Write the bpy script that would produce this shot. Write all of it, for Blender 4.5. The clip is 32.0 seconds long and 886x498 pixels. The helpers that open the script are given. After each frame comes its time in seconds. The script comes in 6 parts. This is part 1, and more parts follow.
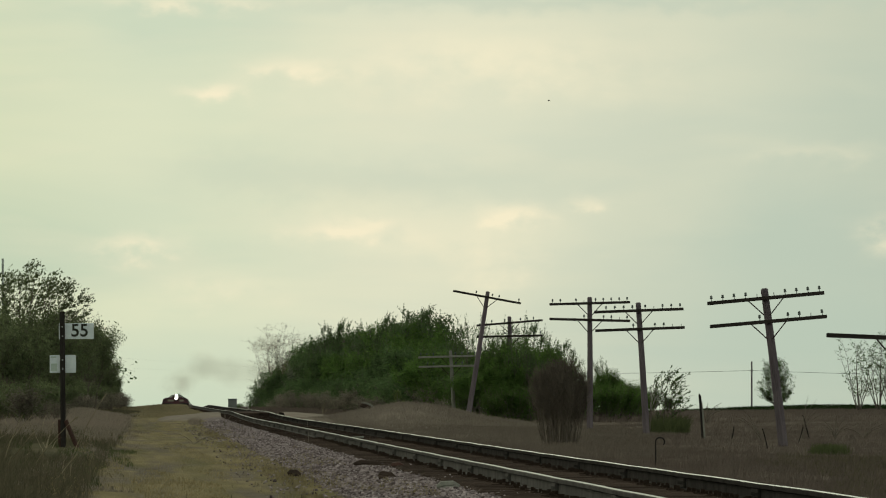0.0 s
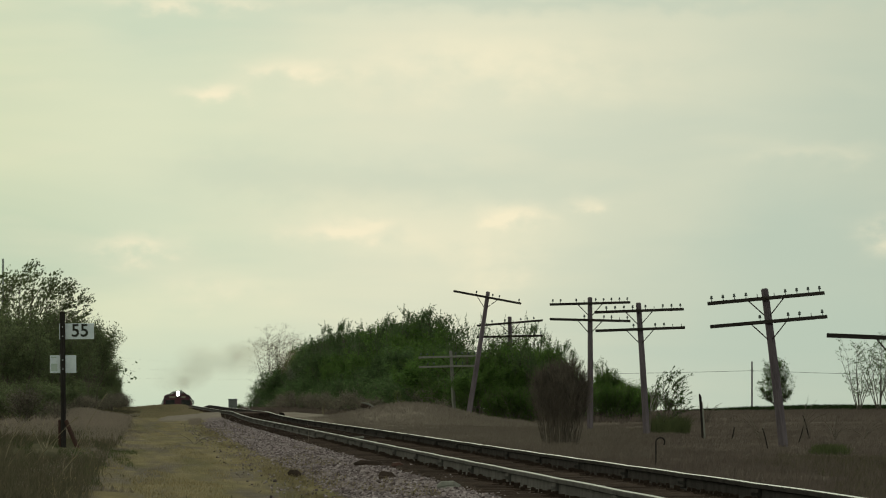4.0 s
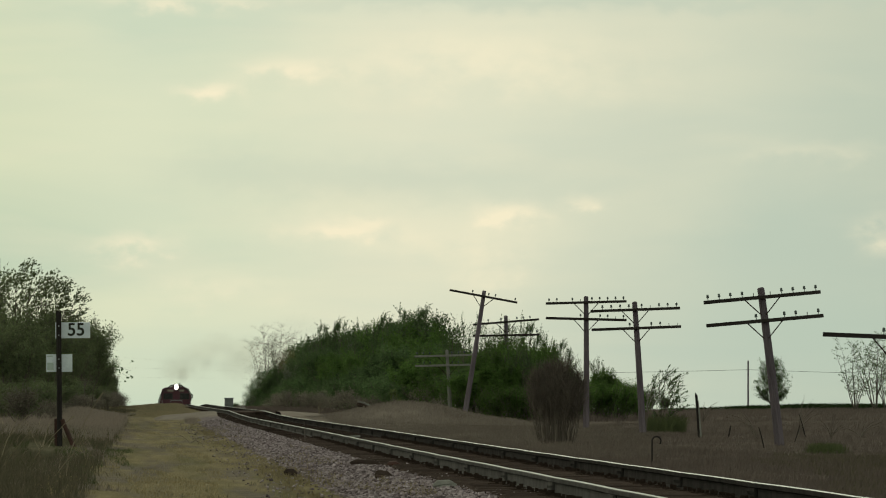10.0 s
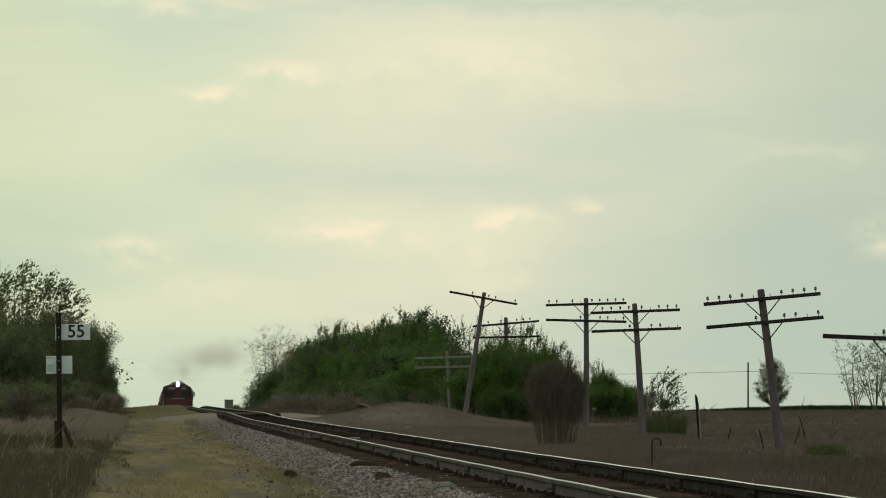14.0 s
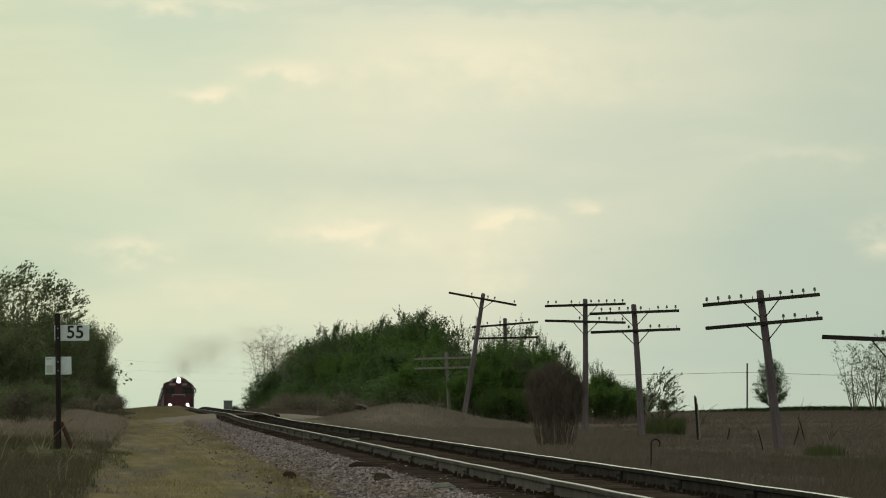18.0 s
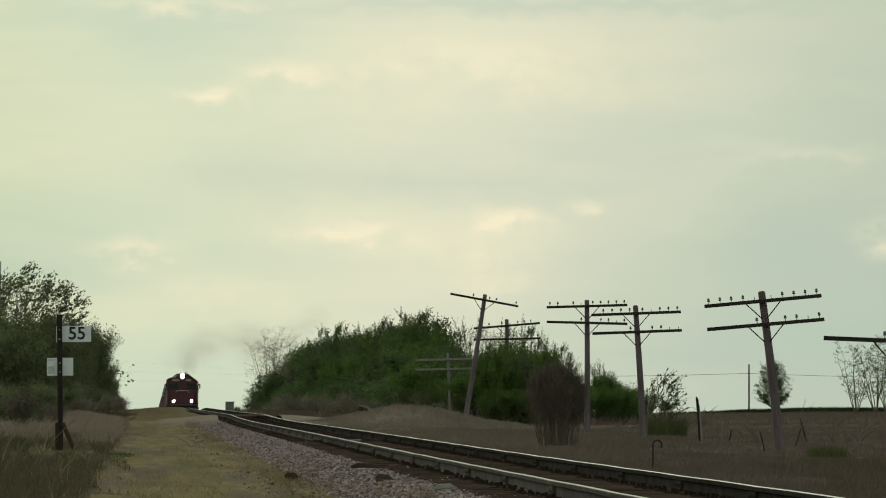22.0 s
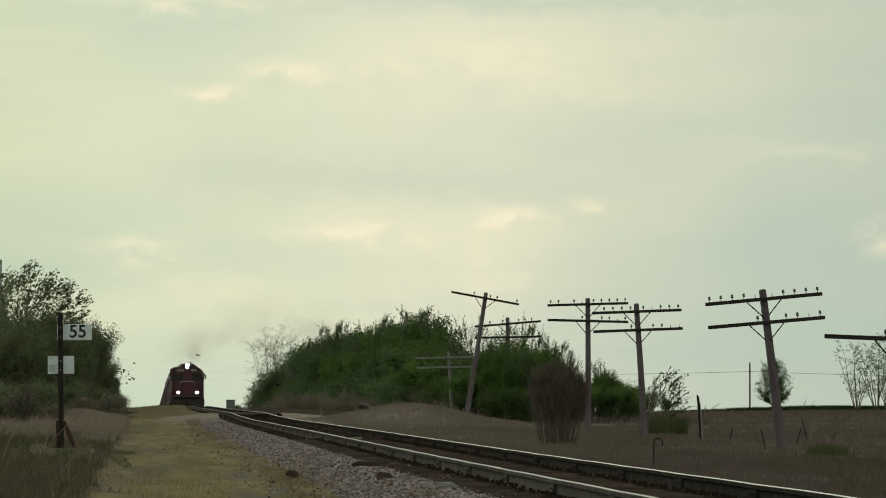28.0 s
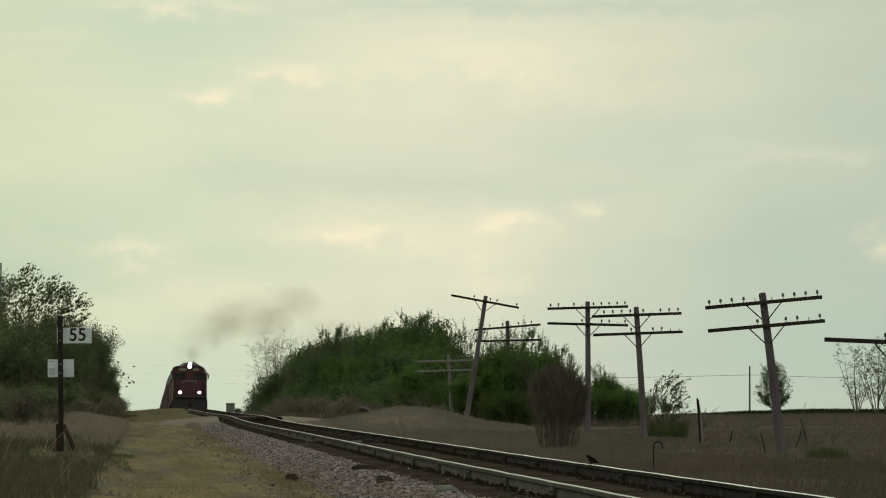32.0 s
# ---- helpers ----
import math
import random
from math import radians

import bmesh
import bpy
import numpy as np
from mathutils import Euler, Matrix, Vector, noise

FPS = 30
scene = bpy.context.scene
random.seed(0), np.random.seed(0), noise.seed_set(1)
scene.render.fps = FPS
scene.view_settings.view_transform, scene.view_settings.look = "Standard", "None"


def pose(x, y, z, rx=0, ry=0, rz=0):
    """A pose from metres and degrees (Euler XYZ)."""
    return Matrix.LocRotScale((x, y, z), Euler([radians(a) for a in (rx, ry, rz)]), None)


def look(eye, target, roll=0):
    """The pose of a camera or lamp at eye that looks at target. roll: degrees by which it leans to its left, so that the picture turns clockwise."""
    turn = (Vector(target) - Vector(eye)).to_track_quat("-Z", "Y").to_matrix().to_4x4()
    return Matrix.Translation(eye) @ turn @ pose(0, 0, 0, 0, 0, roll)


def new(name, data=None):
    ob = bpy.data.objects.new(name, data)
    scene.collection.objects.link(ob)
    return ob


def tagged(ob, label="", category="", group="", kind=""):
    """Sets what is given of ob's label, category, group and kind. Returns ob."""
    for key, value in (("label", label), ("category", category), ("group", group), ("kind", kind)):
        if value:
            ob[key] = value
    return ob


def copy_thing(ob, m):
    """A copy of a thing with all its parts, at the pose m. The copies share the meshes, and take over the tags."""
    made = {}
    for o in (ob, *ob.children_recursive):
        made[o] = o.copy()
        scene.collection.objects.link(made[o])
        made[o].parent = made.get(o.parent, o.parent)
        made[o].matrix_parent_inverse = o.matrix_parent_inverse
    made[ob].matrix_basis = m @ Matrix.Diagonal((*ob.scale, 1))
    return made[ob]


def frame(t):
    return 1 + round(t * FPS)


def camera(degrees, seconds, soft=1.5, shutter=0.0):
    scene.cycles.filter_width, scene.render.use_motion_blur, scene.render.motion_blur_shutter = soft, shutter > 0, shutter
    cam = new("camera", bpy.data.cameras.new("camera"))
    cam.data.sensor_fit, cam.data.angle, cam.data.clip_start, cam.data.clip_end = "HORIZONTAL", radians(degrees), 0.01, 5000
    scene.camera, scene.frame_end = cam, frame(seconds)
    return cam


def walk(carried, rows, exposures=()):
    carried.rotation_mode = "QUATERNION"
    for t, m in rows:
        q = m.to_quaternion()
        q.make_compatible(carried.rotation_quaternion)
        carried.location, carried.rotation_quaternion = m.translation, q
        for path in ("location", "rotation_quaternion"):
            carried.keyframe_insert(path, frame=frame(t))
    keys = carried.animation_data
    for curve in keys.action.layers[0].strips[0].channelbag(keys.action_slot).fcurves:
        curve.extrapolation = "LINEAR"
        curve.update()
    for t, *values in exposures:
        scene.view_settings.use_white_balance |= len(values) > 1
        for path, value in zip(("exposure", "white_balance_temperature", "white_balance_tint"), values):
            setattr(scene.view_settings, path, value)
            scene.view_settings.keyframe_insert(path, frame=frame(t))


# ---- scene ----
# Plan: the railway runs north along +y, the eye stands west of it at (0, 0, 1.6).
cam = camera(5.13, 32.0, soft=1.1)
walk(cam, [
    (0, pose(0, 0, 1.6, 90.8871, 0, -1.7155)),
    (0.5, pose(0, 0, 1.6, 90.8821, 0, -1.7114)),
    (1, pose(0, 0, 1.6, 90.8821, 0, -1.7114)),
    (1.5, pose(0, 0, 1.6, 90.8855, 0, -1.7114)),
    (2, pose(0, 0, 1.6, 90.8821, 0, -1.7064)),
    (2.5, pose(0, 0, 1.6, 90.8830, 0, -1.7090)),
    (3, pose(0, 0, 1.6, 90.8821, 0, -1.7063)),
    (3.5, pose(0, 0, 1.6, 90.8871, 0, -1.7114)),
    (5.5, pose(0, 0, 1.6, 90.8887, 0, -1.7163)),
    (6, pose(0, 0, 1.6, 90.8879, 0, -1.7196)),
    (6.5, pose(0, 0, 1.6, 90.8871, 0, -1.7264)),
    (7, pose(0, 0, 1.6, 90.8855, 0, -1.7213)),
    (7.5, pose(0, 0, 1.6, 90.8879, 0, -1.7265)),
    (8, pose(0, 0, 1.6, 90.8871, 0, -1.7265)),
    (8.5, pose(0, 0, 1.6, 90.8871, 0, -1.7213)),
    (9, pose(0, 0, 1.6, 90.8821, 0, -1.7281)),
    (9.5, pose(0, 0, 1.6, 90.8821, 0, -1.7314)),
    (10, pose(0, 0, 1.6, 90.8821, 0, -1.7363)),
    (10.5, pose(0, 0, 1.6, 90.8838, 0, -1.7381)),
    (11, pose(0, 0, 1.6, 90.8920, 0, -1.7314)),
    (11.5, pose(0, 0, 1.6, 90.8829, 0, -1.7414)),
    (12, pose(0, 0, 1.6, 90.8871, 0, -1.7364)),
    (12.5, pose(0, 0, 1.6, 90.8871, 0, -1.7363)),
    (13, pose(0, 0, 1.6, 90.8871, 0, -1.7314)),
    (13.5, pose(0, 0, 1.6, 90.8879, 0, -1.7314)),
    (14, pose(0, 0, 1.6, 90.8921, 0, -1.7364)),
    (14.5, pose(0, 0, 1.6, 90.8879, 0, -1.7256)),
    (16.5, pose(0, 0, 1.6, 90.8871, 0, -1.7214)),
    (17, pose(0, 0, 1.6, 90.8921, 0, -1.7314)),
    (17.5, pose(0, 0, 1.6, 90.8980, 0, -1.7322)),
    (18, pose(0, 0, 1.6, 90.8971, 0, -1.7415)),
    (18.5, pose(0, 0, 1.6, 90.8930, 0, -1.7314)),
    (19, pose(0, 0, 1.6, 90.8921, 0, -1.7265)),
    (19.5, pose(0, 0, 1.6, 90.8997, 0, -1.7322)),
    (20, pose(0, 0, 1.6, 90.8971, 0, -1.7372)),
    (20.5, pose(0, 0, 1.6, 90.8920, 0, -1.7314)),
    (21, pose(0, 0, 1.6, 90.9022, 0, -1.7363)),
    (21.5, pose(0, 0, 1.6, 90.9022, 0, -1.7314)),
    (22, pose(0, 0, 1.6, 90.9038, 0, -1.7314)),
    (22.5, pose(0, 0, 1.6, 90.8971, 0, -1.7363)),
    (23, pose(0, 0, 1.6, 90.8971, 0, -1.7363)),
    (23.5, pose(0, 0, 1.6, 90.8971, 0, -1.7363)),
    (24, pose(0, 0, 1.6, 90.8971, 0, -1.7381)),
    (24.5, pose(0, 0, 1.6, 90.8988, 0, -1.7265)),
    (25, pose(0, 0, 1.6, 90.8920, 0, -1.7265)),
    (25.5, pose(0, 0, 1.6, 90.8921, 0, -1.7265)),
    (27.5, pose(0, 0, 1.6, 90.8921, 0, -1.7314)),
    (28, pose(0, 0, 1.6, 90.8929, 0, -1.7265)),
    (28.5, pose(0, 0, 1.6, 90.8971, 0, -1.7265)),
    (29, pose(0, 0, 1.6, 90.9022, 0, -1.7330)),
    (29.5, pose(0, 0, 1.6, 90.9071, 0, -1.7314)),
    (30, pose(0, 0, 1.6, 90.9071, 0, -1.7314)),
    (30.5, pose(0, 0, 1.6, 90.9071, 0, -1.7322)),
    (31, pose(0, 0, 1.6, 90.9071, 0, -1.7265)),
    (31.5, pose(0, 0, 1.6, 90.9088, 0, -1.7213)),
    (32, pose(0, 0, 1.6, 90.9122, 0, -1.7273)),
])

# ---- world and light ----
world = bpy.data.worlds.new("sky")
scene.world = world
world.use_nodes = True
wt = world.node_tree
wt.nodes.clear()


def node(tree, kind, **values):
    n = tree.nodes.new(kind)
    for key, value in values.items():
        if key in n.inputs:
            n.inputs[key].default_value = value
    return n


def wire(tree, a, out, b, inp):
    tree.links.new(a.outputs[out], b.inputs[inp])


def ramp(tree, stops):
    n = tree.nodes.new("ShaderNodeValToRGB")
    els = n.color_ramp.elements
    while len(els) < len(stops):
        els.new(0.5)
    for e, (p, c) in zip(els, stops):
        e.position, e.color = p, (*c, 1) if len(c) == 3 else c
    return n


def mix(tree, fac, a, b, mode="MIX"):
    """Mix two colour sockets; fac is a socket or a number."""
    n = tree.nodes.new("ShaderNodeMix")
    n.data_type, n.blend_type = "RGBA", mode
    for sock, v in ((n.inputs[0], fac), (n.inputs[6], a), (n.inputs[7], b)):
        if isinstance(v, bpy.types.NodeSocket):
            tree.links.new(v, sock)
        else:
            sock.default_value = v if not isinstance(v, tuple) else (*v, 1)[:4]
    return n.outputs[2]


def maths(tree, op, a, b=0.0, clamp=False):
    n = tree.nodes.new("ShaderNodeMath")
    n.operation, n.use_clamp = op, clamp
    for i, v in enumerate((a, b)):
        if isinstance(v, bpy.types.NodeSocket):
            tree.links.new(v, n.inputs[i])
        else:
            n.inputs[i].default_value = v
    return n.outputs[0]


SUN_ELEVATION, SUN_AZIMUTH = 38, -35  # degrees; azimuth from +y towards +x
sky = wt.nodes.new("ShaderNodeTexSky")
sky.sky_type, sky.sun_disc = "NISHITA", False
sky.sun_elevation, sky.sun_rotation = radians(SUN_ELEVATION), radians(SUN_AZIMUTH)
sky.air_density, sky.dust_density = 1.2, 3.0
coord = wt.nodes.new("ShaderNodeTexCoord")


def sky_noise(scale, sx, sy, sz, detail=4.0, dist=0.0, shift=(0, 0, 0)):
    m = wt.nodes.new("ShaderNodeMapping")
    m.inputs["Scale"].default_value = (sx, sy, sz)
    m.inputs["Location"].default_value = shift
    wire(wt, coord, "Generated", m, "Vector")
    n = node(wt, "ShaderNodeTexNoise", Scale=scale, Detail=detail, Roughness=0.5, Distortion=dist)
    wire(wt, m, "Vector", n, "Vector")
    return n.outputs["Fac"]


# thin overcast: greenish veil to the west, cream where the sun stands behind it, bluer to the east
sep = wt.nodes.new("ShaderNodeSeparateXYZ")
wire(wt, coord, "Generated", sep, 0)
az = maths(wt, "MULTIPLY", maths(wt, "ARCTAN2", sep.outputs[0], sep.outputs[1]), 180 / math.pi)
el = maths(wt, "MULTIPLY", maths(wt, "ARCSINE", sep.outputs[2]), 180 / math.pi)
broad = ramp(wt, [(0.0, (0.62, 0.73, 0.49)), (0.22, (0.715, 0.80, 0.565)), (0.5, (0.82, 0.83, 0.62)), (0.75, (0.655, 0.70, 0.545)), (1.0, (0.42, 0.505, 0.415))])
broad.color_ramp.interpolation = "EASE"
wobble = maths(wt, "MULTIPLY", maths(wt, "SUBTRACT", sky_noise(1.0, 14.0, 14.0, 30.0, 3.0), 0.5), 1.6)
wt.links.new(maths(wt, "DIVIDE", maths(wt, "ADD", maths(wt, "ADD", az, 1.1), wobble), 5.7, True), broad.inputs[0])
veil = ramp(wt, [(0.36, (0.54, 0.645, 0.54)), (0.64, (0.91, 0.87, 0.62))])
wt.links.new(sky_noise(1.0, 12.0, 12.0, 70.0, 4.0, 0.3, (0.3, 0.0, 0.15)), veil.inputs[0])
cover = mix(wt, 0.42, broad.outputs[0], veil.outputs[0])
streak = ramp(wt, [(0.5, (0, 0, 0)), (0.72, (1, 1, 1))])
wt.links.new(sky_noise(1.0, 40.0, 40.0, 190.0, 5.0, 0.4, (1.7, 0.0, 0.4)), streak.inputs[0])
cover = mix(wt, maths(wt, "MULTIPLY", streak.outputs[0], 0.25), cover, (0.88, 0.83, 0.60))
# soft cloud heads: azimuth, elevation, half widths (degrees), strength
BANKS = [(1.16, 1.00, 0.33, 0.070, 0.85), (1.34, 1.04, 0.10, 0.030, 0.7), (2.10, 1.09, 0.15, 0.055, 1.0), (2.57, 1.14, 0.12, 0.035, 0.6), (-0.01, 0.90, 0.21, 0.065, 0.85),
         (0.84, 1.93, 0.28, 0.060, 0.75), (0.40, 1.81, 0.20, 0.050, 0.75), (2.00, 0.80, 0.17, 0.20, 0.45), (3.88, 1.46, 0.32, 0.06, 0.22), (4.28, 0.97, 0.12, 0.10, 0.5),
         (1.9, 1.98, 0.9, 0.22, 0.45), (0.25, 2.33, 0.5, 0.05, 0.5), (0.35, 0.68, 0.35, 0.10, 0.3), (1.7, 0.95, 0.5, 0.10, 0.25)]
VEILS = [(3.65, 0.98, 0.45, 0.26, 0.65), (3.9, 0.40, 1.3, 0.6, 0.85), (2.6, 2.32, 2.2, 0.055, 0.5), (1.5, 1.28, 1.0, 0.13, 0.35), (0.5, 1.35, 0.5, 0.16, 0.3), (4.5, 1.75, 1.1, 0.9, 0.55)]
warp = sky_noise(1.0, 260.0, 260.0, 420.0, 5.0)
warp2 = sky_noise(1.0, 110.0, 110.0, 220.0, 4.0, 0.0, (5, 1, 2))
azw = maths(wt, "ADD", az, maths(wt, "MULTIPLY", maths(wt, "SUBTRACT", warp2, 0.5), 0.5))
elw = maths(wt, "ADD", el, maths(wt, "MULTIPLY", maths(wt, "SUBTRACT", warp, 0.5), 0.22))


def bank_mask(a, e, wa, we):
    dx = maths(wt, "DIVIDE", maths(wt, "SUBTRACT", azw, a), wa)
    dy = maths(wt, "DIVIDE", maths(wt, "SUBTRACT", elw, e), we)
    r = maths(wt, "ADD", maths(wt, "MULTIPLY", dx, dx), maths(wt, "MULTIPLY", dy, dy))
    return maths(wt, "POWER", 2.718, maths(wt, "MULTIPLY", r, -1.0))


for a, e, wa, we, strength in VEILS:
    cover = mix(wt, maths(wt, "MULTIPLY", bank_mask(a, e, wa, we), strength), cover, (0.52, 0.625, 0.51))
cover = mix(wt, maths(wt, "MULTIPLY", bank_mask(0.1, 0.05, 1.3, 0.38), 0.55), cover, (0.62, 0.735, 0.57))
for a, e, wa, we, strength in BANKS:
    lumpy = maths(wt, "MULTIPLY", maths(wt, "SUBTRACT", warp, 0.22), 2.2, True)
    cover = mix(wt, maths(wt, "MULTIPLY", maths(wt, "MULTIPLY", bank_mask(a, e, wa, we), lumpy), strength * 1.5, True), cover, (0.99, 0.91, 0.65))
clear = node(wt, "ShaderNodeBackground", Strength=0.06)
wire(wt, sky, 0, clear, 0)
clouds = node(wt, "ShaderNodeBackground", Strength=1.0)
wt.links.new(cover, clouds.inputs[0])
both = node(wt, "ShaderNodeMixShader", Fac=0.9)
wire(wt, clear, 0, both, 1)
wire(wt, clouds, 0, both, 2)
wt.links.new(both.outputs[0], wt.nodes.new("ShaderNodeOutputWorld").inputs[0])

sun_data = bpy.data.lights.new("sun", "SUN")
sun_data.energy, sun_data.angle, sun_data.color = 0.7, radians(14), (1.0, 0.93, 0.82)
sun = new("sun", sun_data)
_a, _e = radians(SUN_AZIMUTH), radians(SUN_ELEVATION)
sun.matrix_basis = look(Vector((math.sin(_a) * math.cos(_e), math.cos(_a) * math.cos(_e), math.sin(_e))) * 300, (0, 0, 0))


# ---- materials ----
def material(name, stops, scale=4.0, fine=40.0, rough=0.8, metal=0.0, bump=0.3, random_tint=0.0, island=False, coords="Object", stretch=(1, 1, 1), spec=0.3):
    """Two scales of variation over a ramp of base colours, with fine relief."""
    m = bpy.data.materials.new(name)
    m.use_nodes = True
    t = m.node_tree
    bsdf = t.nodes["Principled BSDF"]
    tc = t.nodes.new("ShaderNodeTexCoord")
    mp = t.nodes.new("ShaderNodeMapping")
    mp.inputs["Scale"].default_value = stretch
    if coords == "World":
        geo = t.nodes.new("ShaderNodeNewGeometry")
        wire(t, geo, "Position", mp, "Vector")
    else:
        wire(t, tc, coords, mp, "Vector")
    big = node(t, "ShaderNodeTexNoise", Scale=scale, Detail=4.0, Roughness=0.6)
    small = node(t, "ShaderNodeTexNoise", Scale=fine, Detail=3.0, Roughness=0.6)
    wire(t, mp, 0, big, 0)
    wire(t, mp, 0, small, 0)
    f = maths(t, "ADD", maths(t, "MULTIPLY", big.outputs[0], 0.65), maths(t, "MULTIPLY", small.outputs[0], 0.35))
    r = ramp(t, stops)
    if island:
        geo2 = t.nodes.new("ShaderNodeNewGeometry")
        f = maths(t, "ADD", maths(t, "MULTIPLY", f, 0.4), maths(t, "MULTIPLY", geo2.outputs["Random Per Island"], 0.6))
    t.links.new(f, r.inputs[0])
    colour = r.outputs[0]
    if random_tint:
        info = t.nodes.new("ShaderNodeObjectInfo")
        hsv = t.nodes.new("ShaderNodeHueSaturation")
        t.links.new(maths(t, "ADD", maths(t, "MULTIPLY", info.outputs["Random"], random_tint), 1 - random_tint / 2), hsv.inputs["Value"])
        t.links.new(colour, hsv.inputs["Color"])
        colour = hsv.outputs[0]
    t.links.new(colour, bsdf.inputs["Base Color"])
    bsdf.inputs["Metallic"].default_value = metal
    bsdf.inputs["Specular IOR Level"].default_value = spec
    t.links.new(maths(t, "ADD", maths(t, "MULTIPLY", big.outputs[0], 0.25), rough - 0.12, True), bsdf.inputs["Roughness"])
    if bump:
        b = node(t, "ShaderNodeBump", Strength=bump, Distance=0.02)
        wire(t, small, 0, b, "Height")
        wire(t, b, 0, bsdf, "Normal")
    return m


def foliage(name, stops, glow=0.3):
    """Leaves: varied leaf by leaf, with light coming through them."""
    m = material(name, stops, 0.6, 9.0, 0.75, island=True, bump=0, random_tint=0.45, spec=0.02)
    t = m.node_tree
    bsdf = t.nodes["Principled BSDF"]
    tr = t.nodes.new("ShaderNodeBsdfTranslucent")
    src_sock = bsdf.inputs["Base Color"].links[0].from_socket
    t.links.new(src_sock, tr.inputs[0])
    ms = node(t, "ShaderNodeMixShader", Fac=glow)
    wire(t, bsdf, 0, ms, 1)
    wire(t, tr, 0, ms, 2)
    t.links.new(ms.outputs[0], t.nodes["Material Output"].inputs[0])
    return m


def glowing(name, colour, strength):
    m = bpy.data.materials.new(name)
    m.use_nodes = True
    b = m.node_tree.nodes["Principled BSDF"]
    b.inputs["Base Color"].default_value = (*colour, 1)
    b.inputs["Emission Color"].default_value = (*colour, 1)
    b.inputs["Emission Strength"].default_value = strength
    return m


M_BALLAST = material("ballast", [(0.3, (0.066, 0.051, 0.055)), (0.5, (0.140, 0.114, 0.122)), (0.72, (0.24, 0.205, 0.216))], 1.2, 22, 0.95, bump=0.8, coords="World", spec=0.02)
M_STONE = material("crushed_stone", [(0.2, (0.055, 0.042, 0.046)), (0.42, (0.145, 0.115, 0.125)), (0.62, (0.235, 0.192, 0.208)), (0.80, (0.33, 0.28, 0.30)), (0.90, (0.56, 0.51, 0.53))], 3, 40, 0.95, island=True, coords="World", spec=0.03)
M_TIE = material("creosoted_wood", [(0.3, (0.02, 0.014, 0.013)), (0.7, (0.085, 0.062, 0.055))], 3, 30, 0.95, bump=0.5, random_tint=0.6, stretch=(0.4, 3, 3), spec=0.02)
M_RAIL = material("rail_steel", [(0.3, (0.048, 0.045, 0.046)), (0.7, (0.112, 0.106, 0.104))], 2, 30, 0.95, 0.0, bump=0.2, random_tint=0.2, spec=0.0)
# far rail: same steel at half tone, shade below the head coloured in
M_RAIL_SHADED = material("shaded_rail_steel", [(0.3, (0.022, 0.020, 0.020)), (0.7, (0.055, 0.050, 0.049))], 2, 30, 0.95, 0.0, bump=0.2, random_tint=0.2, spec=0.0)
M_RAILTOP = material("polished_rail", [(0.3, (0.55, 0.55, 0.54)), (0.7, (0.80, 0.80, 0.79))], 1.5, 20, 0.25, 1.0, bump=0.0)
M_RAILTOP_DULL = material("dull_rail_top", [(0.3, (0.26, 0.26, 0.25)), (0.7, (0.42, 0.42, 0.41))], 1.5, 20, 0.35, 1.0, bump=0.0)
M_RUST = material("rusty_iron", [(0.3, (0.02, 0.015, 0.013)), (0.7, (0.055, 0.038, 0.032))], 6, 50, 0.95, spec=0.0)
M_DIRT = material("oily_dirt", [(0.3, (0.020, 0.014, 0.014)), (0.5, (0.044, 0.031, 0.031)), (0.7, (0.098, 0.075, 0.074))], 1.5, 18, 0.95, bump=0.7, coords="World", spec=0.0)
M_LEAF_WEST = foliage("brownish_leaves", [(0.1, (0.098, 0.122, 0.064)), (0.5, (0.142, 0.172, 0.090)), (0.9, (0.19, 0.226, 0.120))], 0.55)
M_GRASS_DRY = foliage("dry_grass", [(0.1, (0.104, 0.082, 0.073)), (0.5, (0.120, 0.095, 0.086)), (0.9, (0.136, 0.109, 0.098))], 0.25)
M_GRASS_HUMP = foliage("grey_brown_grass", [(0.1, (0.185, 0.150, 0.128)), (0.5, (0.215, 0.176, 0.150)), (0.9, (0.245, 0.203, 0.174))], 0.25)
M_GRASS_BANK = foliage("bleached_grass", [(0.1, (0.140, 0.115, 0.100)), (0.5, (0.18, 0.150, 0.130)), (0.9, (0.225, 0.190, 0.165))], 0.25)
M_GRASS_CREST = foliage("olive_tan_grass", [(0.1, (0.205, 0.172, 0.108)), (0.5, (0.24, 0.20, 0.128)), (0.9, (0.275, 0.23, 0.15))], 0.25)
M_GRASS_LANE = foliage("lane_grass", [(0.1, (0.19, 0.155, 0.082)), (0.5, (0.232, 0.187, 0.108)), (0.9, (0.275, 0.225, 0.136))], 0.25)
M_GRASS_WILD = foliage("wild_grass", [(0.1, (0.056, 0.054, 0.034)), (0.5, (0.084, 0.075, 0.050)), (0.9, (0.128, 0.104, 0.076))], 0.25)
M_GRASS_GREEN = foliage("green_weed", [(0.1, (0.058, 0.070, 0.032)), (0.9, (0.084, 0.098, 0.045))], 0.3)
M_CROP = foliage("young_crop", [(0.1, (0.010, 0.02, 0.007)), (0.9, (0.03, 0.05, 0.018))], 0.2)
M_STRAW = foliage("pale_straw", [(0.1, (0.14, 0.115, 0.08)), (0.9, (0.34, 0.29, 0.21))], 0.3)
M_LEAF = foliage("spring_leaves", [(0.1, (0.072, 0.130, 0.034)), (0.5, (0.100, 0.176, 0.046)), (0.9, (0.136, 0.222, 0.064))], 0.5)
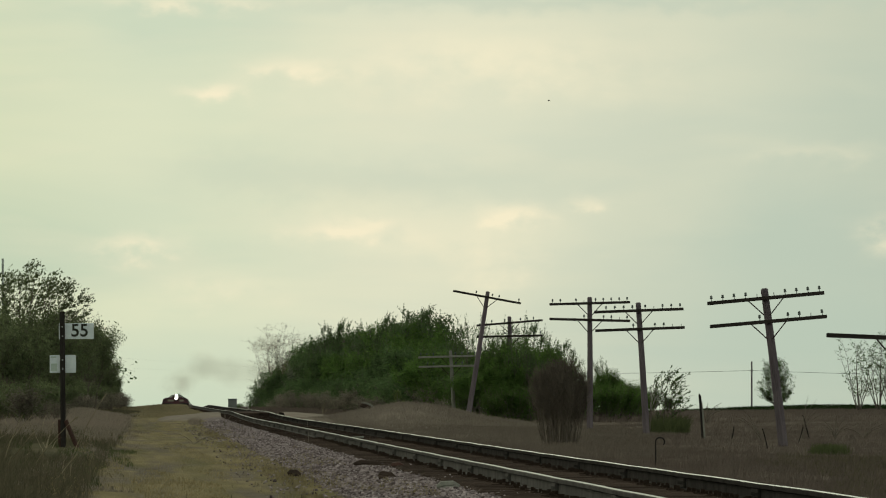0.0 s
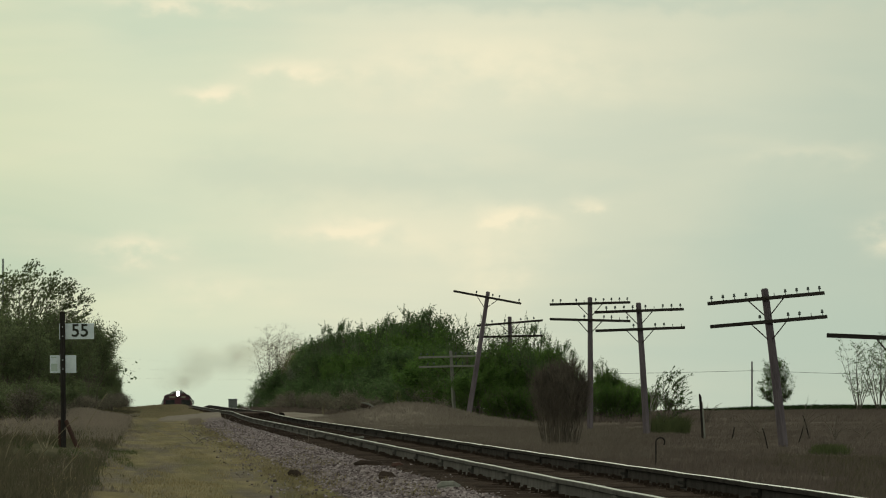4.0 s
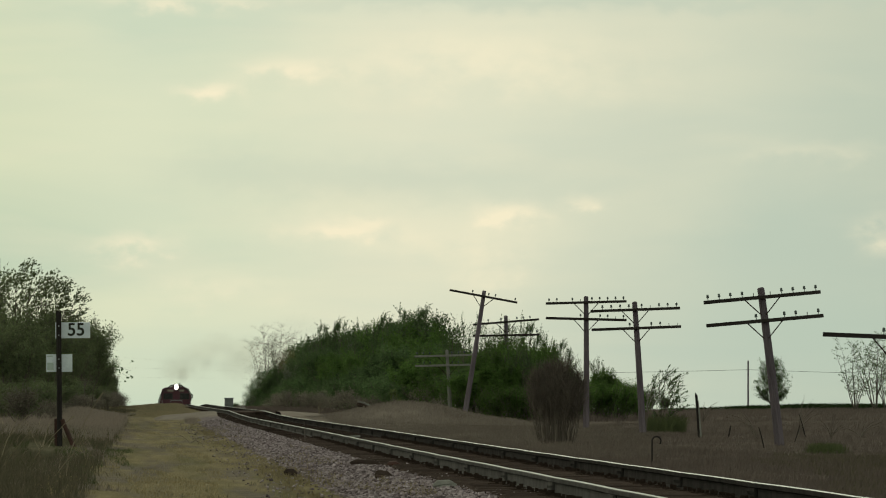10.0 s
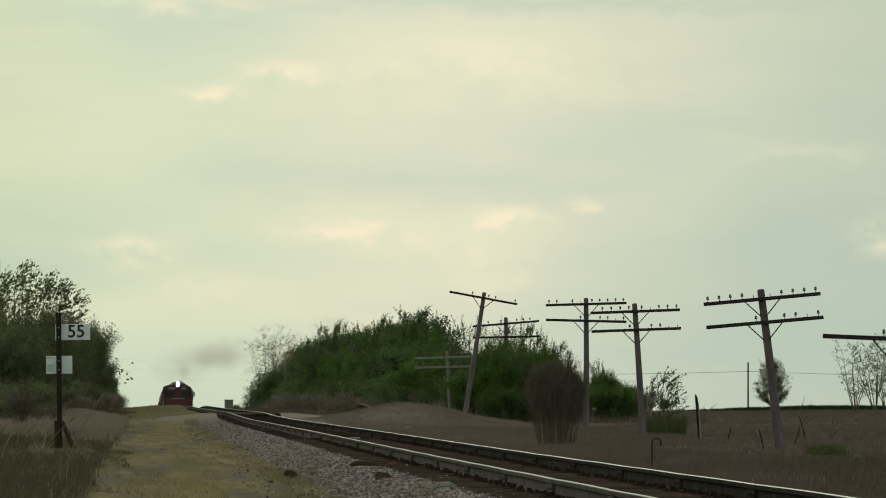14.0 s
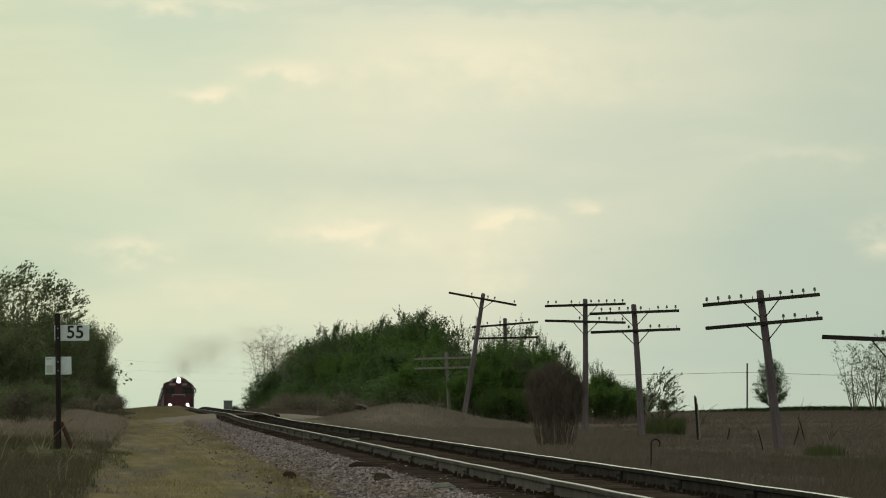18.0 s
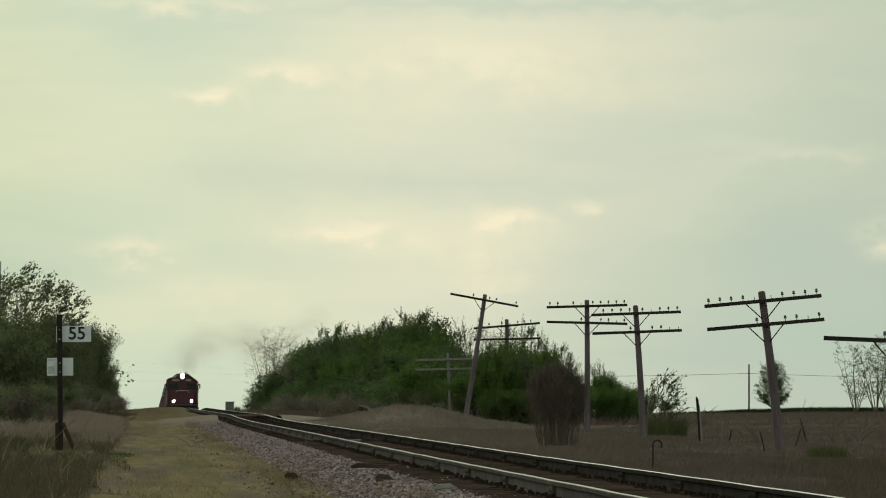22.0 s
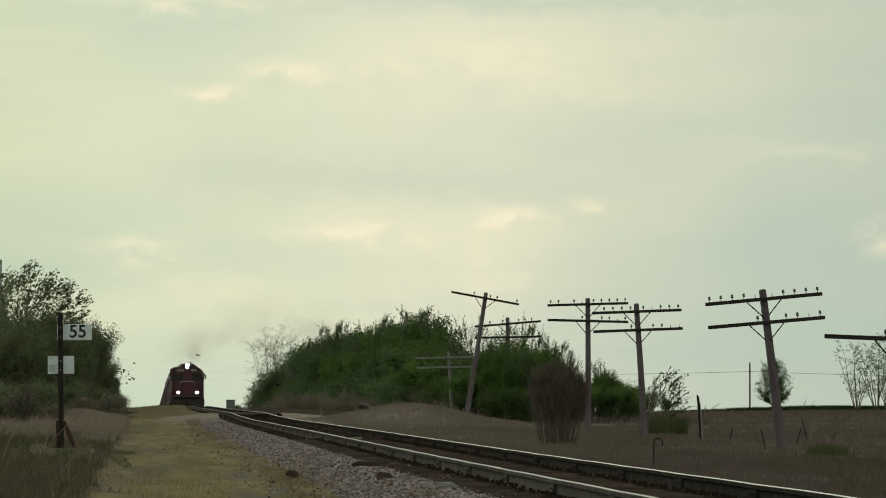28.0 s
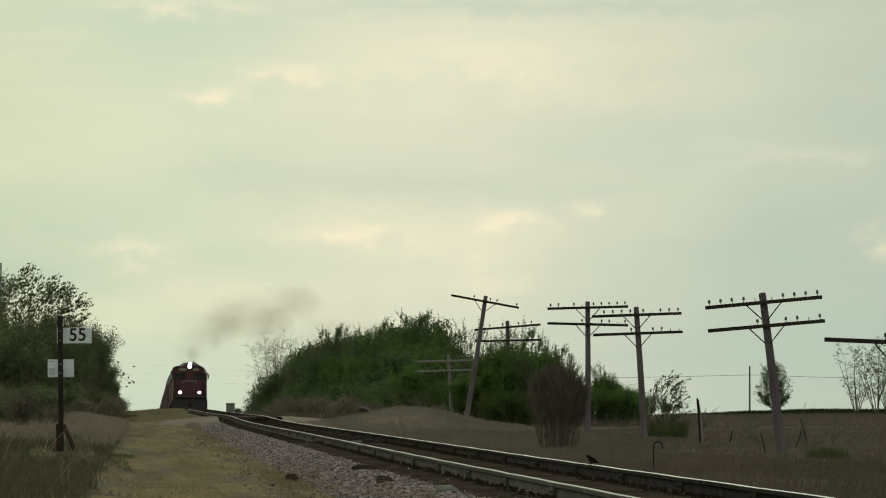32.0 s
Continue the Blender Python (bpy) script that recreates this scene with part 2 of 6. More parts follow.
# for far trees: the haze of distance is put into this grey-green
M_LEAF_HAZED = foliage("hazed_leaves", [(0.1, (0.105, 0.122, 0.086)), (0.5, (0.145, 0.165, 0.116)), (0.9, (0.19, 0.212, 0.15))], 0.5)
M_LEAF_PALE = foliage("pale_new_leaves", [(0.1, (0.11, 0.15, 0.05)), (0.9, (0.19, 0.24, 0.09))], 0.4)
M_REED = foliage("pale_reed", [(0.1, (0.22, 0.20, 0.20)), (0.9, (0.38, 0.34, 0.34))], 0.3)
M_LEAF_DARK = foliage("dark_leaves", [(0.1, (0.060, 0.098, 0.042)), (0.5, (0.090, 0.144, 0.060)), (0.9, (0.128, 0.194, 0.083))], 0.5)
M_BUD = foliage("budding_leaves", [(0.1, (0.185, 0.165, 0.135)), (0.9, (0.28, 0.255, 0.205))], 0.45)
M_BARK = material("bark", [(0.3, (0.05, 0.042, 0.035)), (0.7, (0.15, 0.13, 0.11))], 5, 40, 0.9, bump=0.6)
M_BARK_PALE = material("pale_bark", [(0.3, (0.16, 0.15, 0.13)), (0.7, (0.30, 0.28, 0.25))], 5, 40, 0.9, bump=0.4)
M_TWIG = material("greyish_twigs", [(0.2, (0.085, 0.070, 0.063)), (0.8, (0.19, 0.16, 0.145))], 5, 40, 0.95, island=True, spec=0.02)
M_STEM = material("brown_stems", [(0.2, (0.068, 0.057, 0.051)), (0.8, (0.16, 0.134, 0.12))], 5, 40, 0.95, island=True, spec=0.02)
M_POLE = material("weathered_pole", [(0.3, (0.062, 0.050, 0.064)), (0.55, (0.14, 0.115, 0.138)), (0.8, (0.24, 0.21, 0.23))], 2, 35, 0.95, bump=0.6, random_tint=0.25, stretch=(3, 3, 0.3), spec=0.05)
M_PALE_WOOD = material("bleached_wood", [(0.3, (0.14, 0.137, 0.13)), (0.7, (0.25, 0.243, 0.23))], 3, 40, 0.95, bump=0.4, stretch=(3, 3, 0.4), spec=0.02)
M_ARM = material("crossarm_wood", [(0.3, (0.018, 0.016, 0.016)), (0.7, (0.055, 0.047, 0.045))], 3, 40, 0.95, bump=0.5, stretch=(0.3, 3, 3), spec=0.05)
M_GLASSY = material("insulator_glass", [(0.3, (0.03, 0.045, 0.05)), (0.7, (0.09, 0.11, 0.11))], 6, 30, 0.25, spec=0.6, bump=0)
M_SIGN = material("sign_white", [(0.25, (0.50, 0.55, 0.64)), (0.6, (0.70, 0.75, 0.84))], 3, 25, 0.5, bump=0.05)
M_SIGN_FADE = material("faded_print", [(0.3, (0.34, 0.42, 0.42)), (0.7, (0.50, 0.56, 0.56))], 8, 60, 0.6, bump=0)
M_BLACK = material("black_paint", [(0.3, (0.012, 0.012, 0.013)), (0.7, (0.03, 0.03, 0.03))], 4, 40, 0.55)
M_POST = material("sign_post", [(0.3, (0.014, 0.012, 0.013)), (0.7, (0.042, 0.036, 0.036))], 3, 40, 0.9, stretch=(3, 3, 0.4), spec=0.05)
M_POST_RED = material("rusty_post", [(0.3, (0.030, 0.014, 0.013)), (0.7, (0.075, 0.034, 0.029))], 5, 40, 0.85)
M_LOCO = material("maroon_paint", [(0.3, (0.052, 0.014, 0.026)), (0.7, (0.100, 0.026, 0.044))], 1.2, 14, 0.5, bump=0.05, spec=0.35)
M_LOCO_DARK = material("grimy_underframe", [(0.3, (0.018, 0.015, 0.018)), (0.7, (0.05, 0.04, 0.045))], 2, 20, 0.75)
M_LOCO_GREY = material("loco_roof", [(0.3, (0.018, 0.016, 0.018)), (0.7, (0.042, 0.037, 0.04))], 2, 20, 0.7)
M_CREAM = material("grimy_board", [(0.3, (0.20, 0.18, 0.15)), (0.7, (0.30, 0.27, 0.225))], 3, 25, 0.6)
M_WINDOW = material("cab_glass", [(0.3, (0.008, 0.009, 0.010)), (0.7, (0.016, 0.018, 0.02))], 2, 20, 0.25, spec=0.3, bump=0)
M_CAR = material("boxcar_paint", [(0.3, (0.055, 0.03, 0.045)), (0.7, (0.11, 0.06, 0.075))], 1.0, 12, 0.7, random_tint=0.3)
M_HEADLIGHT = glowing("headlight", (1.0, 0.93, 0.80), 40.0)
M_DITCH = glowing("ditch_light", (1.0, 0.95, 0.85), 30.0)
M_ROADDIRT = material("gravel_road", [(0.3, (0.12, 0.100, 0.088)), (0.7, (0.23, 0.195, 0.172))], 0.8, 12, 0.95, bump=0.4, coords="World", spec=0.02)
M_CABINET = material("cabinet_paint", [(0.3, (0.09, 0.10, 0.105)), (0.7, (0.16, 0.175, 0.18))], 2, 20, 0.6)
M_METAL = material("galvanised", [(0.3, (0.25, 0.27, 0.28)), (0.7, (0.40, 0.42, 0.43))], 4, 40, 0.5, 0.3)
M_WIRE = material("wire", [(0.3, (0.10, 0.11, 0.11)), (0.7, (0.16, 0.17, 0.17))], 4, 40, 0.6)
M_BIRD = material("dark_feathers", [(0.3, (0.004, 0.004, 0.004)), (0.7, (0.014, 0.011, 0.010))], 20, 90, 0.9, spec=0.03)
M_BREAST = material("rusty_breast", [(0.3, (0.02, 0.009, 0.007)), (0.7, (0.04, 0.016, 0.011))], 20, 90, 0.9, spec=0.03)


def ground_material():
    """Brown field, straw lane with bare wheel marks, rough green verge; covers change with the distance from the track."""
    m = bpy.data.materials.new("earth_and_grass")
    m.use_nodes = True
    t = m.node_tree
    bsdf = t.nodes["Principled BSDF"]
    geo = t.nodes.new("ShaderNodeNewGeometry")
    s = t.nodes.new("ShaderNodeSeparateXYZ")
    wire(t, geo, "Position", s, 0)

    def nz(scale, detail=4.0, sy=0.25):
        mp = t.nodes.new("ShaderNodeMapping")
        mp.inputs["Scale"].default_value = (1, sy, 1)
        wire(t, geo, "Position", mp, 0)
        n = node(t, "ShaderNodeTexNoise", Scale=scale, Detail=detail, Roughness=0.6)
        wire(t, mp, 0, n, 0)
        return n.outputs[0]

    edge = maths(t, "MULTIPLY", maths(t, "SUBTRACT", nz(0.9, 5.0, 0.05), 0.5), 2.6)
    x = maths(t, "ADD", s.outputs[0], edge)

    def band(lo, hi, soft):
        up = maths(t, "DIVIDE", maths(t, "SUBTRACT", x, lo), soft, True)
        down = maths(t, "DIVIDE", maths(t, "SUBTRACT", hi, x), soft, True)
        return maths(t, "MULTIPLY", up, down)

    field = ramp(t, [(0.3, (0.068, 0.053, 0.047)), (0.5, (0.088, 0.070, 0.061)), (0.7, (0.110, 0.088, 0.076))])
    t.links.new(nz(0.5, 6.0), field.inputs[0])
    straw = ramp(t, [(0.32, (0.090, 0.075, 0.045)), (0.5, (0.162, 0.132, 0.076)), (0.68, (0.235, 0.19, 0.115))])
    t.links.new(maths(t, "ADD", maths(t, "MULTIPLY", nz(2.2, 6.0, 0.06), 0.6), maths(t, "MULTIPLY", nz(7.0, 5.0, 0.8), 0.4)), straw.inputs[0])
    olive = maths(t, "MULTIPLY", maths(t, "SUBTRACT", nz(0.9, 5.0, 0.035), 0.48), 5.0, True)
    straw_olive = mix(t, maths(t, "MULTIPLY", olive, 0.85), straw.outputs[0], (0.082, 0.078, 0.041))
    verge = ramp(t, [(0.3, (0.036, 0.037, 0.022)), (0.5, (0.07, 0.063, 0.04)), (0.7, (0.12, 0.096, 0.067))])
    t.links.new(maths(t, "ADD", maths(t, "MULTIPLY", nz(1.6, 6.0, 0.06), 0.6), maths(t, "MULTIPLY", nz(6.0, 5.0, 0.8), 0.4)), verge.inputs[0])
    dirt = ramp(t, [(0.3, (0.070, 0.058, 0.050)), (0.7, (0.145, 0.122, 0.104))])
    t.links.new(nz(3.0, 5.0), dirt.inputs[0])
    c = mix(t, band(-60, -0.6, 0.7), field.outputs[0], verge.outputs[0])
    c = mix(t, band(-0.9, 2.6, 0.5), c, straw_olive)
    wheel = maths(t, "MULTIPLY", band(-0.15, 0.5, 0.3), maths(t, "MULTIPLY", maths(t, "SUBTRACT", nz(0.6, 5.0, 0.05), 0.46), 6.0, True))
    c = mix(t, wheel, c, dirt.outputs[0])
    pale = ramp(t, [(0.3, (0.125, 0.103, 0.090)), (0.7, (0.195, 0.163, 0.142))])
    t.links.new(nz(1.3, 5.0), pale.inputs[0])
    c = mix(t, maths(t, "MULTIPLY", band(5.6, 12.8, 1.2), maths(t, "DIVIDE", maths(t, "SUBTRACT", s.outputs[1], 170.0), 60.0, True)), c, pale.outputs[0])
    bare = maths(t, "MULTIPLY", band(-1.6, 3.2, 0.6), maths(t, "MULTIPLY", maths(t, "SUBTRACT", nz(1.1, 4.0, 0.07), 0.5), 9.0, True))
    c = mix(t, maths(t, "MULTIPLY", bare, 0.85), c, dirt.outputs[0])
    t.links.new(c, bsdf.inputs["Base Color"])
    bsdf.inputs["Roughness"].default_value = 0.95
    bsdf.inputs["Specular IOR Level"].default_value = 0.01
    b = node(t, "ShaderNodeBump", Strength=0.6, Distance=0.05)
    t.links.new(nz(9.0, 5.0, 1.0), b.inputs["Height"])
    wire(t, b, 0, bsdf, "Normal")
    return m


M_GROUND = ground_material()


# ---- building helpers ----
class Build:
    """Gathers vertices and faces of one mesh."""

    def __init__(self):
        self.v, self.f = [], []

    def add(self, verts, faces):
        o = len(self.v)
        self.v.extend(verts)
        self.f.extend([tuple(i + o for i in f) for f in faces])
        return self

    def box(self, x0, x1, y0, y1, z0, z1, m=None, bevel=0.0):
        """A box; with bevel its upright and top edges are cut."""
        if bevel <= 0:
            vs = [(x, y, z) for x in (x0, x1) for y in (y0, y1) for z in (z0, z1)]
            fs = [(0, 1, 3, 2), (4, 6, 7, 5), (0, 4, 5, 1), (2, 3, 7, 6), (0, 2, 6, 4), (1, 5, 7, 3)]
        else:
            b = min(bevel, (x1 - x0) / 3, (y1 - y0) / 3, (z1 - z0) / 3)
            vs, fs = [], []
            for z, k in ((z0, b), (z0 + b, 0), (z1 - b, 0), (z1, b)):
                c = b + k * 0.3
                vs += [(x0 + k + b, y0 + k, z), (x1 - k - b, y0 + k, z), (x1 - k, y0 + k + b, z), (x1 - k, y1 - k - b, z),
                       (x1 - k - b, y1 - k, z), (x0 + k + b, y1 - k, z), (x0 + k, y1 - k - b, z), (x0 + k, y0 + k + b, z)]
            for r in range(3):
                for i in range(8):
                    j = (i + 1) % 8
                    fs.append((r * 8 + i, r * 8 + j, r * 8 + 8 + j, r * 8 + 8 + i))
            fs += [tuple(range(7, -1, -1)), tuple(range(24, 32))]
        if m is not None:
            vs = [tuple(m @ Vector(v)) for v in vs]
        return self.add(vs, fs)

    def tube(self, points, radii, sides=6, cap=True):
        """A round bar along points, with a radius at each."""
        pts = [Vector(p) for p in points]
        vs, fs = [], []
        for i, p in enumerate(pts):
            d = (pts[min(i + 1, len(pts) - 1)] - pts[max(i - 1, 0)])
            d = d.normalized() if d.length > 1e-9 else Vector((0, 0, 1))
            a = d.orthogonal().normalized() if abs(d.z) < 0.9 else d.cross(Vector((0, 1, 0))).normalized()
            if abs(d.z) < 0.9:
                a = d.cross(Vector((0, 0, 1))).normalized()
            b = d.cross(a)
            r = radii[i] if hasattr(radii, "__len__") else radii
            for k in range(sides):
                w = 2 * math.pi * k / sides
                vs.append(tuple(p + (a * math.cos(w) + b * math.sin(w)) * r))
        for i in range(len(pts) - 1):
            for k in range(sides):
                j = (k + 1) % sides
                fs.append((i * sides + k, i * sides + j, (i + 1) * sides + j, (i + 1) * sides + k))
        if cap:
            fs += [tuple(range(sides - 1, -1, -1)), tuple(range((len(pts) - 1) * sides, len(pts) * sides))]
        return self.add(vs, fs)

    def lathe(self, profile, sides=10, centre=(0, 0, 0)):
        """Turn (radius, z) pairs round the upright axis."""
        cx, cy, cz = centre
        vs = [(cx + r * math.cos(2 * math.pi * k / sides), cy + r * math.sin(2 * math.pi * k / sides), cz + z) for r, z in profile for k in range(sides)]
        fs = [(i * sides + k, i * sides + (k + 1) % sides, (i + 1) * sides + (k + 1) % sides, (i + 1) * sides + k) for i in range(len(profile) - 1) for k in range(sides)]
        fs += [tuple(range(sides - 1, -1, -1)), tuple(range((len(profile) - 1) * sides, len(profile) * sides))]
        return self.add(vs, fs)

    def sweep(self, section, stations):
        """Carry a closed (u, w) section along stations of (x, y, z, nx, ny): u goes across, w upwards."""
        n = len(section)
        vs = [(x + u * nx, y + u * ny, z + w) for x, y, z, nx, ny in stations for u, w in section]
        fs = [(i * n + k, i * n + (k + 1) % n, (i + 1) * n + (k + 1) % n, (i + 1) * n + k) for i in range(len(stations) - 1) for k in range(n)]
        fs += [tuple(range(n - 1, -1, -1)), tuple(range((len(stations) - 1) * n, len(stations) * n))]
        return self.add(vs, fs)

    def extrude_y(self, outline, y0, y1):
        """An (x, z) outline as a slab from y0 to y1."""
        n = len(outline)
        vs = [(x, y0, z) for x, z in outline] + [(x, y1, z) for x, z in outline]
        fs = [(k, (k + 1) % n, n + (k + 1) % n, n + k) for k in range(n)] + [tuple(range(n - 1, -1, -1)), tuple(range(n, 2 * n))]
        return self.add(vs, fs)

    def mesh(self, name, mat, smooth=False):
        me = bpy.data.meshes.new(name)
        me.from_pydata(self.v, [], self.f)
        me.materials.append(mat)
        if smooth:
            me.polygons.foreach_set("use_smooth", [True] * len(me.polygons))
        me.update()
        return me


def bulk(name, verts, tris, mat):
    """A big mesh from arrays of vertices and equal-sided faces."""
    me = bpy.data.meshes.new(name)
    n, k = tris.shape
    me.vertices.add(len(verts))
    me.vertices.foreach_set("co", np.ascontiguousarray(verts, dtype=np.float32).ravel())
    me.loops.add(n * k)
    me.loops.foreach_set("vertex_index", np.ascontiguousarray(tris, dtype=np.int32).ravel())
    me.polygons.add(n)
    me.polygons.foreach_set("loop_start", np.arange(0, n * k, k, dtype=np.int32))
    me.update(calc_edges=True)
    me.materials.append(mat)
    return me


def set_normals(me, normals):
    """Own shading normals at the vertices, so that leaves and blades shade as one soft mass."""
    n = np.asarray(normals, dtype=np.float32)
    n /= np.linalg.norm(n, axis=1)[:, None] + 1e-9
    me.polygons.foreach_set("use_smooth", np.ones(len(me.polygons), dtype=bool))
    me.attributes.new("custom_normal", "FLOAT_VECTOR", "POINT").data.foreach_set("vector", np.ascontiguousarray(n).ravel())
    me.update()
    return me


def part(name, build, mat, parent, label="", smooth=False):
    ob = new(name, build.mesh(name, mat, smooth) if isinstance(build, Build) else build)
    ob.parent = parent
    return tagged(ob, label) if label else ob


def empty(name, m, label, category, group=""):
    ob = new(name)
    ob.matrix_basis = m
    return tagged(ob, label, category, group)


# ---- the lie of the land ----
RAIL_Y = [-200, 70, 130, 230, 350, 400, 440, 500, 640, 780, 830, 876, 904, 925, 967, 1009, 1058, 1100, 1300, 1700, 6500]
RAIL_Z = [0.78, 0.89, 0.91, 0.97, 1.02, 1.09, 1.19, 1.20, 1.27, 1.385, 1.27, 0.95, 0.69, 0.44, -0.28, -0.94, -1.55, -2.14, -4.9, -9, -40]
_gy = np.arange(-200.0, 6500.0, 1.0)
_gz = np.convolve(np.pad(np.interp(_gy, RAIL_Y, RAIL_Z), 10, mode="edge"), np.ones(21) / 21, "valid")


def rail_z(y):
    """Height of the rail tops."""
    return np.interp(y, _gy, _gz)


def smooth_step(a, b, v):
    k = np.clip((v - a) / (b - a), 0, 1)
    return k * k * (3 - 2 * k)


def track_x(y):
    """The track's centre line: straight, then a slow bend to the west."""
    y = np.asarray(y, dtype=float)
    return 4.56 - 2.47e-6 * np.clip(y - 400, 0, 476) ** 2 - 0.00235 * np.clip(y - 876, 0, None) - 0.17 * smooth_step(880, 965, y)


def ripple(x, y):
    return (np.sin(x * 1.7 + y * 0.31 + 1.0) + np.sin(x * 0.83 - y * 0.17 + 2.2) + np.sin(x * 2.9 + y * 0.53 + 0.4) * 0.6 + np.sin(-x * 0.37 + y * 0.071) * 1.2) / 3.8


BED_U = [-400, -60, -14, -7.5, -5.8, -4.6, -2.5, -1.8, -1.5, 1.5, 1.8, 2.6, 4, 7]
BED_Z = [-0.6, -0.3, 0.0, -0.16, -0.30, -0.35, -0.34, -0.23, -0.21, -0.21, -0.23, -0.38, -0.46, -0.42]


def ground_z(x, y):
    x, y = np.asarray(x, dtype=float), np.asarray(y, dtype=float)
    u, r = x - track_x(y), rail_z(y)
    bed = r + np.interp(u, BED_U, BED_Z)
    fall = np.clip(r - 1.15, None, 0) * (1 - smooth_step(22, 70, x))
    field = 0.60 + 0.00033 * np.clip(y - 200, -300, 800) - 0.012 * np.clip(y - 1050, 0, None) * smooth_step(22, 70, x) + fall
    w = smooth_step(5, 10, u)
    z = bed * (1 - w) + field * w
    z = z + ripple(x, y) * 0.05 * smooth_step(2.6, 4.0, np.abs(u))
    z = z + 0.84 * np.exp(-((x - 11.2) / 3.1) ** 2 - ((y - 418) / 13) ** 2)  # spoil bank beside the crossing
    z = z + 0.33 * np.exp(-((x - 1.2) / 2.4) ** 2 - ((y - 785) / 55) ** 2)  # the lane tops out level with the rails
    z = z + 0.30 * np.exp(-((x + 2.5) / 1.1) ** 2 - ((y - 400) / 30) ** 2)  # dead-grass hump under the western brush
    z = z + 0.10 * np.exp(-((x + 1.4) / 1.2) ** 2 - ((y - 660) / 50) ** 2)
    return z


def gz(x, y):
    return float(ground_z(x, y))


xs = np.unique(np.concatenate([np.linspace(-5000, -400, 12), np.linspace(-400, -60, 12), np.linspace(-60, -14, 20), np.arange(-14, 30, 0.4), np.linspace(30, 80, 26), np.linspace(80, 400, 20), np.linspace(400, 5000, 12)]))
ys = np.unique(np.concatenate([np.linspace(-5000, -60, 14), np.arange(-60, 520, 2.5), np.arange(520, 1300, 6), np.linspace(1300, 6000, 40)]))
GX, GY = np.meshgrid(xs, ys)
GZ = ground_z(GX, np.clip(GY, -190, 6400))
nv, nx = GX.size, len(xs)
idx = np.arange(nv).reshape(GX.shape)
quads = np.stack([idx[:-1, :-1].ravel(), idx[:-1, 1:].ravel(), idx[1:, 1:].ravel(), idx[1:, :-1].ravel()], 1)
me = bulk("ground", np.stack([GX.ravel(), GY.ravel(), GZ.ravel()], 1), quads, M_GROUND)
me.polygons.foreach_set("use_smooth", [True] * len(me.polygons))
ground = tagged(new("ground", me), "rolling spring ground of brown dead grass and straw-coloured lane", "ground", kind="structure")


# ---- the railway ----
def stations(y0, y1, step, off, dz=0.0):
    n = max(2, int(round((y1 - y0) / step)) + 1)
    out = []
    for y in np.linspace(y0, y1, n):
        t = float(track_x(y + 1) - track_x(y - 1)) / 2
        k = 1 / math.hypot(1, t)
        out.append((float(track_x(y)) + off * k, float(y) - off * t * k, float(rail_z(y)) + dz, k, -t * k))
    return out


BED = [(-2.45, -0.5), (-2.42, -0.33), (-1.75, -0.215), (-1.3, -0.2), (-0.62, -0.19), (0, -0.2), (0.62, -0.19), (1.3, -0.2), (1.75, -0.215), (2.55, -0.37), (2.6, -0.55)]
ballast = tagged(new("ballast_bed", Build().sweep(BED, stations(-150, 1350, 3, 0)).mesh("ballast_bed", M_BALLAST)), "purple-grey crushed stone ballast under the track", "ballast", kind="structure")

DIRT = [(-0.68, -0.24), (0.68, -0.24), (0.68, -0.176), (0.2, -0.172), (-0.2, -0.172), (-0.68, -0.176)]
tagged(new("track_dirt", Build().sweep(DIRT, stations(-150, 1350, 3, 0)).mesh("track_dirt", M_DIRT)), "dark brown oily dirt between the rails", "dirt", kind="structure")

track = tagged(new("railway_track"), "single railway track of rusty jointed rails on wooden ties", "railway track", kind="structure")
RAIL_SECTION = [(-0.066, -0.165), (0.066, -0.165), (0.066, -0.155), (0.012, -0.138), (0.009, -0.05), (0.034, -0.038), (0.036, -0.008), (0.026, -0.001),
                (-0.026, -0.001), (-0.036, -0.008), (-0.034, -0.038), (-0.009, -0.05), (-0.012, -0.138), (-0.066, -0.155)]
TOP_SECTION = [(-0.024, -0.001), (0.024, -0.001), (0.022, 0.002), (-0.022, 0.002)]
RAIL_LENGTH = 11.9
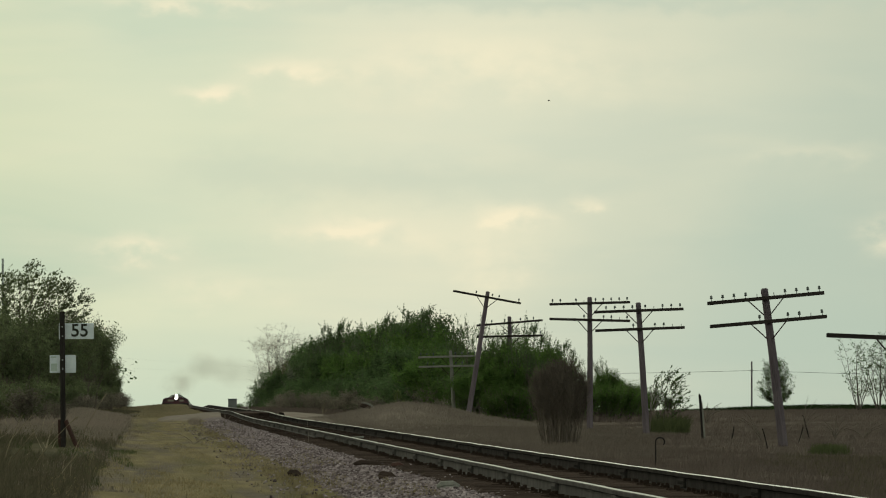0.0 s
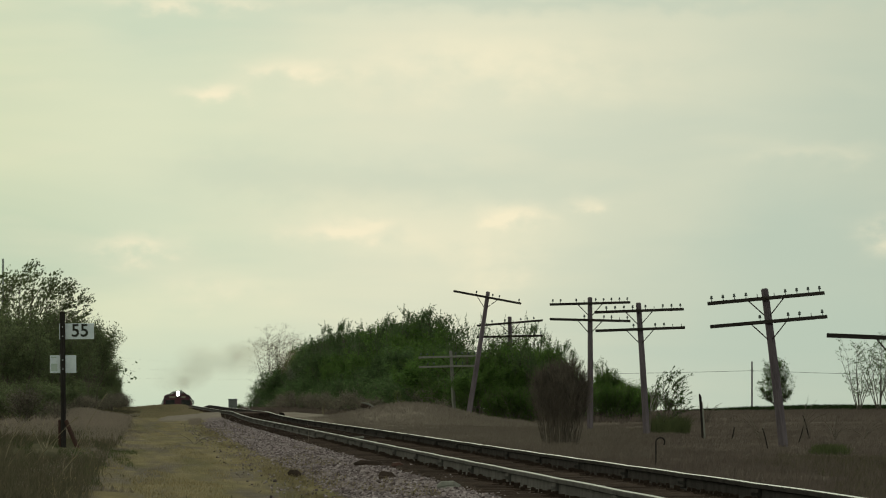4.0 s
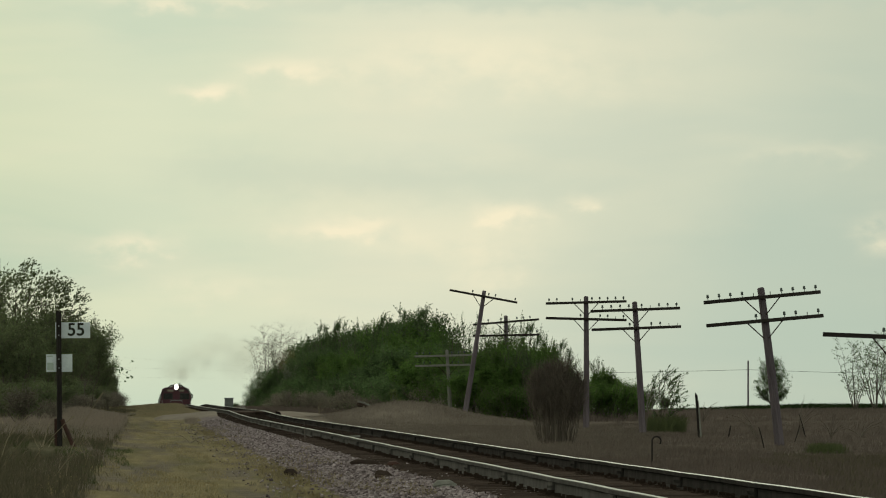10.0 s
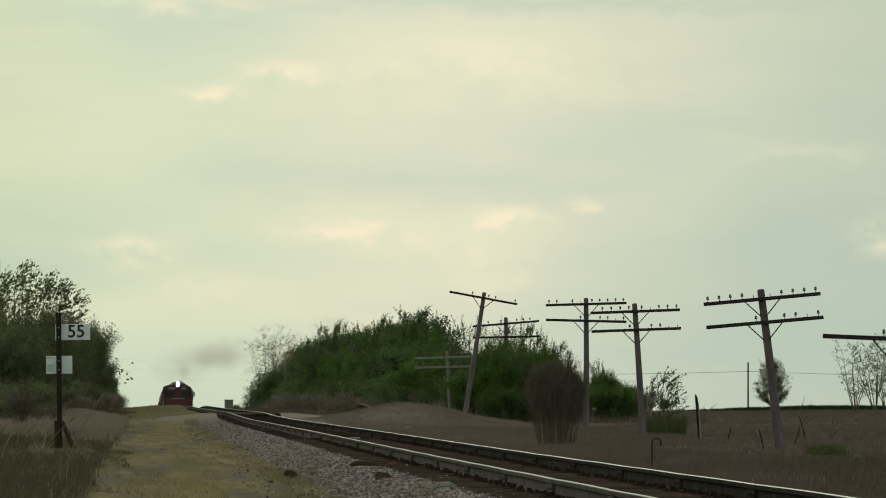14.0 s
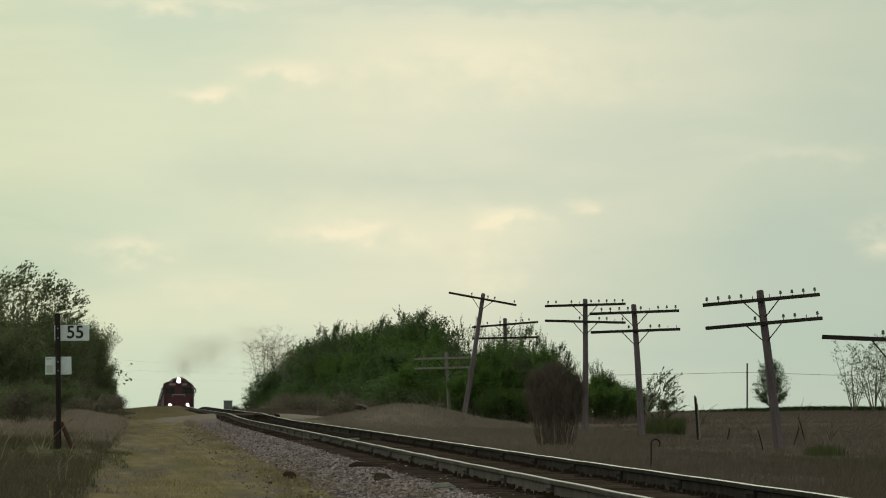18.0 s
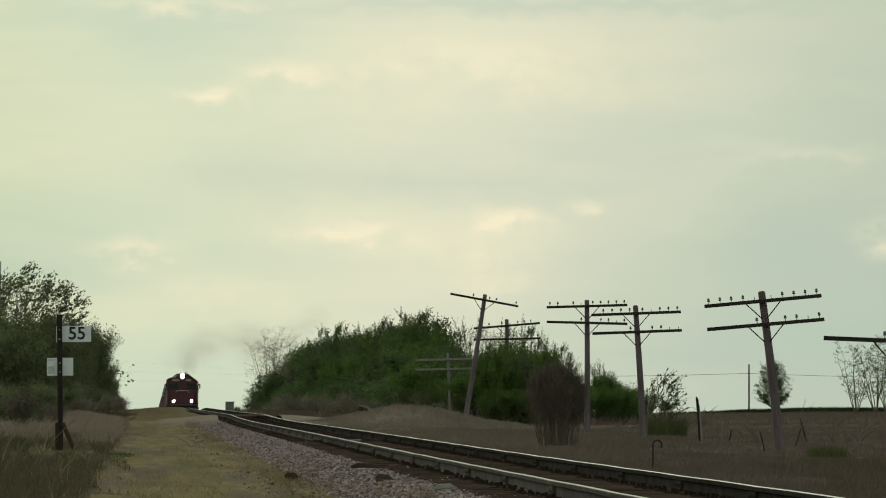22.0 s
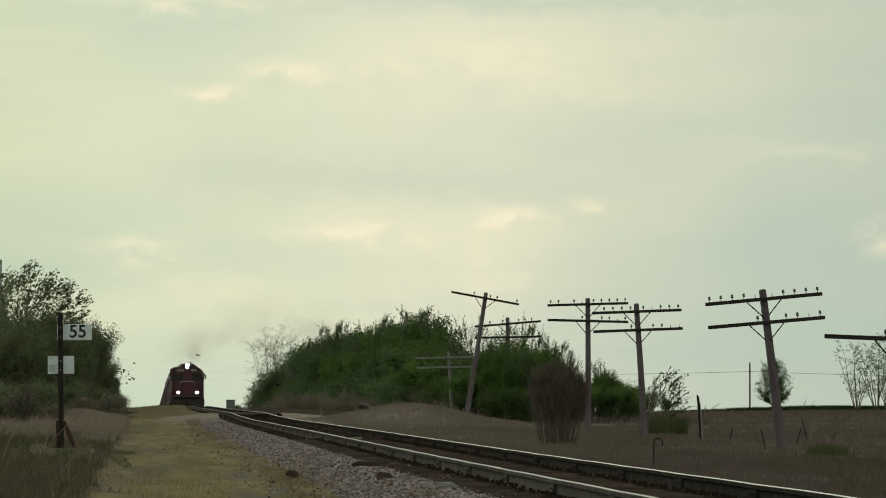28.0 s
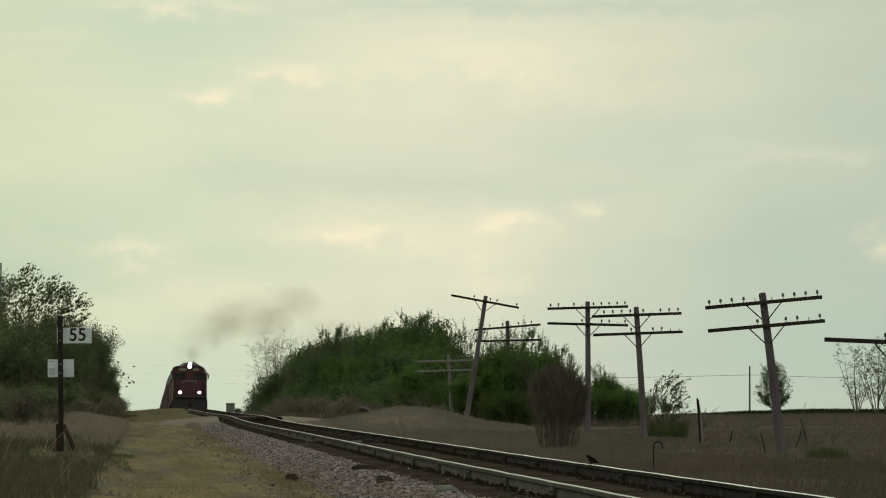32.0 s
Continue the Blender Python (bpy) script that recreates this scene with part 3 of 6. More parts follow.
for side in (-0.7525, 0.7525):
    start = 44.0 - 12 * RAIL_LENGTH if side < 0 else 50.0 - 12 * RAIL_LENGTH
    rng = random.Random(int(side * 100) + 500)
    while start < 1330:
        length = RAIL_LENGTH if start < 500 else RAIL_LENGTH * 6
        st = stations(start + 0.004, start + length - 0.004, 2.4, side)
        # joints sink a little, the rail stands a little proud between them
        if start < 500:
            st = [(x, y, z + 0.004 * math.sin(math.pi * i / (len(st) - 1)) - 0.002, a, b) for i, (x, y, z, a, b) in enumerate(st)]
        rail = part("rail", Build().sweep(RAIL_SECTION, st), M_RAIL if side < 0 else M_RAIL_SHADED, track, "rusty steel rail")
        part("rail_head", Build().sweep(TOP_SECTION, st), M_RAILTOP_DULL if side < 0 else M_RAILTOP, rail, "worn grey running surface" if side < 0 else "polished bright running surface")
        if start < 500:
            xj, yj, zj = st[0][:3]
            bar = Build()
            for s in (-1, 1):
                bar.box(xj + s * 0.028 - 0.014, xj + s * 0.028 + 0.014, yj - 0.45, yj + 0.45, zj - 0.135, zj - 0.045)
                for k in range(6):
                    bar.box(xj + s * 0.043 - 0.008, xj + s * 0.043 + 0.008, yj - 0.4 + k * 0.16 - 0.015, yj - 0.4 + k * 0.16 + 0.015, zj - 0.105, zj - 0.075)
            part("joint_bar", bar, M_RAIL if side < 0 else M_RAIL_SHADED, rail)
        start += length

tie_rng = random.Random(4)
tie_mesh = Build().box(-1.3, 1.3, -0.115, 0.115, -0.34, -0.155, bevel=0.02).mesh("tie", M_TIE)
plate_mesh = Build().box(-0.18, 0.18, -0.09, 0.09, -0.168, -0.150).box(-0.11, -0.078, -0.05, -0.02, -0.15, -0.118).box(0.078, 0.11, 0.02, 0.05, -0.15, -0.118).mesh("tie_plate", M_RUST)
anchor_mesh = Build().box(-0.085, 0.085, -0.025, 0.025, -0.19, -0.15).box(-0.085, -0.055, -0.025, 0.025, -0.16, -0.128).box(0.055, 0.085, -0.025, 0.025, -0.16, -0.128).mesh("rail_anchor", M_RUST)
far_ties = Build()
y = 57.5
while y > -95:
    far_ties.box(-1.3, 1.3, -0.115, 0.115, -0.3, -0.157, pose(float(track_x(y)) + tie_rng.uniform(-0.05, 0.05), y, float(rail_z(y)), 0, 0, tie_rng.uniform(-1.2, 1.2)))
    y -= 0.53
y, count = 58.0, 0
while y < 900:
    m = pose(float(track_x(y)) + tie_rng.uniform(-0.05, 0.05), y, float(rail_z(y)) + tie_rng.uniform(-0.012, 0.006), 0, tie_rng.uniform(-0.5, 0.5), tie_rng.uniform(-1.2, 1.2))
    if count < 300:
        tie = part("tie", tie_mesh, M_TIE, track)
        tie.matrix_basis = m
        for s in (-0.7525, 0.7525):
            p = part("tie_plate", plate_mesh, M_RUST, tie)
            p.matrix_basis = pose(s, 0, 0.002)
            if count % 3 == 0 and s > 0:
                a = part("rail_anchor", anchor_mesh, M_RUST, tie)
                a.matrix_basis = pose(s, 0.15, 0.0)
    else:
        far_ties.box(-1.3, 1.3, -0.115, 0.115, -0.3, -0.158, m)
    count += 1
    y += 0.53
tagged(part("far_ties", far_ties, M_TIE, track, "weathered wooden ties further along"), kind="stuff")

# gravel road over the track, rising to the rails from both sides
ROAD_Y0, ROAD_Y1 = 424.0, 447.0
rows_road = []
for x in [0.35, 0.6, 0.9, 1.2, 1.6, 2.1, 2.6, 3.2]:
    rows_road.append(x)
road = Build()
for xs_road in (rows_road, [5.95, 6.6, 7.5, 9, 11, 13]):
    vs, n = [], 9
    for x in xs_road:
        for k in range(n):
            yy = ROAD_Y0 + (ROAD_Y1 - ROAD_Y0) * k / (n - 1) + 0.8 * math.sin(x * 1.9) * (k in (0, n - 1))
            lift = (-0.05, 0.01, 0.03, 0.04, 0.05, 0.06, 0.06, 0.05, -0.03)[k] * (0.2 + 0.8 * float(smooth_step(-1.0, 1.5, x))) * (1 + 1.2 * (x > 5)) * (1 - 0.6 * float(smooth_step(7, 12, x)))
            near = math.exp(-((x - 4.58) / 3.4) ** 2)
            top = float(rail_z(yy)) - 0.03
            z = min(max(gz(x, yy), top * near + (gz(x, yy) - 0.02) * (1 - near)) + lift, max(top, gz(x, yy) + 0.02))
            if k in (0, 1, n - 1):
                z = gz(x, yy) + (-0.06 if k != 1 else 0.4 * max(0.0, z - gz(x, yy)))
            vs.append((x, yy, z - 0.25 * max(0.0, 0.9 - x)))
    fs = [(i * n + k, i * n + k + 1, (i + 1) * n + k + 1, (i + 1) * n + k) for i in range(len(xs_road) - 1) for k in range(n - 1)]
    road.add(vs, fs)
tagged(new("road", road.mesh("road", M_ROADDIRT, True)), "pale tan gravel farm road crossing the track", "road", kind="structure")
crossing = tagged(new("crossing_deck"), "worn timber planks between the rails at the crossing", "level crossing")
crossing.matrix_basis = pose(0, 0, 0)
for k in range(6):
    x = 4.58 - 0.55 + k * 0.22
    st = [(x, yy, float(rail_z(yy)) - 0.012, 1, 0) for yy in np.linspace(ROAD_Y0 + 0.5, ROAD_Y1 - 0.5, 5)]
    part("plank", Build().sweep([(-0.1, -0.12), (0.1, -0.12), (0.1, 0), (-0.1, 0)], st), M_TIE, crossing)


# ---- telegraph poles ----
def insulator(kind):
    b = Build()
    b.lathe([(0.012, 0), (0.012, 0.11)], 6)
    if kind:
        b.lathe([(0.03, 0.075), (0.047, 0.08), (0.05, 0.115), (0.034, 0.13), (0.044, 0.145), (0.036, 0.185), (0.015, 0.195)], 8)
    return b


INS_MESH = [insulator(0).mesh("pin", M_ARM), insulator(1).mesh("insulator", M_GLASSY, True)]


def telegraph_pole(x, y, z, height, lean, arms, label, foot=0.5, radius=0.122, wood=None):
    """arms: (metres below the top, tilt in degrees, one letter for each pin place: i glass, p bare pin, - nothing)."""
    k = math.radians(lean)
    top = empty("telegraph_pole", pose(x - foot * math.sin(k), y, z - foot * math.cos(k), 0, lean, 0), label, "utility pole", "old telegraph poles along the track")
    h = height + foot
    rng = random.Random(int(y))
    pts = [(0.02 * math.sin(math.pi * k / 8) * rng.choice((-1, 1)) if k in (0, 8) else 0.015 * math.sin(math.pi * k / 8), 0, h * k / 8) for k in range(9)]
    part("shaft", Build().tube(pts, [radius * (1 - 0.28 * k / 8) for k in range(9)], 12).tube([(0, 0, h), (0, 0, h + 0.03)], [radius * 0.72, radius * 0.45], 12), wood or M_POLE, top)
    for down, tilt, pins in arms:
        arm = part("crossarm", Build().box(-1.525, 1.525, -0.045, 0.045, -0.048, 0.048, bevel=0.01), wood or M_ARM, top)
        arm.matrix_basis = pose(0, -radius - 0.03, h - down, 0, tilt, 0)
        for s in (-1, 1):
            part("brace", Build().tube([(s * 0.46, -0.02, -0.03), (s * 0.06, 0.0, -0.46)], 0.016, 5), M_RUST, arm)
        for k, c in enumerate(pins):
            if c != "-":
                px = (k - 4.5) * 0.297 + (0.07 if k > 4 else -0.07)
                p = part("insulator", INS_MESH[c == "i"], M_GLASSY, arm)
                p.matrix_basis = pose(px, 0, 0.046, 0, rng.uniform(-3, 3), 0) @ Matrix.Scale(0.78, 4)
        part("bolt", Build().tube([(0, -0.09, 0), (0, 0.35, 0)], 0.012, 5), M_RUST, arm)
    return top


telegraph_pole(16.10, 211, 0.64, 2.80, -1.7, [(0.47, 4.0, "----i---ii")], "grey weathered telegraph pole with one drooping wooden crossarm")
telegraph_pole(16.47, 256, 0.59, 3.96, -6.8, [(0.23, 1.5, "iiiippiiii"), (0.84, 1.8, "----i-iipi")], "dark weathered telegraph pole leaning, two crossarms with glass insulators", radius=0.13)
telegraph_pole(16.97, 336, 0.62, 4.35, -3.5, [(0.25, 1.4, "-iiiiipiii"), (0.88, 1.4, "----i-iipp")], "weathered telegraph pole with two level crossarms")
telegraph_pole(16.71, 373, 0.64, 4.90, 0.0, [(0.21, -1.6, "ii-ipiiiii"), (0.84, 1.4, "----i-iipi")], "tall weathered telegraph pole with two crossarms of insulators")
telegraph_pole(14.26, 437, 1.35, 5.18, 9.0, [(0.23, 1.5, "---i-ii--i")], "badly leaning telegraph pole with one tilted crossarm")
telegraph_pole(16.73, 454, 0.87, 4.64, -1.0, [(0.27, -3.7, "--i-i-iii-"), (0.88, -0.3, "----i---ii")], "telegraph pole half hidden in the tree leaves")
telegraph_pole(14.28, 460, 0.996, 2.98, -3.0, [(0.25, 1.4, "iii--iiiii"), (0.70, 1.6, "-ii--ii-i-")], "short pale grey telegraph pole standing before the trees", radius=0.1, wood=M_PALE_WOOD)


# ---- the speed sign ----
def text_part(body, size, mat, parent, m, label):
    cu = bpy.data.curves.new("lettering", "FONT")
    cu.body, cu.size, cu.align_x, cu.align_y, cu.extrude, cu.offset = body, size, "CENTER", "CENTER", 0.002, 0.006
    tmp = new("lettering", cu)
    dg = bpy.context.evaluated_depsgraph_get()
    me = bpy.data.meshes.new_from_object(tmp.evaluated_get(dg))
    bpy.data.objects.remove(tmp)
    me.materials.clear()
    me.materials.append(mat)
    ob = part("lettering", me, mat, parent, label)
    ob.matrix_basis = m
    return ob


SX, SY = -1.686, 200.0
sz = 1.6 - 83 * 200 / 17501
sign = empty("speed_sign", pose(SX, SY, sz, 0, -0.5, 0), "dark post with white speed board 55 and a small faded board", "railway sign")
part("post", Build().tube([(0, 0, -0.4), (0, 0, 2.77)], 0.052, 6), M_POST, sign)
part("footing_post", Build().box(-0.105, -0.02, 0.055, 0.14, -0.4, 0.60, bevel=0.012), M_POST_RED, sign, "short rusty steel stub")
part("strut", Build().tube([(0.05, -0.03, 0.58), (0.31, -0.06, -0.04)], 0.045, 6), M_POST_RED, sign, "slanting rusty brace")
board = part("sign_board", Build().box(-0.07, 0.635, 0.056, 0.068, 2.22, 2.54, bevel=0.004), M_SIGN, sign, "white board with black number")
text_part("55", 0.36, M_BLACK, board, pose(0.35, 0.053, 2.385, 90, 0, 0), "black numerals 55")
board2 = part("lower_board", Build().box(-0.26, 0.27, 0.056, 0.068, 1.54, 1.90, bevel=0.004), M_SIGN, sign, "white board with worn pale print")
for x0, x1, z0, z1 in ((-0.24, -0.11, 1.58, 1.73), (-0.24, -0.13, 1.845, 1.875)):
    part("faded_print", Build().box(x0, x1, 0.052, 0.0555, z0, z1), M_SIGN_FADE, board2)
for zb in (1.62, 1.80, 2.28, 2.47):
    part("bolt", Build().tube([(0, -0.075, zb), (0, 0.06, zb)], 0.016, 6), M_METAL, sign)


# ---- trees and shrubs ----
def grow(rng, segs, tips, p, d, length, r, depth, spread, up):
    """A limb with its branches: pieces of (points, radii), and the ends where leaves sit."""
    pts, rad = [p.copy()], [r]
    n = 4
    for i in range(n):
        d = (d + Vector((rng.gauss(0, 0.14), rng.gauss(0, 0.14), rng.gauss(0, 0.08) + up))).normalized()
        p = p + d * (length / n)
        pts.append(p.copy())
        rad.append(r * (1 - 0.45 * (i + 1) / n))
        if depth > 0 and i >= 1:
            for _ in range(1 if i < n - 1 else 2):
                side = Vector((rng.gauss(0, 1), rng.gauss(0, 1), rng.uniform(-0.1, 0.7))).normalized()
                grow(rng, segs, tips, p, (d + side * spread).normalized(), length * rng.uniform(0.55, 0.78), rad[-1] * 0.62, depth - 1, spread, up)
    if depth <= 1:
        tips.extend(pts[1:])
    segs.append((pts, rad))


def leaves(rng, tips, count, size, blob):
    t = np.array([tuple(p) for p in tips])
    c = t[rng.integers(0, len(t), count)] + np.clip(rng.normal(0, 1, (count, 3)), -1.5, 1.5) * blob
    centre = t.mean(axis=0) - np.array([0, 0, 0.25 * np.ptp(t[:, 2])])
    out = c - centre
    out = out / (np.linalg.norm(out, axis=1)[:, None] + 1e-9) + np.array([0, 0, 0.35]) + rng.normal(0, 0.22, (count, 3))
    a = rng.normal(0, 1, (count, 3))
    a /= np.linalg.norm(a, axis=1)[:, None]
    b = np.cross(a, rng.normal(0, 1, (count, 3)))
    b /= np.linalg.norm(b, axis=1)[:, None] + 1e-9
    s = (size * rng.uniform(0.6, 1.35, count))[:, None]
    v = np.stack([c - a * s, c + b * s * 0.45, c + a * s, c - b * s * 0.45], 1).reshape(-1, 3)
    return v, np.arange(count * 4).reshape(-1, 4), np.repeat(out, 4, axis=0)


def tree_parts(seed, height, stems, depth, spread, up, count, size, blob, leaf_mat, bark, thick=0.09, lean=0.0, limb=0.42, least=0.008):
    rng = random.Random(seed)
    segs, tips = [], []
    for k in range(stems):
        w = 2 * math.pi * (k + rng.random()) / max(stems, 1)
        out = 0.0 if stems == 1 else rng.uniform(0.12, 0.5)
        grow(rng, segs, tips, Vector((math.cos(w) * 0.12 * (stems > 1), math.sin(w) * 0.12 * (stems > 1), -0.15)), Vector((math.cos(w) * out + lean, math.sin(w) * out, 1)).normalized(), height * limb * rng.uniform(0.85, 1.1), thick, depth, spread, up)
    zmax = max(p.z for p in tips)
    k = height / zmax
    tips = [Vector((p.x * k, p.y * k, p.z * k)) for p in tips]
    b = Build()
    for pts, rad in segs:
        b.tube([p * k for p in pts], [max(q, least) for q in rad], 5 if rad[0] > 0.03 else 3, cap=False)
    trunk = b.mesh("trunk", bark, True)
    crown = None
    if count:
        v, f, n = leaves(np.random.default_rng(seed), tips, count, size, blob)
        v[:, 2] = np.maximum(v[:, 2], 0.1)
        crown = set_normals(bulk("crown", v, f, leaf_mat), n)
    return trunk, crown


def crown_tree(seed, height, low, wide, limbs, twigs, thick, bark, buds=0, bud_mat=None, bud=0.03, fine=0.009, steep=1.0):
    """An open tree: limbs curve from the trunk to points spread through an oval crown, each with a spray of twigs."""
    r = random.Random(seed)
    b, ends = Build(), []
    mid, half = height * (1 + low) / 2, height * (1 - low) / 2
    b.tube([(0, 0, -0.2), (0.03, 0, height * low), (-0.04, 0.02, mid), (0.02, 0, height * 0.9)], [thick, thick * 0.85, thick * 0.5, fine], 6, cap=False)
    for k in range(limbs):
        w, c = r.uniform(0, 2 * math.pi), r.uniform(-0.75, 1.0)
        q = math.sqrt(max(0.0, 1 - c * c)) * r.uniform(0.55, 1.0)
        end = Vector((math.cos(w) * q * wide, math.sin(w) * q * wide, mid + c * half * r.uniform(0.8, 1.0)))
        start = Vector((0, 0, max(height * low * 0.8, end.z - q * wide * steep * r.uniform(0.8, 1.5) - 0.1 * height)))
        bend = (start + end) / 2 + Vector((end.x * 0.12, end.y * 0.12, -0.02 * height))
        pts = [start.lerp(bend, f * 2) if f < 0.5 else bend.lerp(end, f * 2 - 1) for f in (0, 0.25, 0.5, 0.75, 1.0)]
        pts = [p + Vector((r.gauss(0, 0.012), r.gauss(0, 0.012), r.gauss(0, 0.012))) * height * (0 < j < 4) for j, p in enumerate(pts)]
        rad = thick * r.uniform(0.25, 0.4)
        b.tube(pts, [rad, rad * 0.8, rad * 0.6, rad * 0.4, fine], 4, cap=False)
        for f in range(twigs):
            at = r.uniform(0.35, 1.0) * 4
            j = min(3, int(at))
            p = pts[j].lerp(pts[j + 1], at - j)
            d = ((end - start).normalized() + Vector((r.gauss(0, 0.7), r.gauss(0, 0.7), r.gauss(0.25, 0.5)))).normalized() * height * r.uniform(0.05, 0.13)
            side = Vector((r.gauss(0, 0.2), r.gauss(0, 0.2), r.gauss(0.1, 0.2))) * d.length
            b.tube([p, p + d * 0.5 + side * 0.3, p + d], [fine * 1.3, fine, fine * 0.6], 3, cap=False)
            b.tube([p + d * 0.5 + side * 0.3, p + d * 0.8 + side], [fine, fine * 0.6], 3, cap=False)
            ends += [p + d, p + d * 0.7, p + d * 0.8 + side]
    crown = None
    if buds:
        v, f, n = leaves(np.random.default_rng(seed), ends, buds, bud, 0.06 if buds < 3000 else 0.12)
        crown = set_normals(bulk("crown", v, f, bud_mat), n)
    return b.mesh("trunk", bark, True), crown


def shoot_tree(seed, height, low, wide, limbs, shoots, leaf_count, leaf, thick, bark, leaf_mat, sweep=0.0, reach=0.13, fine=0.006, plump=0.07):
    """Limbs to an oval crown, each ending in upright or wind-swept shoots that carry small leaves along them."""
    r = random.Random(seed)
    g = np.random.default_rng(seed)
    b, at, way = Build(), [], []
    mid, half = height * (1 + low) / 2, height * (1 - low) / 2
    b.tube([(0, 0, -0.2), (0.04, 0, height * low), (0.02 + sweep * 0.05, 0.02, mid), (sweep * 0.12 * height, 0, height * 0.85)], [thick, thick * 0.8, thick * 0.45, fine], 6, cap=False)
    for k in range(limbs):
        w, c = r.uniform(0, 2 * math.pi), r.uniform(-0.8, 1.0)
        q = math.sqrt(max(0.0, 1 - c * c)) * r.uniform(0.4, 1.0)
        end = Vector((math.cos(w) * q * wide + sweep * 0.10 * height * (0.5 + 0.5 * c), math.sin(w) * q * wide, mid + c * half * 0.86))
        start = Vector((0, 0, max(height * low * 0.6, end.z - q * wide * r.uniform(1.2, 2.0) - 0.1 * height)))
        bend = (start + end) / 2 + Vector((end.x * 0.15, end.y * 0.15, -0.03 * height))
        pts = [start, start.lerp(bend, 0.5), bend, bend.lerp(end, 0.5), end]
        rad = thick * r.uniform(0.2, 0.35)
        b.tube(pts, [rad, rad * 0.75, rad * 0.5, max(fine, rad * 0.3), fine], 4, cap=False)
        for j in range(shoots):
            p = pts[3].lerp(end, r.random()) if j else end
            d = Vector((r.gauss(0, 0.33) + sweep + 0.2 * math.cos(w) * q, r.gauss(0, 0.33), 1.0 - 0.35 * sweep)).normalized()
            length = height * reach * r.uniform(0.55, 1.15)
            tip = p + d * length + Vector((sweep * 0.25 * length, 0, -sweep * 0.2 * length))
            mid_p = p + d * length * 0.5
            b.tube([p, mid_p, tip], [fine, fine * 0.8, fine * 0.4], 3, cap=False)
            for m in range(leaf_count):
                f = r.uniform(0.1, 1.0)
                base = p.lerp(mid_p, f * 2) if f < 0.5 else mid_p.lerp(tip, f * 2 - 1)
                q2 = plump * (1.15 - 0.75 * f)
                at.append((base.x + r.gauss(0, q2), base.y + r.gauss(0, q2), base.z + r.gauss(0, q2)))
                way.append((d.x + r.gauss(0, 0.5), d.y + r.gauss(0, 0.5), d.z + r.gauss(0, 0.5)))
    c, a = np.array(at), np.array(way)
    n = len(c)
    a /= np.linalg.norm(a, axis=1)[:, None]
    e = np.cross(a, g.normal(0, 1, (n, 3)))
    e /= np.linalg.norm(e, axis=1)[:, None] + 1e-9
    z = (leaf * g.uniform(0.7, 1.3, n))[:, None]
    v = np.stack([c - a * z, c + e * z * 0.45, c + a * z, c - e * z * 0.45], 1).reshape(-1, 3)
    out = c - np.array([0, 0, mid - half * 0.5])
    out = out / (np.linalg.norm(out, axis=1)[:, None] + 1e-9) + np.array([0, 0, 0.35]) + g.normal(0, 0.2, (n, 3))
    return b.mesh("trunk", bark, True), set_normals(bulk("crown", v, np.arange(n * 4).reshape(-1, 4), leaf_mat), np.repeat(out, 4, axis=0))


def vase_tree(seed, height, stems, wide, twigs, thick, bark, leaf_mat, leaf_count, leaf, fine=0.010, fork=0.0):
    """Several stems that fan out from one foot, with long side twigs and scattered small leaves."""
    r = random.Random(seed)
    b, ends = Build(), []
    for k in range(stems):
        w = 2 * math.pi * (k + r.random() * 0.6) / stems
        q = wide * r.uniform(0.25, 1.0)
        top = Vector((math.cos(w) * q, math.sin(w) * q, height * r.uniform(0.78, 1.0)))
        pts = [Vector((math.cos(w) * 0.1, math.sin(w) * 0.1, -0.2)) if f == 0 else Vector((top.x * max(0.0, (f - fork) / (1 - fork)) ** 0.85 + r.gauss(0, 0.07), top.y * max(0.0, (f - fork) / (1 - fork)) ** 0.85 + r.gauss(0, 0.07), top.z * f)) for f in (0, 0.2, 0.4, 0.6, 0.8, 1.0)]
        b.tube(pts, [thick, thick * 0.8, thick * 0.6, thick * 0.42, thick * 0.25, fine * 0.6], 5, cap=False)
        for j in range(twigs):
            f = r.uniform(max(0.9, 5 * fork), 5.0)
            i0 = min(4, int(f))
            p = pts[i0].lerp(pts[i0 + 1], f - i0)
            u = r.uniform(0, 2 * math.pi)
            length = height * r.uniform(0.12, 0.28) * (1.15 - 0.13 * f)
            d = Vector((math.cos(u) * 0.9, math.sin(u) * 0.9, r.uniform(0.1, 0.9))).normalized() * length
            tip = p + d + Vector((0, 0, -0.05 * length))
            b.tube([p, p + d * 0.5 + Vector((0, 0, 0.06 * length)), tip], [fine * 1.2, fine * 0.9, fine * 0.5], 3, cap=False)
            ends += [p + d * q3 for q3 in (0.45, 0.65, 0.85, 1.0)]
            for _ in range(3):
                o = p + d * r.uniform(0.3, 0.9)
                e = o + Vector((r.gauss(0, 1), r.gauss(0, 1), r.uniform(0, 1.2))).normalized() * length * r.uniform(0.2, 0.4)
                b.tube([o, e], [fine * 0.7, fine * 0.4], 3, cap=False)
                ends.append(e)
    v, f, n = leaves(np.random.default_rng(seed), ends, leaf_count, leaf, 0.05)
    return b.mesh("trunk", bark, True), set_normals(bulk("crown", v, f, leaf_mat), n)


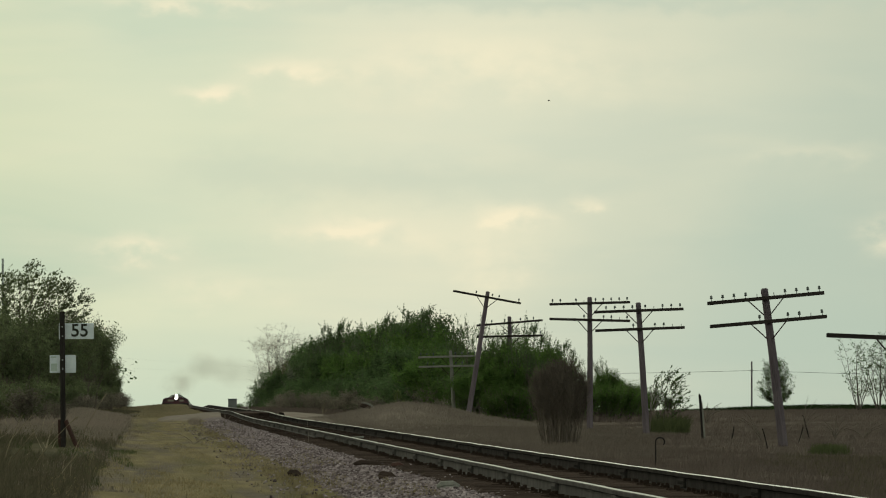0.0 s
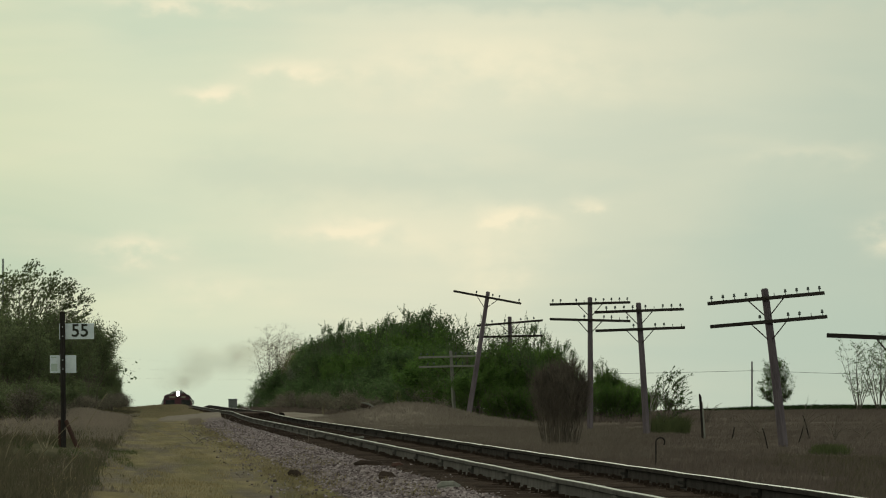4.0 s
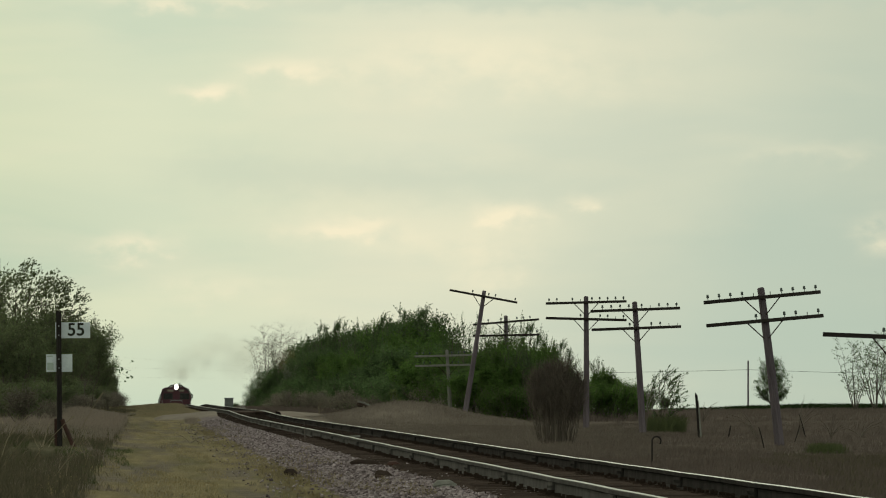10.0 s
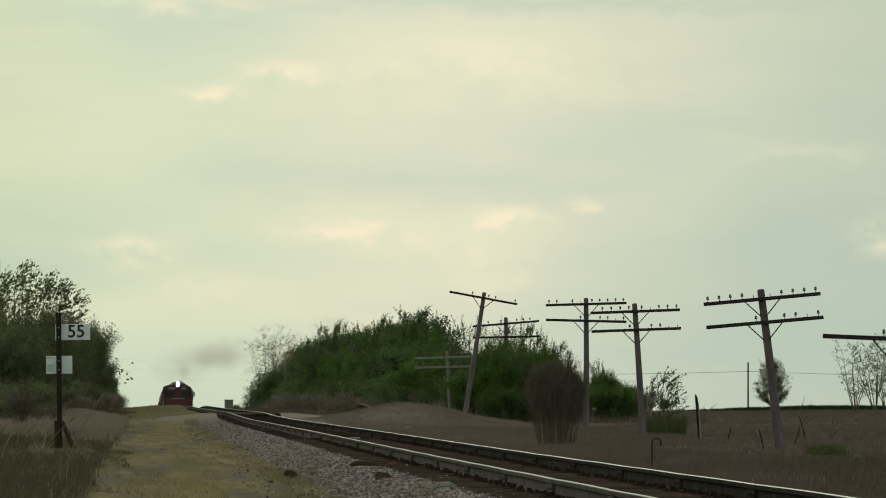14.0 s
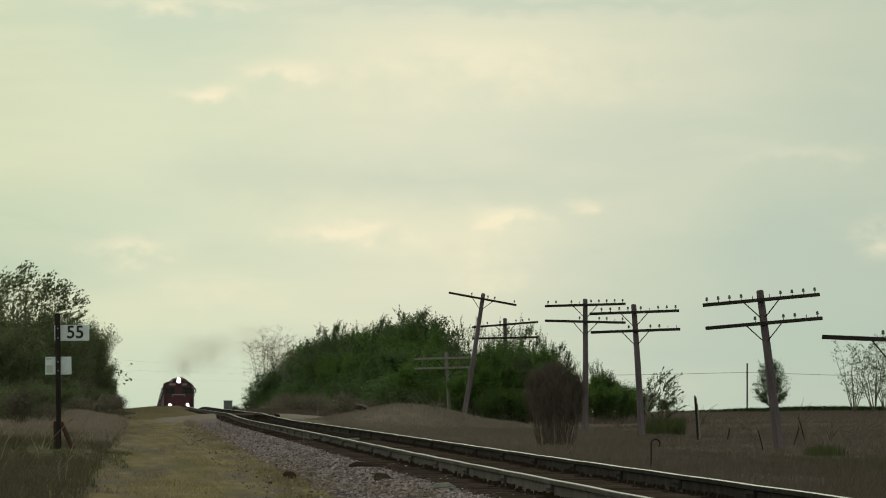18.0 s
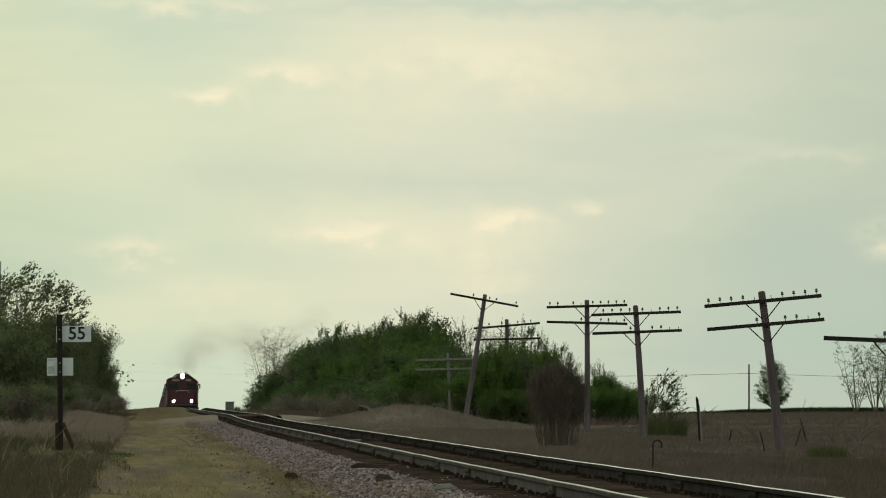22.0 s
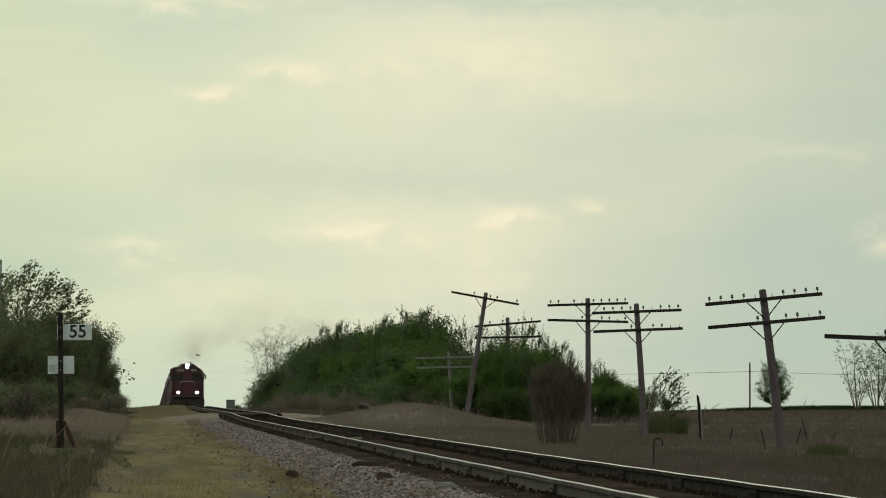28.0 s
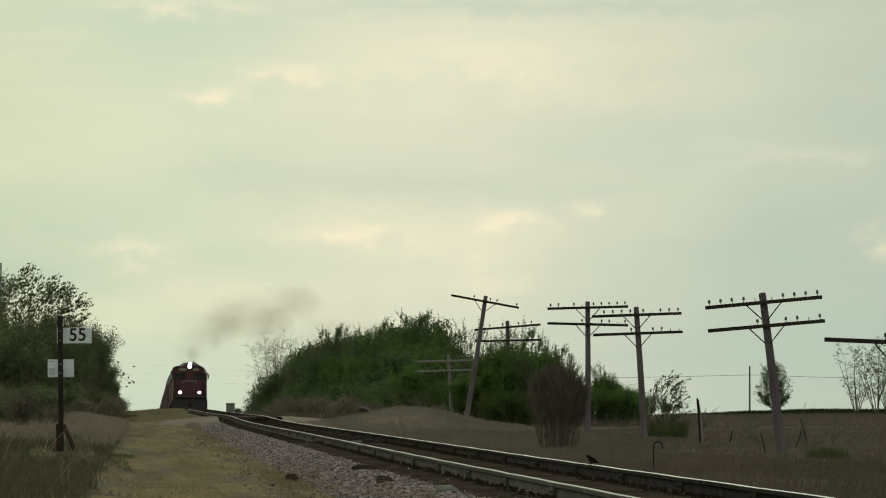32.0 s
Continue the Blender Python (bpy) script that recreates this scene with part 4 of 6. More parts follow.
TREES = {
    "shoot": [shoot_tree(q, 7.0, 0.30, 1.5, 42, 6, 15, 0.062, 0.07, M_BARK, M_LEAF_DARK, 0.15, 0.095, 0.007, 0.085) for q in (201, 202, 203)],
    "thin_shoot": [shoot_tree(q, 7.0, 0.35, 1.4, 30, 5, 7, 0.06, 0.06, M_BARK, M_LEAF_DARK, 0.2, 0.10, 0.006, 0.065) for q in (211, 212)],
    "swept": [shoot_tree(q, 7.0, 0.45, 1.35, 30, 4, 6, 0.085, 0.06, M_TWIG, M_LEAF_WEST, 0.85, 0.10, 0.003, 0.05) for q in (221, 222, 223)],
    "grey": [tree_parts(s, 7.0, 5, 3, 0.55, 0.14, 10000, 0.08, 0.18, M_LEAF_HAZED, M_BARK, 0.07) for s in (231, 232, 233)],
    "egg": [crown_tree(241, 7.0, 0.12, 2.45, 110, 9, 0.09, M_BARK, 6500, M_LEAF_DARK, 0.10, 0.010, 1.0)],
    "vase": [vase_tree(q, 7.0, 7, 3.1, 22, 0.06, M_BARK, M_LEAF_DARK, 1300, 0.08, 0.0075) for q in (251, 252, 253)],
    "pale_sapling": [shoot_tree(261, 7.0, 0.05, 1.5, 12, 4, 12, 0.22, 0.12, M_BARK_PALE, M_LEAF_PALE, 0.0, 0.25, 0.03, 0.25)],
    "bushy": [tree_parts(s, 7.0, 4, 3, 0.7, 0.09, 13000, 0.105, 0.24, M_LEAF, M_BARK) for s in (11, 12, 13, 14)],
    "plume": [tree_parts(s, 7.0, 5, 3, 0.42, 0.22, 16000, 0.07, 0.12, M_LEAF, M_BARK, 0.07) for s in (15, 16, 17, 18)],
    "spray": [tree_parts(s, 7.0, 4, 3, 0.40, 0.2, 5200, 0.055, 0.07, M_LEAF_DARK, M_BARK, 0.05) for s in (33, 34, 35)],
    "fine": [vase_tree(q, 7.0, 10, 1.5, 32, 0.032, M_TWIG, M_BUD, 2000, 0.035, 0.004, 0.34) for q in (44, 45)],
    "dark": [tree_parts(s, 7.0, 4, 3, 0.72, 0.08, 12000, 0.10, 0.23, M_LEAF_DARK, M_BARK) for s in (21, 22, 23, 24)],
    "west": [tree_parts(s, 7.0, 4, 3, 0.62, 0.11, 9000, 0.085, 0.2, M_LEAF_WEST, M_BARK) for s in (111, 112, 113)],
    # sapling: dark leaf colour stands in for leaves seen against the light
    "sapling": [shoot_tree(71, 7.0, 0.05, 2.3, 26, 5, 7, 0.16, 0.10, M_BARK, M_LEAF_DARK, 0.45, 0.34, 0.022, 0.14)],
    "brown": [tree_parts(s, 3.5, 9, 2, 0.6, 0.05, 1500, 0.07, 0.2, M_BUD, M_TWIG, 0.03) for s in (91, 92)],
    "green_thicket": [tree_parts(s, 3.5, 7, 2, 0.7, 0.06, 7000, 0.075, 0.22, M_LEAF_DARK, M_TWIG, 0.03) for s in (53, 54)],
    "tuft_bush": [tree_parts(s, 3.5, 26, 1, 0.35, 0.10, 6500, 0.065, 0.17, M_LEAF, M_TWIG, 0.02) for s in (271, 272)],
    "west_thicket": [tree_parts(s, 3.5, 7, 2, 0.7, 0.06, 6000, 0.08, 0.24, M_LEAF_WEST, M_TWIG, 0.03) for s in (55, 56)],
    "thicket": [tree_parts(s, 3.5, 6, 2, 0.8, 0.03, 7000, 0.09, 0.26, M_LEAF_DARK, M_TWIG, 0.04) for s in (51, 52)],
}


def tree(kind, i, x, y, height, label, group="", turn=0.0, name="tree", wide=1.0):
    trunk, crown = TREES[kind][i % len(TREES[kind])]
    base = 3.5 if kind in ("thicket", "green_thicket", "west_thicket", "tuft_bush", "brown") else 7.0
    s = height / base
    ob = empty(name, pose(x, y, gz(x, y), 0, 0, turn), label, "shrub" if name == "shrub" else "tree", group)
    ob.scale = (s * wide, s * wide, s)
    part("trunk", trunk, M_BARK, ob)
    if crown:
        part("crown", crown, M_LEAF, ob)
    return ob


rng = random.Random(7)
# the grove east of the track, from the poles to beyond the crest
GROVE_LABEL = {"bushy": "bushy young tree in fresh green spring leaf", "plume": "upright leafy tree with feathery pointed shoots", "dark": "dark green bushy tree at the edge of the grove", "spray": "thin tree with sprays of sparse new leaves", "shoot": "tree with feathery leafing shoots standing above the grove", "thin_shoot": "thin half-bare tree with sparse leafing shoots", "grey": "distant tree with haze put into its grey-green leaf colour"}
# the grove's canopy: bearing (metres east per metre north) and rise of the tree tops over eye level, per metre of distance
BEARING = [0.0103, 0.0129, 0.0151, 0.0167, 0.0186, 0.0209, 0.0226, 0.0243, 0.0263, 0.0286, 0.0297, 0.0311, 0.0329, 0.0350, 0.0380, 0.0397, 0.0414, 0.0440]
CANOPY = [0.0012, 0.0041, 0.0058, 0.0068, 0.0077, 0.0077, 0.0074, 0.0085, 0.0094, 0.0090, 0.0072, 0.0058, 0.0056, 0.0060, 0.0063, 0.0062, 0.0050, 0.0020]
y = 462.0
i = 0
while y < 1240:
    for row in range(3):
        yy = y + rng.uniform(-7, 7)
        near = math.exp(-((yy - 462) / 40) ** 2)
        x = 14.6 + row * 2.9 + rng.uniform(-0.8, 0.8) + 1.3 * near - 1.6 * near * row
        rise = float(np.interp(x / yy, BEARING, CANOPY))
        h = max(1.6, (1.6 + rise * yy - gz(x, yy)) * rng.uniform(0.84, 0.98) - 0.05) * (1.0 if row else 0.80)
        # grey kind: haze-coloured leaves, picked more often with distance
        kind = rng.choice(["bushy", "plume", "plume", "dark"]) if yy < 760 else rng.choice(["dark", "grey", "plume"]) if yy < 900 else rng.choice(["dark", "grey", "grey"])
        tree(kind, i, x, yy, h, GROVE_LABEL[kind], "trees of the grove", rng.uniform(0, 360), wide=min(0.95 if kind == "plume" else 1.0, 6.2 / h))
        i += 1
    y += 20 if y < 800 else 28
# trees that stand out of the canopy: bearing, rise of the top over eye level, both per metre of distance, distance
EMERGENT = [(0.0139, 0.0030, 1000), (0.0153, 0.0050, 980), (0.0165, 0.0064, 960), (0.0177, 0.0082, 800), (0.0188, 0.0086, 790), (0.0199, 0.0088, 780), (0.0214, 0.0084, 740), (0.0229, 0.0086, 700),
            (0.0244, 0.0094, 650), (0.0257, 0.0100, 640), (0.0271, 0.0102, 630), (0.0284, 0.0102, 640), (0.0294, 0.0093, 620)]
for b, rise, y in EMERGENT:
    tree("shoot" if y < 900 else "thin_shoot", i, b * y, y, (1.6 + rise * y - gz(b * y, y)) * 0.96, GROVE_LABEL["shoot" if y < 900 else "thin_shoot"], "trees of the grove", rng.uniform(-40, 40), wide=0.85)
    i += 1
for b, rise, y, k in [(0.0312, 0.0087, 510, "thin_shoot"), (0.0324, 0.0090, 500, "thin_shoot"), (0.0335, 0.0091, 505, "thin_shoot"), (0.0346, 0.0080, 490, "thin_shoot"), (0.0359, 0.0087, 500, "thin_shoot"), (0.0368, 0.0083, 480, "shoot"),
                      (0.0380, 0.0091, 485, "thin_shoot"), (0.0391, 0.0085, 480, "shoot"), (0.0400, 0.0078, 476, "thin_shoot"), (0.0411, 0.0063, 470, "shoot"), (0.0424, 0.0066, 465, "shoot"), (0.0434, 0.0050, 462, "thin_shoot"), (0.0441, 0.0038, 460, "thin_shoot")]:
    tree(k, i, b * y, y, (1.6 + rise * y - gz(b * y, y)) * 0.96, GROVE_LABEL[k], "trees of the grove", rng.uniform(-40, 40), wide=0.7)
    i += 1
for b, rise, y, k in [(0.0372, 0.0062, 466, "plume"), (0.0385, 0.0064, 468, "bushy"), (0.0397, 0.0062, 466, "plume"), (0.0406, 0.0055, 465, "bushy"), (0.0416, 0.0046, 464, "plume"), (0.0427, 0.0036, 462, "bushy"), (0.0437, 0.0026, 462, "plume")]:
    tree(k, i, b * y, y, 1.6 + rise * y - gz(b * y, y), GROVE_LABEL[k], "trees of the grove", rng.uniform(0, 360), wide=0.8)
    i += 1
tree("pale_sapling", 0, 11.6, 458, 1.25, "pale yellow-green sapling before the dark grove", turn=0)
# low growth that closes the grove to the ground
y = 470.0
while y < 1220:
    x = 13.6 + rng.uniform(-0.4, 0.6) - 0.5 * float(smooth_step(700, 1100, y)) + 2.4 * math.exp(-((y - 470) / 40) ** 2)
    tree("green_thicket", i, x, y, rng.uniform(2.0, 3.0), "leafy undergrowth along the foot of the grove", "brush below the grove", rng.uniform(0, 360), "shrub", 1.25)
    i += 1
    if rng.random() < 0.7:
        tree("brown", i, x - 1.6, y + 6, rng.uniform(1.0, 1.7) + 0.3 * float(smooth_step(620, 850, y)), "low brown leafless thicket before the grove", "brush below the grove", rng.uniform(0, 360), "shrub", 1.4)
        i += 1
    y += 17
for x, y, h in [(15.2, 466, 1.9), (16.4, 463, 2.2), (17.6, 466, 2.0), (18.6, 468, 1.8), (14.6, 478, 2.2), (19.4, 470, 1.6), (16.9, 480, 2.6)]:
    tree("tuft_bush", i, x, y, h * 1.15, "leafy undergrowth along the foot of the grove", "brush below the grove", rng.uniform(0, 360), "shrub", 1.2)
    i += 1
tree("fine", 0, 14.9, 1180, 14.9, "tall nearly leafless tree with a round crown of fine pale twigs", "bare trees at the end of the grove", turn=40, wide=1.0)
tree("fine", 1, 16.6, 1190, 13.6, "nearly leafless tree with fine pale twigs behind the grove", "bare trees at the end of the grove", turn=130, wide=0.9)
for x, y, h in [(13.6, 1180, 3.4), (13.2, 1230, 3.4), (14.4, 1130, 4.4), (14.6, 1100, 5.6)]:
    tree("dark", i, x, y, h, "dark green bushy tree at the edge of the grove", "trees of the grove", rng.uniform(0, 360))
    i += 1
# clump behind the middle poles; the grey trees far behind carry haze in their colour
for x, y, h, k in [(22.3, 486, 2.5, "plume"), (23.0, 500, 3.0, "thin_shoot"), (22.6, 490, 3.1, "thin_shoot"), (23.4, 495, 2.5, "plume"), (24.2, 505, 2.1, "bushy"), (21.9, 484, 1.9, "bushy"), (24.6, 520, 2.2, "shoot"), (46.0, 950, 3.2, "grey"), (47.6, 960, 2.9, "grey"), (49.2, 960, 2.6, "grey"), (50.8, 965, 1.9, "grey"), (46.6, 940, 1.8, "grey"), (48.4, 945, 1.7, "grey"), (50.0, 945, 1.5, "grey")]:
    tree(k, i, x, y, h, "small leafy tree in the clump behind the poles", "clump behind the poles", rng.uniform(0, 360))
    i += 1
for x, y, h in [(21.5, 482, 1.7), (22.1, 486, 2.0), (22.7, 484, 1.8), (23.3, 488, 2.0), (23.9, 490, 1.7), (24.5, 494, 1.6), (25.1, 498, 1.3)]:
    tree("tuft_bush", i, x, y, h, "leafy undergrowth of the clump", "clump behind the poles", rng.uniform(0, 360), "shrub", 1.2)
    i += 1
for x, y, h, k in [(15.65, 447, 3.6, "plume"), (16.5, 448, 3.8, "plume"), (16.1, 445, 2.9, "bushy"), (17.3, 450, 3.6, "plume"), (16.9, 446, 3.9, "spray"), (15.9, 449, 4.0, "spray")]:
    tree(k, i, x, y, h, GROVE_LABEL[k], "trees of the grove", rng.uniform(0, 360), wide=0.9)
    i += 1
for x, y, h in [(15.7, 444, 1.3), (16.5, 443, 1.5), (17.2, 446, 1.4)]:
    tree("tuft_bush", i, x, y, h * 1.15, "leafy undergrowth along the foot of the grove", "brush below the grove", rng.uniform(0, 360), "shrub", 1.2)
    i += 1
sapling = tree("sapling", 0, 18.05, 345, 1.95, "young shrub beside a pole, backlit dark tone put into its sparse leaves", turn=0, name="shrub", wide=1.15)
tree("egg", 0, 63.65, 1000, 5.15, "single round-crowned tree in the far field", turn=70, wide=1.06)
for x, y, h in [(64.9, 900, 6.3), (67.1, 905, 6.9), (68.6, 912, 6.6), (70.4, 915, 7.2)]:
    tree("vase", i, x, y, h, "open grey field tree with a few pale leaves", "bare field trees", rng.uniform(0, 360), wide=0.95)
    i += 1
# the row west of the track: a wall of brush with airy taller trees behind
y = 300.0
while y < 930:
    for row in range(3):
        yy = y + rng.uniform(-6, 6)
        x = -4.2 - row * 2.1 - rng.uniform(0, 0.7) + 1.1 * float(smooth_step(480, 800, yy)) - 0.8 * float(smooth_step(380, 300, yy))
        h = float(np.interp(yy, [300, 400, 600, 700, 800, 930], [3.2, 4.5, 4.8, 4.0, 3.3, 3.0])) * rng.uniform(0.88, 1.08)
        tree("west", i, x, yy, h, "leafy tree with dark new foliage in the western row", "trees of the western row", rng.uniform(0, 360))
        i += 1
    tree("west_thicket", i, -3.5 - rng.uniform(0, 0.6) + 0.7 * float(smooth_step(480, 700, y)), y + 9, rng.uniform(1.2, 1.9), "tangled brown brush under the western trees", "brush of the western row", rng.uniform(0, 360), "shrub", 1.1)
    i += 1
    tree("brown", i, -2.9 - rng.uniform(0, 0.8) + 1.2 * float(smooth_step(420, 700, y)), y + 3, rng.uniform(0.7, 1.3), "low brown leafless thicket under the western trees", "brush of the western row", rng.uniform(0, 360), "shrub", 1.5)
    i += 1
    y += 24
for x, y, h in [(-3.4, 600, 5.5), (-3.8, 580, 5.7), (-3.0, 640, 5.3), (-3.9, 560, 5.4)]:
    tree("west", i, x, y, h, "leafy tree with dark new foliage in the western row", "trees of the western row", rng.uniform(0, 360), wide=0.85)
    i += 1
for x, y, h in [(-6.2, 425, 2.4), (-6.8, 440, 2.6), (-5.6, 455, 2.3), (-7.4, 450, 2.8), (-6.0, 470, 2.5)]:
    tree("west", i, x, y, h, "low leafy tree at the foot of the western row", "trees of the western row", rng.uniform(0, 360), wide=1.3)
    i += 1
for x, y, h in [(-4.75, 335, 1.3), (-4.4, 345, 1.2), (-4.15, 325, 1.0), (-5.2, 360, 1.5)]:
    tree("west_thicket", i, x, y, h, "tangled brush under the western trees", "brush of the western row", rng.uniform(0, 360), "shrub", 1.2)
    i += 1
SWAYING = [tree("swept", 1, -3.1, 520, 3.2, "thin leaning sapling at the edge of the western row", turn=0, wide=0.8)]
for x, y, h in [(-6.4, 438, 6.7), (-5.8, 442, 6.9), (-5.2, 436, 6.7), (-4.55, 440, 6.4), (-4.0, 445, 6.1), (-7.0, 430, 6.5), (-3.65, 440, 5.9)]:
    SWAYING.append(tree("swept", i, x, y, h, "tall airy tree with sparse leaves bent by the wind", "tall trees of the western row", rng.uniform(-25, 25), wide=0.85))
    i += 1


def stem_bush(x, y, height, width, count):
    """A leafless bush: many thin stems rising from one stool, with a haze of twigs."""
    r = random.Random(99)
    b, haze = Build(), Build()
    for k in range(count):
        w, q = r.uniform(0, 2 * math.pi), math.sqrt(r.random())
        base = Vector((math.cos(w) * q * 0.42, math.sin(w) * q * 0.42, -0.1))
        lean = Vector((math.cos(w) * q + r.gauss(0, 0.35), math.sin(w) * q + r.gauss(0, 0.35), 0)) * width * 0.22
        h = height * (1 - 0.20 * q * q) * r.uniform(0.5, 1.0) ** 0.7 + r.gauss(0, 0.08)
        pts = [base + lean * math.sin(1.6 * f) + Vector((0, 0, h * f)) + Vector((r.gauss(0, 0.02), r.gauss(0, 0.02), 0)) * f * 3 for f in (0, 0.3, 0.6, 0.85, 1.0)]
        b.tube(pts, [0.006, 0.0055, 0.0045, 0.0035, 0.002], 4, cap=False)
        for f in range(70):
            s = r.uniform(0.2, 1.0) ** 0.55
            j = min(3, int(s * 4))
            p = pts[j].lerp(pts[j + 1], s * 4 - j if j < 3 else r.random())
            d = Vector((r.gauss(0, 0.6), r.gauss(0, 0.6), r.uniform(0.2, 1.3))).normalized() * r.uniform(0.1, 0.38)
            haze.tube([p, p + d * 0.6, p + d + Vector((0, 0, 0.04))], [0.003, 0.0025, 0.0012], 3, cap=False)
    ob = empty("shrub", pose(x, y, gz(x, y)), "leafless reddish-brown bush of many thin stems in dry grass", "shrub")
    tagged(part("branch_mass", b, M_STEM, ob), kind="stuff")
    tagged(part("twig_mass", haze, M_STEM, ob), kind="stuff")
    return ob


dark_bush = stem_bush(10.12, 242, 2.2, 0.95, 150)

# ---- fence posts, wire hoop, far pole, cabinet ----
def fence_post(x, y, h, r, lean):
    ob = empty("fence_post", pose(x, y, gz(x, y), 0, lean, 0), "split and weathered wooden fence post", "fence post", "old fence posts")
    part("stake", Build().tube([(0, 0, -0.2), (0.01, 0, h * 0.5), (0, 0, h * 0.93), (-0.02, 0, h)], [r, r * 0.95, r * 0.85, r * 0.35], 7), M_POST, ob)
    part("splinter", Build().tube([(r * 0.9, -0.02, -0.2), (r * 0.9, -0.02, h * 0.6), (r * 1.0, -0.02, h * 0.82)], [r * 0.8, r * 0.7, r * 0.15], 5), M_PALE_WOOD if r > 0.04 else M_POST, ob)


fence_post(16.88, 300, 1.36, 0.05, -4)
fence_post(17.75, 300, 0.4, 0.02, 12)
fence_post(20.5, 306, 0.75, 0.02, -14)
fence_post(15.7, 250, 0.55, 0.016, -13)
fence_post(17.8, 270, 0.5, 0.014, 17)

hoop = empty("wire_hoop", pose(8.65, 168, gz(8.65, 168)), "bent rusty rod with a hooked top in the grass", "rod")
part("rod", Build().tube([(0, 0, -0.2), (0, 0, 0.45)] + [(0.075 - 0.075 * math.cos(a), 0, 0.45 + 0.075 * math.sin(a)) for a in np.linspace(0.4, 3.9, 9)], 0.014, 5), M_POST, hoop)


def twig_shrub(x, y, stems, height, droop, mat, label, seed, thick=0.012, side=(-1.2, 1.6)):
    """A few bare stems arching out of the grass."""
    r = random.Random(seed)
    ob = empty("weed", pose(x, y, gz(x, y)), label, "weed", "bare weeds in the grass")
    for k in range(stems):
        a = r.uniform(*side)
        h = height * r.uniform(0.6, 1.0)
        pts = [(a * droop * f * f, r.uniform(-0.05, 0.05), h * (f - 0.35 * droop * abs(a) * f ** 3) - 0.08) for f in (0, 0.25, 0.5, 0.75, 1.0)]
        part("stem", Build().tube(pts, [thick, thick * 0.9, thick * 0.7, thick * 0.5, thick * 0.25], 4), mat, ob)


twig_shrub(20.2, 290, 9, 0.85, 0.5, M_TWIG, "bare arching weed stems in the field grass", 5)
twig_shrub(21.5, 296, 6, 0.75, 0.6, M_TWIG, "bare arching weed stems in the field grass", 6)
twig_shrub(17.9, 288, 5, 0.7, 0.35, M_TWIG, "bare weed stems beside the leaning pole", 7)
plume = empty("reed", pose(17.30, 340, gz(17.30, 340)), "pale drooping plume of dead reed beside a pole", "reed")
qr = random.Random(8)
for k in range(10):
    a, h = qr.uniform(0.0, 0.42), qr.uniform(1.1, 1.62)
    pts = [(a * f ** 1.6, qr.uniform(-0.04, 0.04), h * (1.35 * f - 0.42 * f ** 3) - 0.08 * (f == 0)) for f in (0, 0.3, 0.6, 0.8, 0.95)] + [(a * 1.05 + 0.03, 0, h * 0.78)]
    part("stem", Build().tube(pts[:3], 0.003, 4), M_TWIG, plume)
    part("seed_head", Build().tube(pts[2:], [0.004, 0.010, 0.008, 0.003], 4), M_REED, plume)
twig_shrub(19.9, 300, 9, 1.6, 0.55, M_TWIG, "tall arching weed stems behind the leaning pole", 21, 0.009, (0.1, 1.6))
twig_shrub(18.55, 300, 5, 1.15, 0.7, M_TWIG, "bare arching weed stems in the field grass", 22, 0.008, (-1.6, -0.2))
twig_shrub(23.8, 420, 8, 1.3, 0.5, M_TWIG, "bare arching weed stems in the field grass", 9, 0.02)
twig_shrub(4.0 - 2.9, 230, 4, 0.45, 0.5, M_TWIG, "thin dead stems at the edge of the ballast", 10, 0.006)
twig_shrub(2.45, 255, 3, 0.55, 0.2, M_TWIG, "thin dead stems at the edge of the ballast", 11, 0.006)
twig_shrub(3.27, 200, 1, 0.65, 0.05, M_TWIG, "thin dead stem standing in the ballast", 13, 0.006)
twig_shrub(8.9, 500, 7, 1.0, 0.15, M_STRAW, "tan dead weed standing before the grove", 15, 0.016)
twig_shrub(2.6, 330, 4, 0.7, 0.3, M_TWIG, "thin dead stems at the edge of the ballast", 12, 0.009)

def dead_stalk(x, y, dx, h):
    """One long pale stalk leaning out of the verge, with a frayed head."""
    ob = empty("dead_stalk", pose(x, y, gz(x, y)), "long pale dead stalk leaning in the verge", "weed", "dead stalks in the verge")
    pts = [(dx * f ** 1.2, 0, -0.1 + (h + 0.1) * (f - 0.08 * f * f)) for f in (0, 0.3, 0.6, 0.85, 1.0)]
    part("stem", Build().tube(pts, [0.006, 0.006, 0.005, 0.004, 0.003], 5), M_STRAW, ob)
    part("seed_head", Build().tube([pts[3], (pts[4][0], 0.01, pts[4][2]), (pts[4][0] * 1.05, 0, pts[4][2] + 0.02)], [0.004, 0.010, 0.002], 5), M_STRAW, ob)


for x, y, dx, h in [(-1.75, 150, 0.68, 0.78), (-1.30, 165, 0.62, 1.22), (-2.25, 155, 0.30, 0.75), (-2.0, 138, 0.42, 0.55), (-3.0, 210, -0.4, 0.9), (-2.6, 180, 0.5, 0.6), (-1.2, 128, 0.3, 0.35)]:
    dead_stalk(x, y, dx, h)

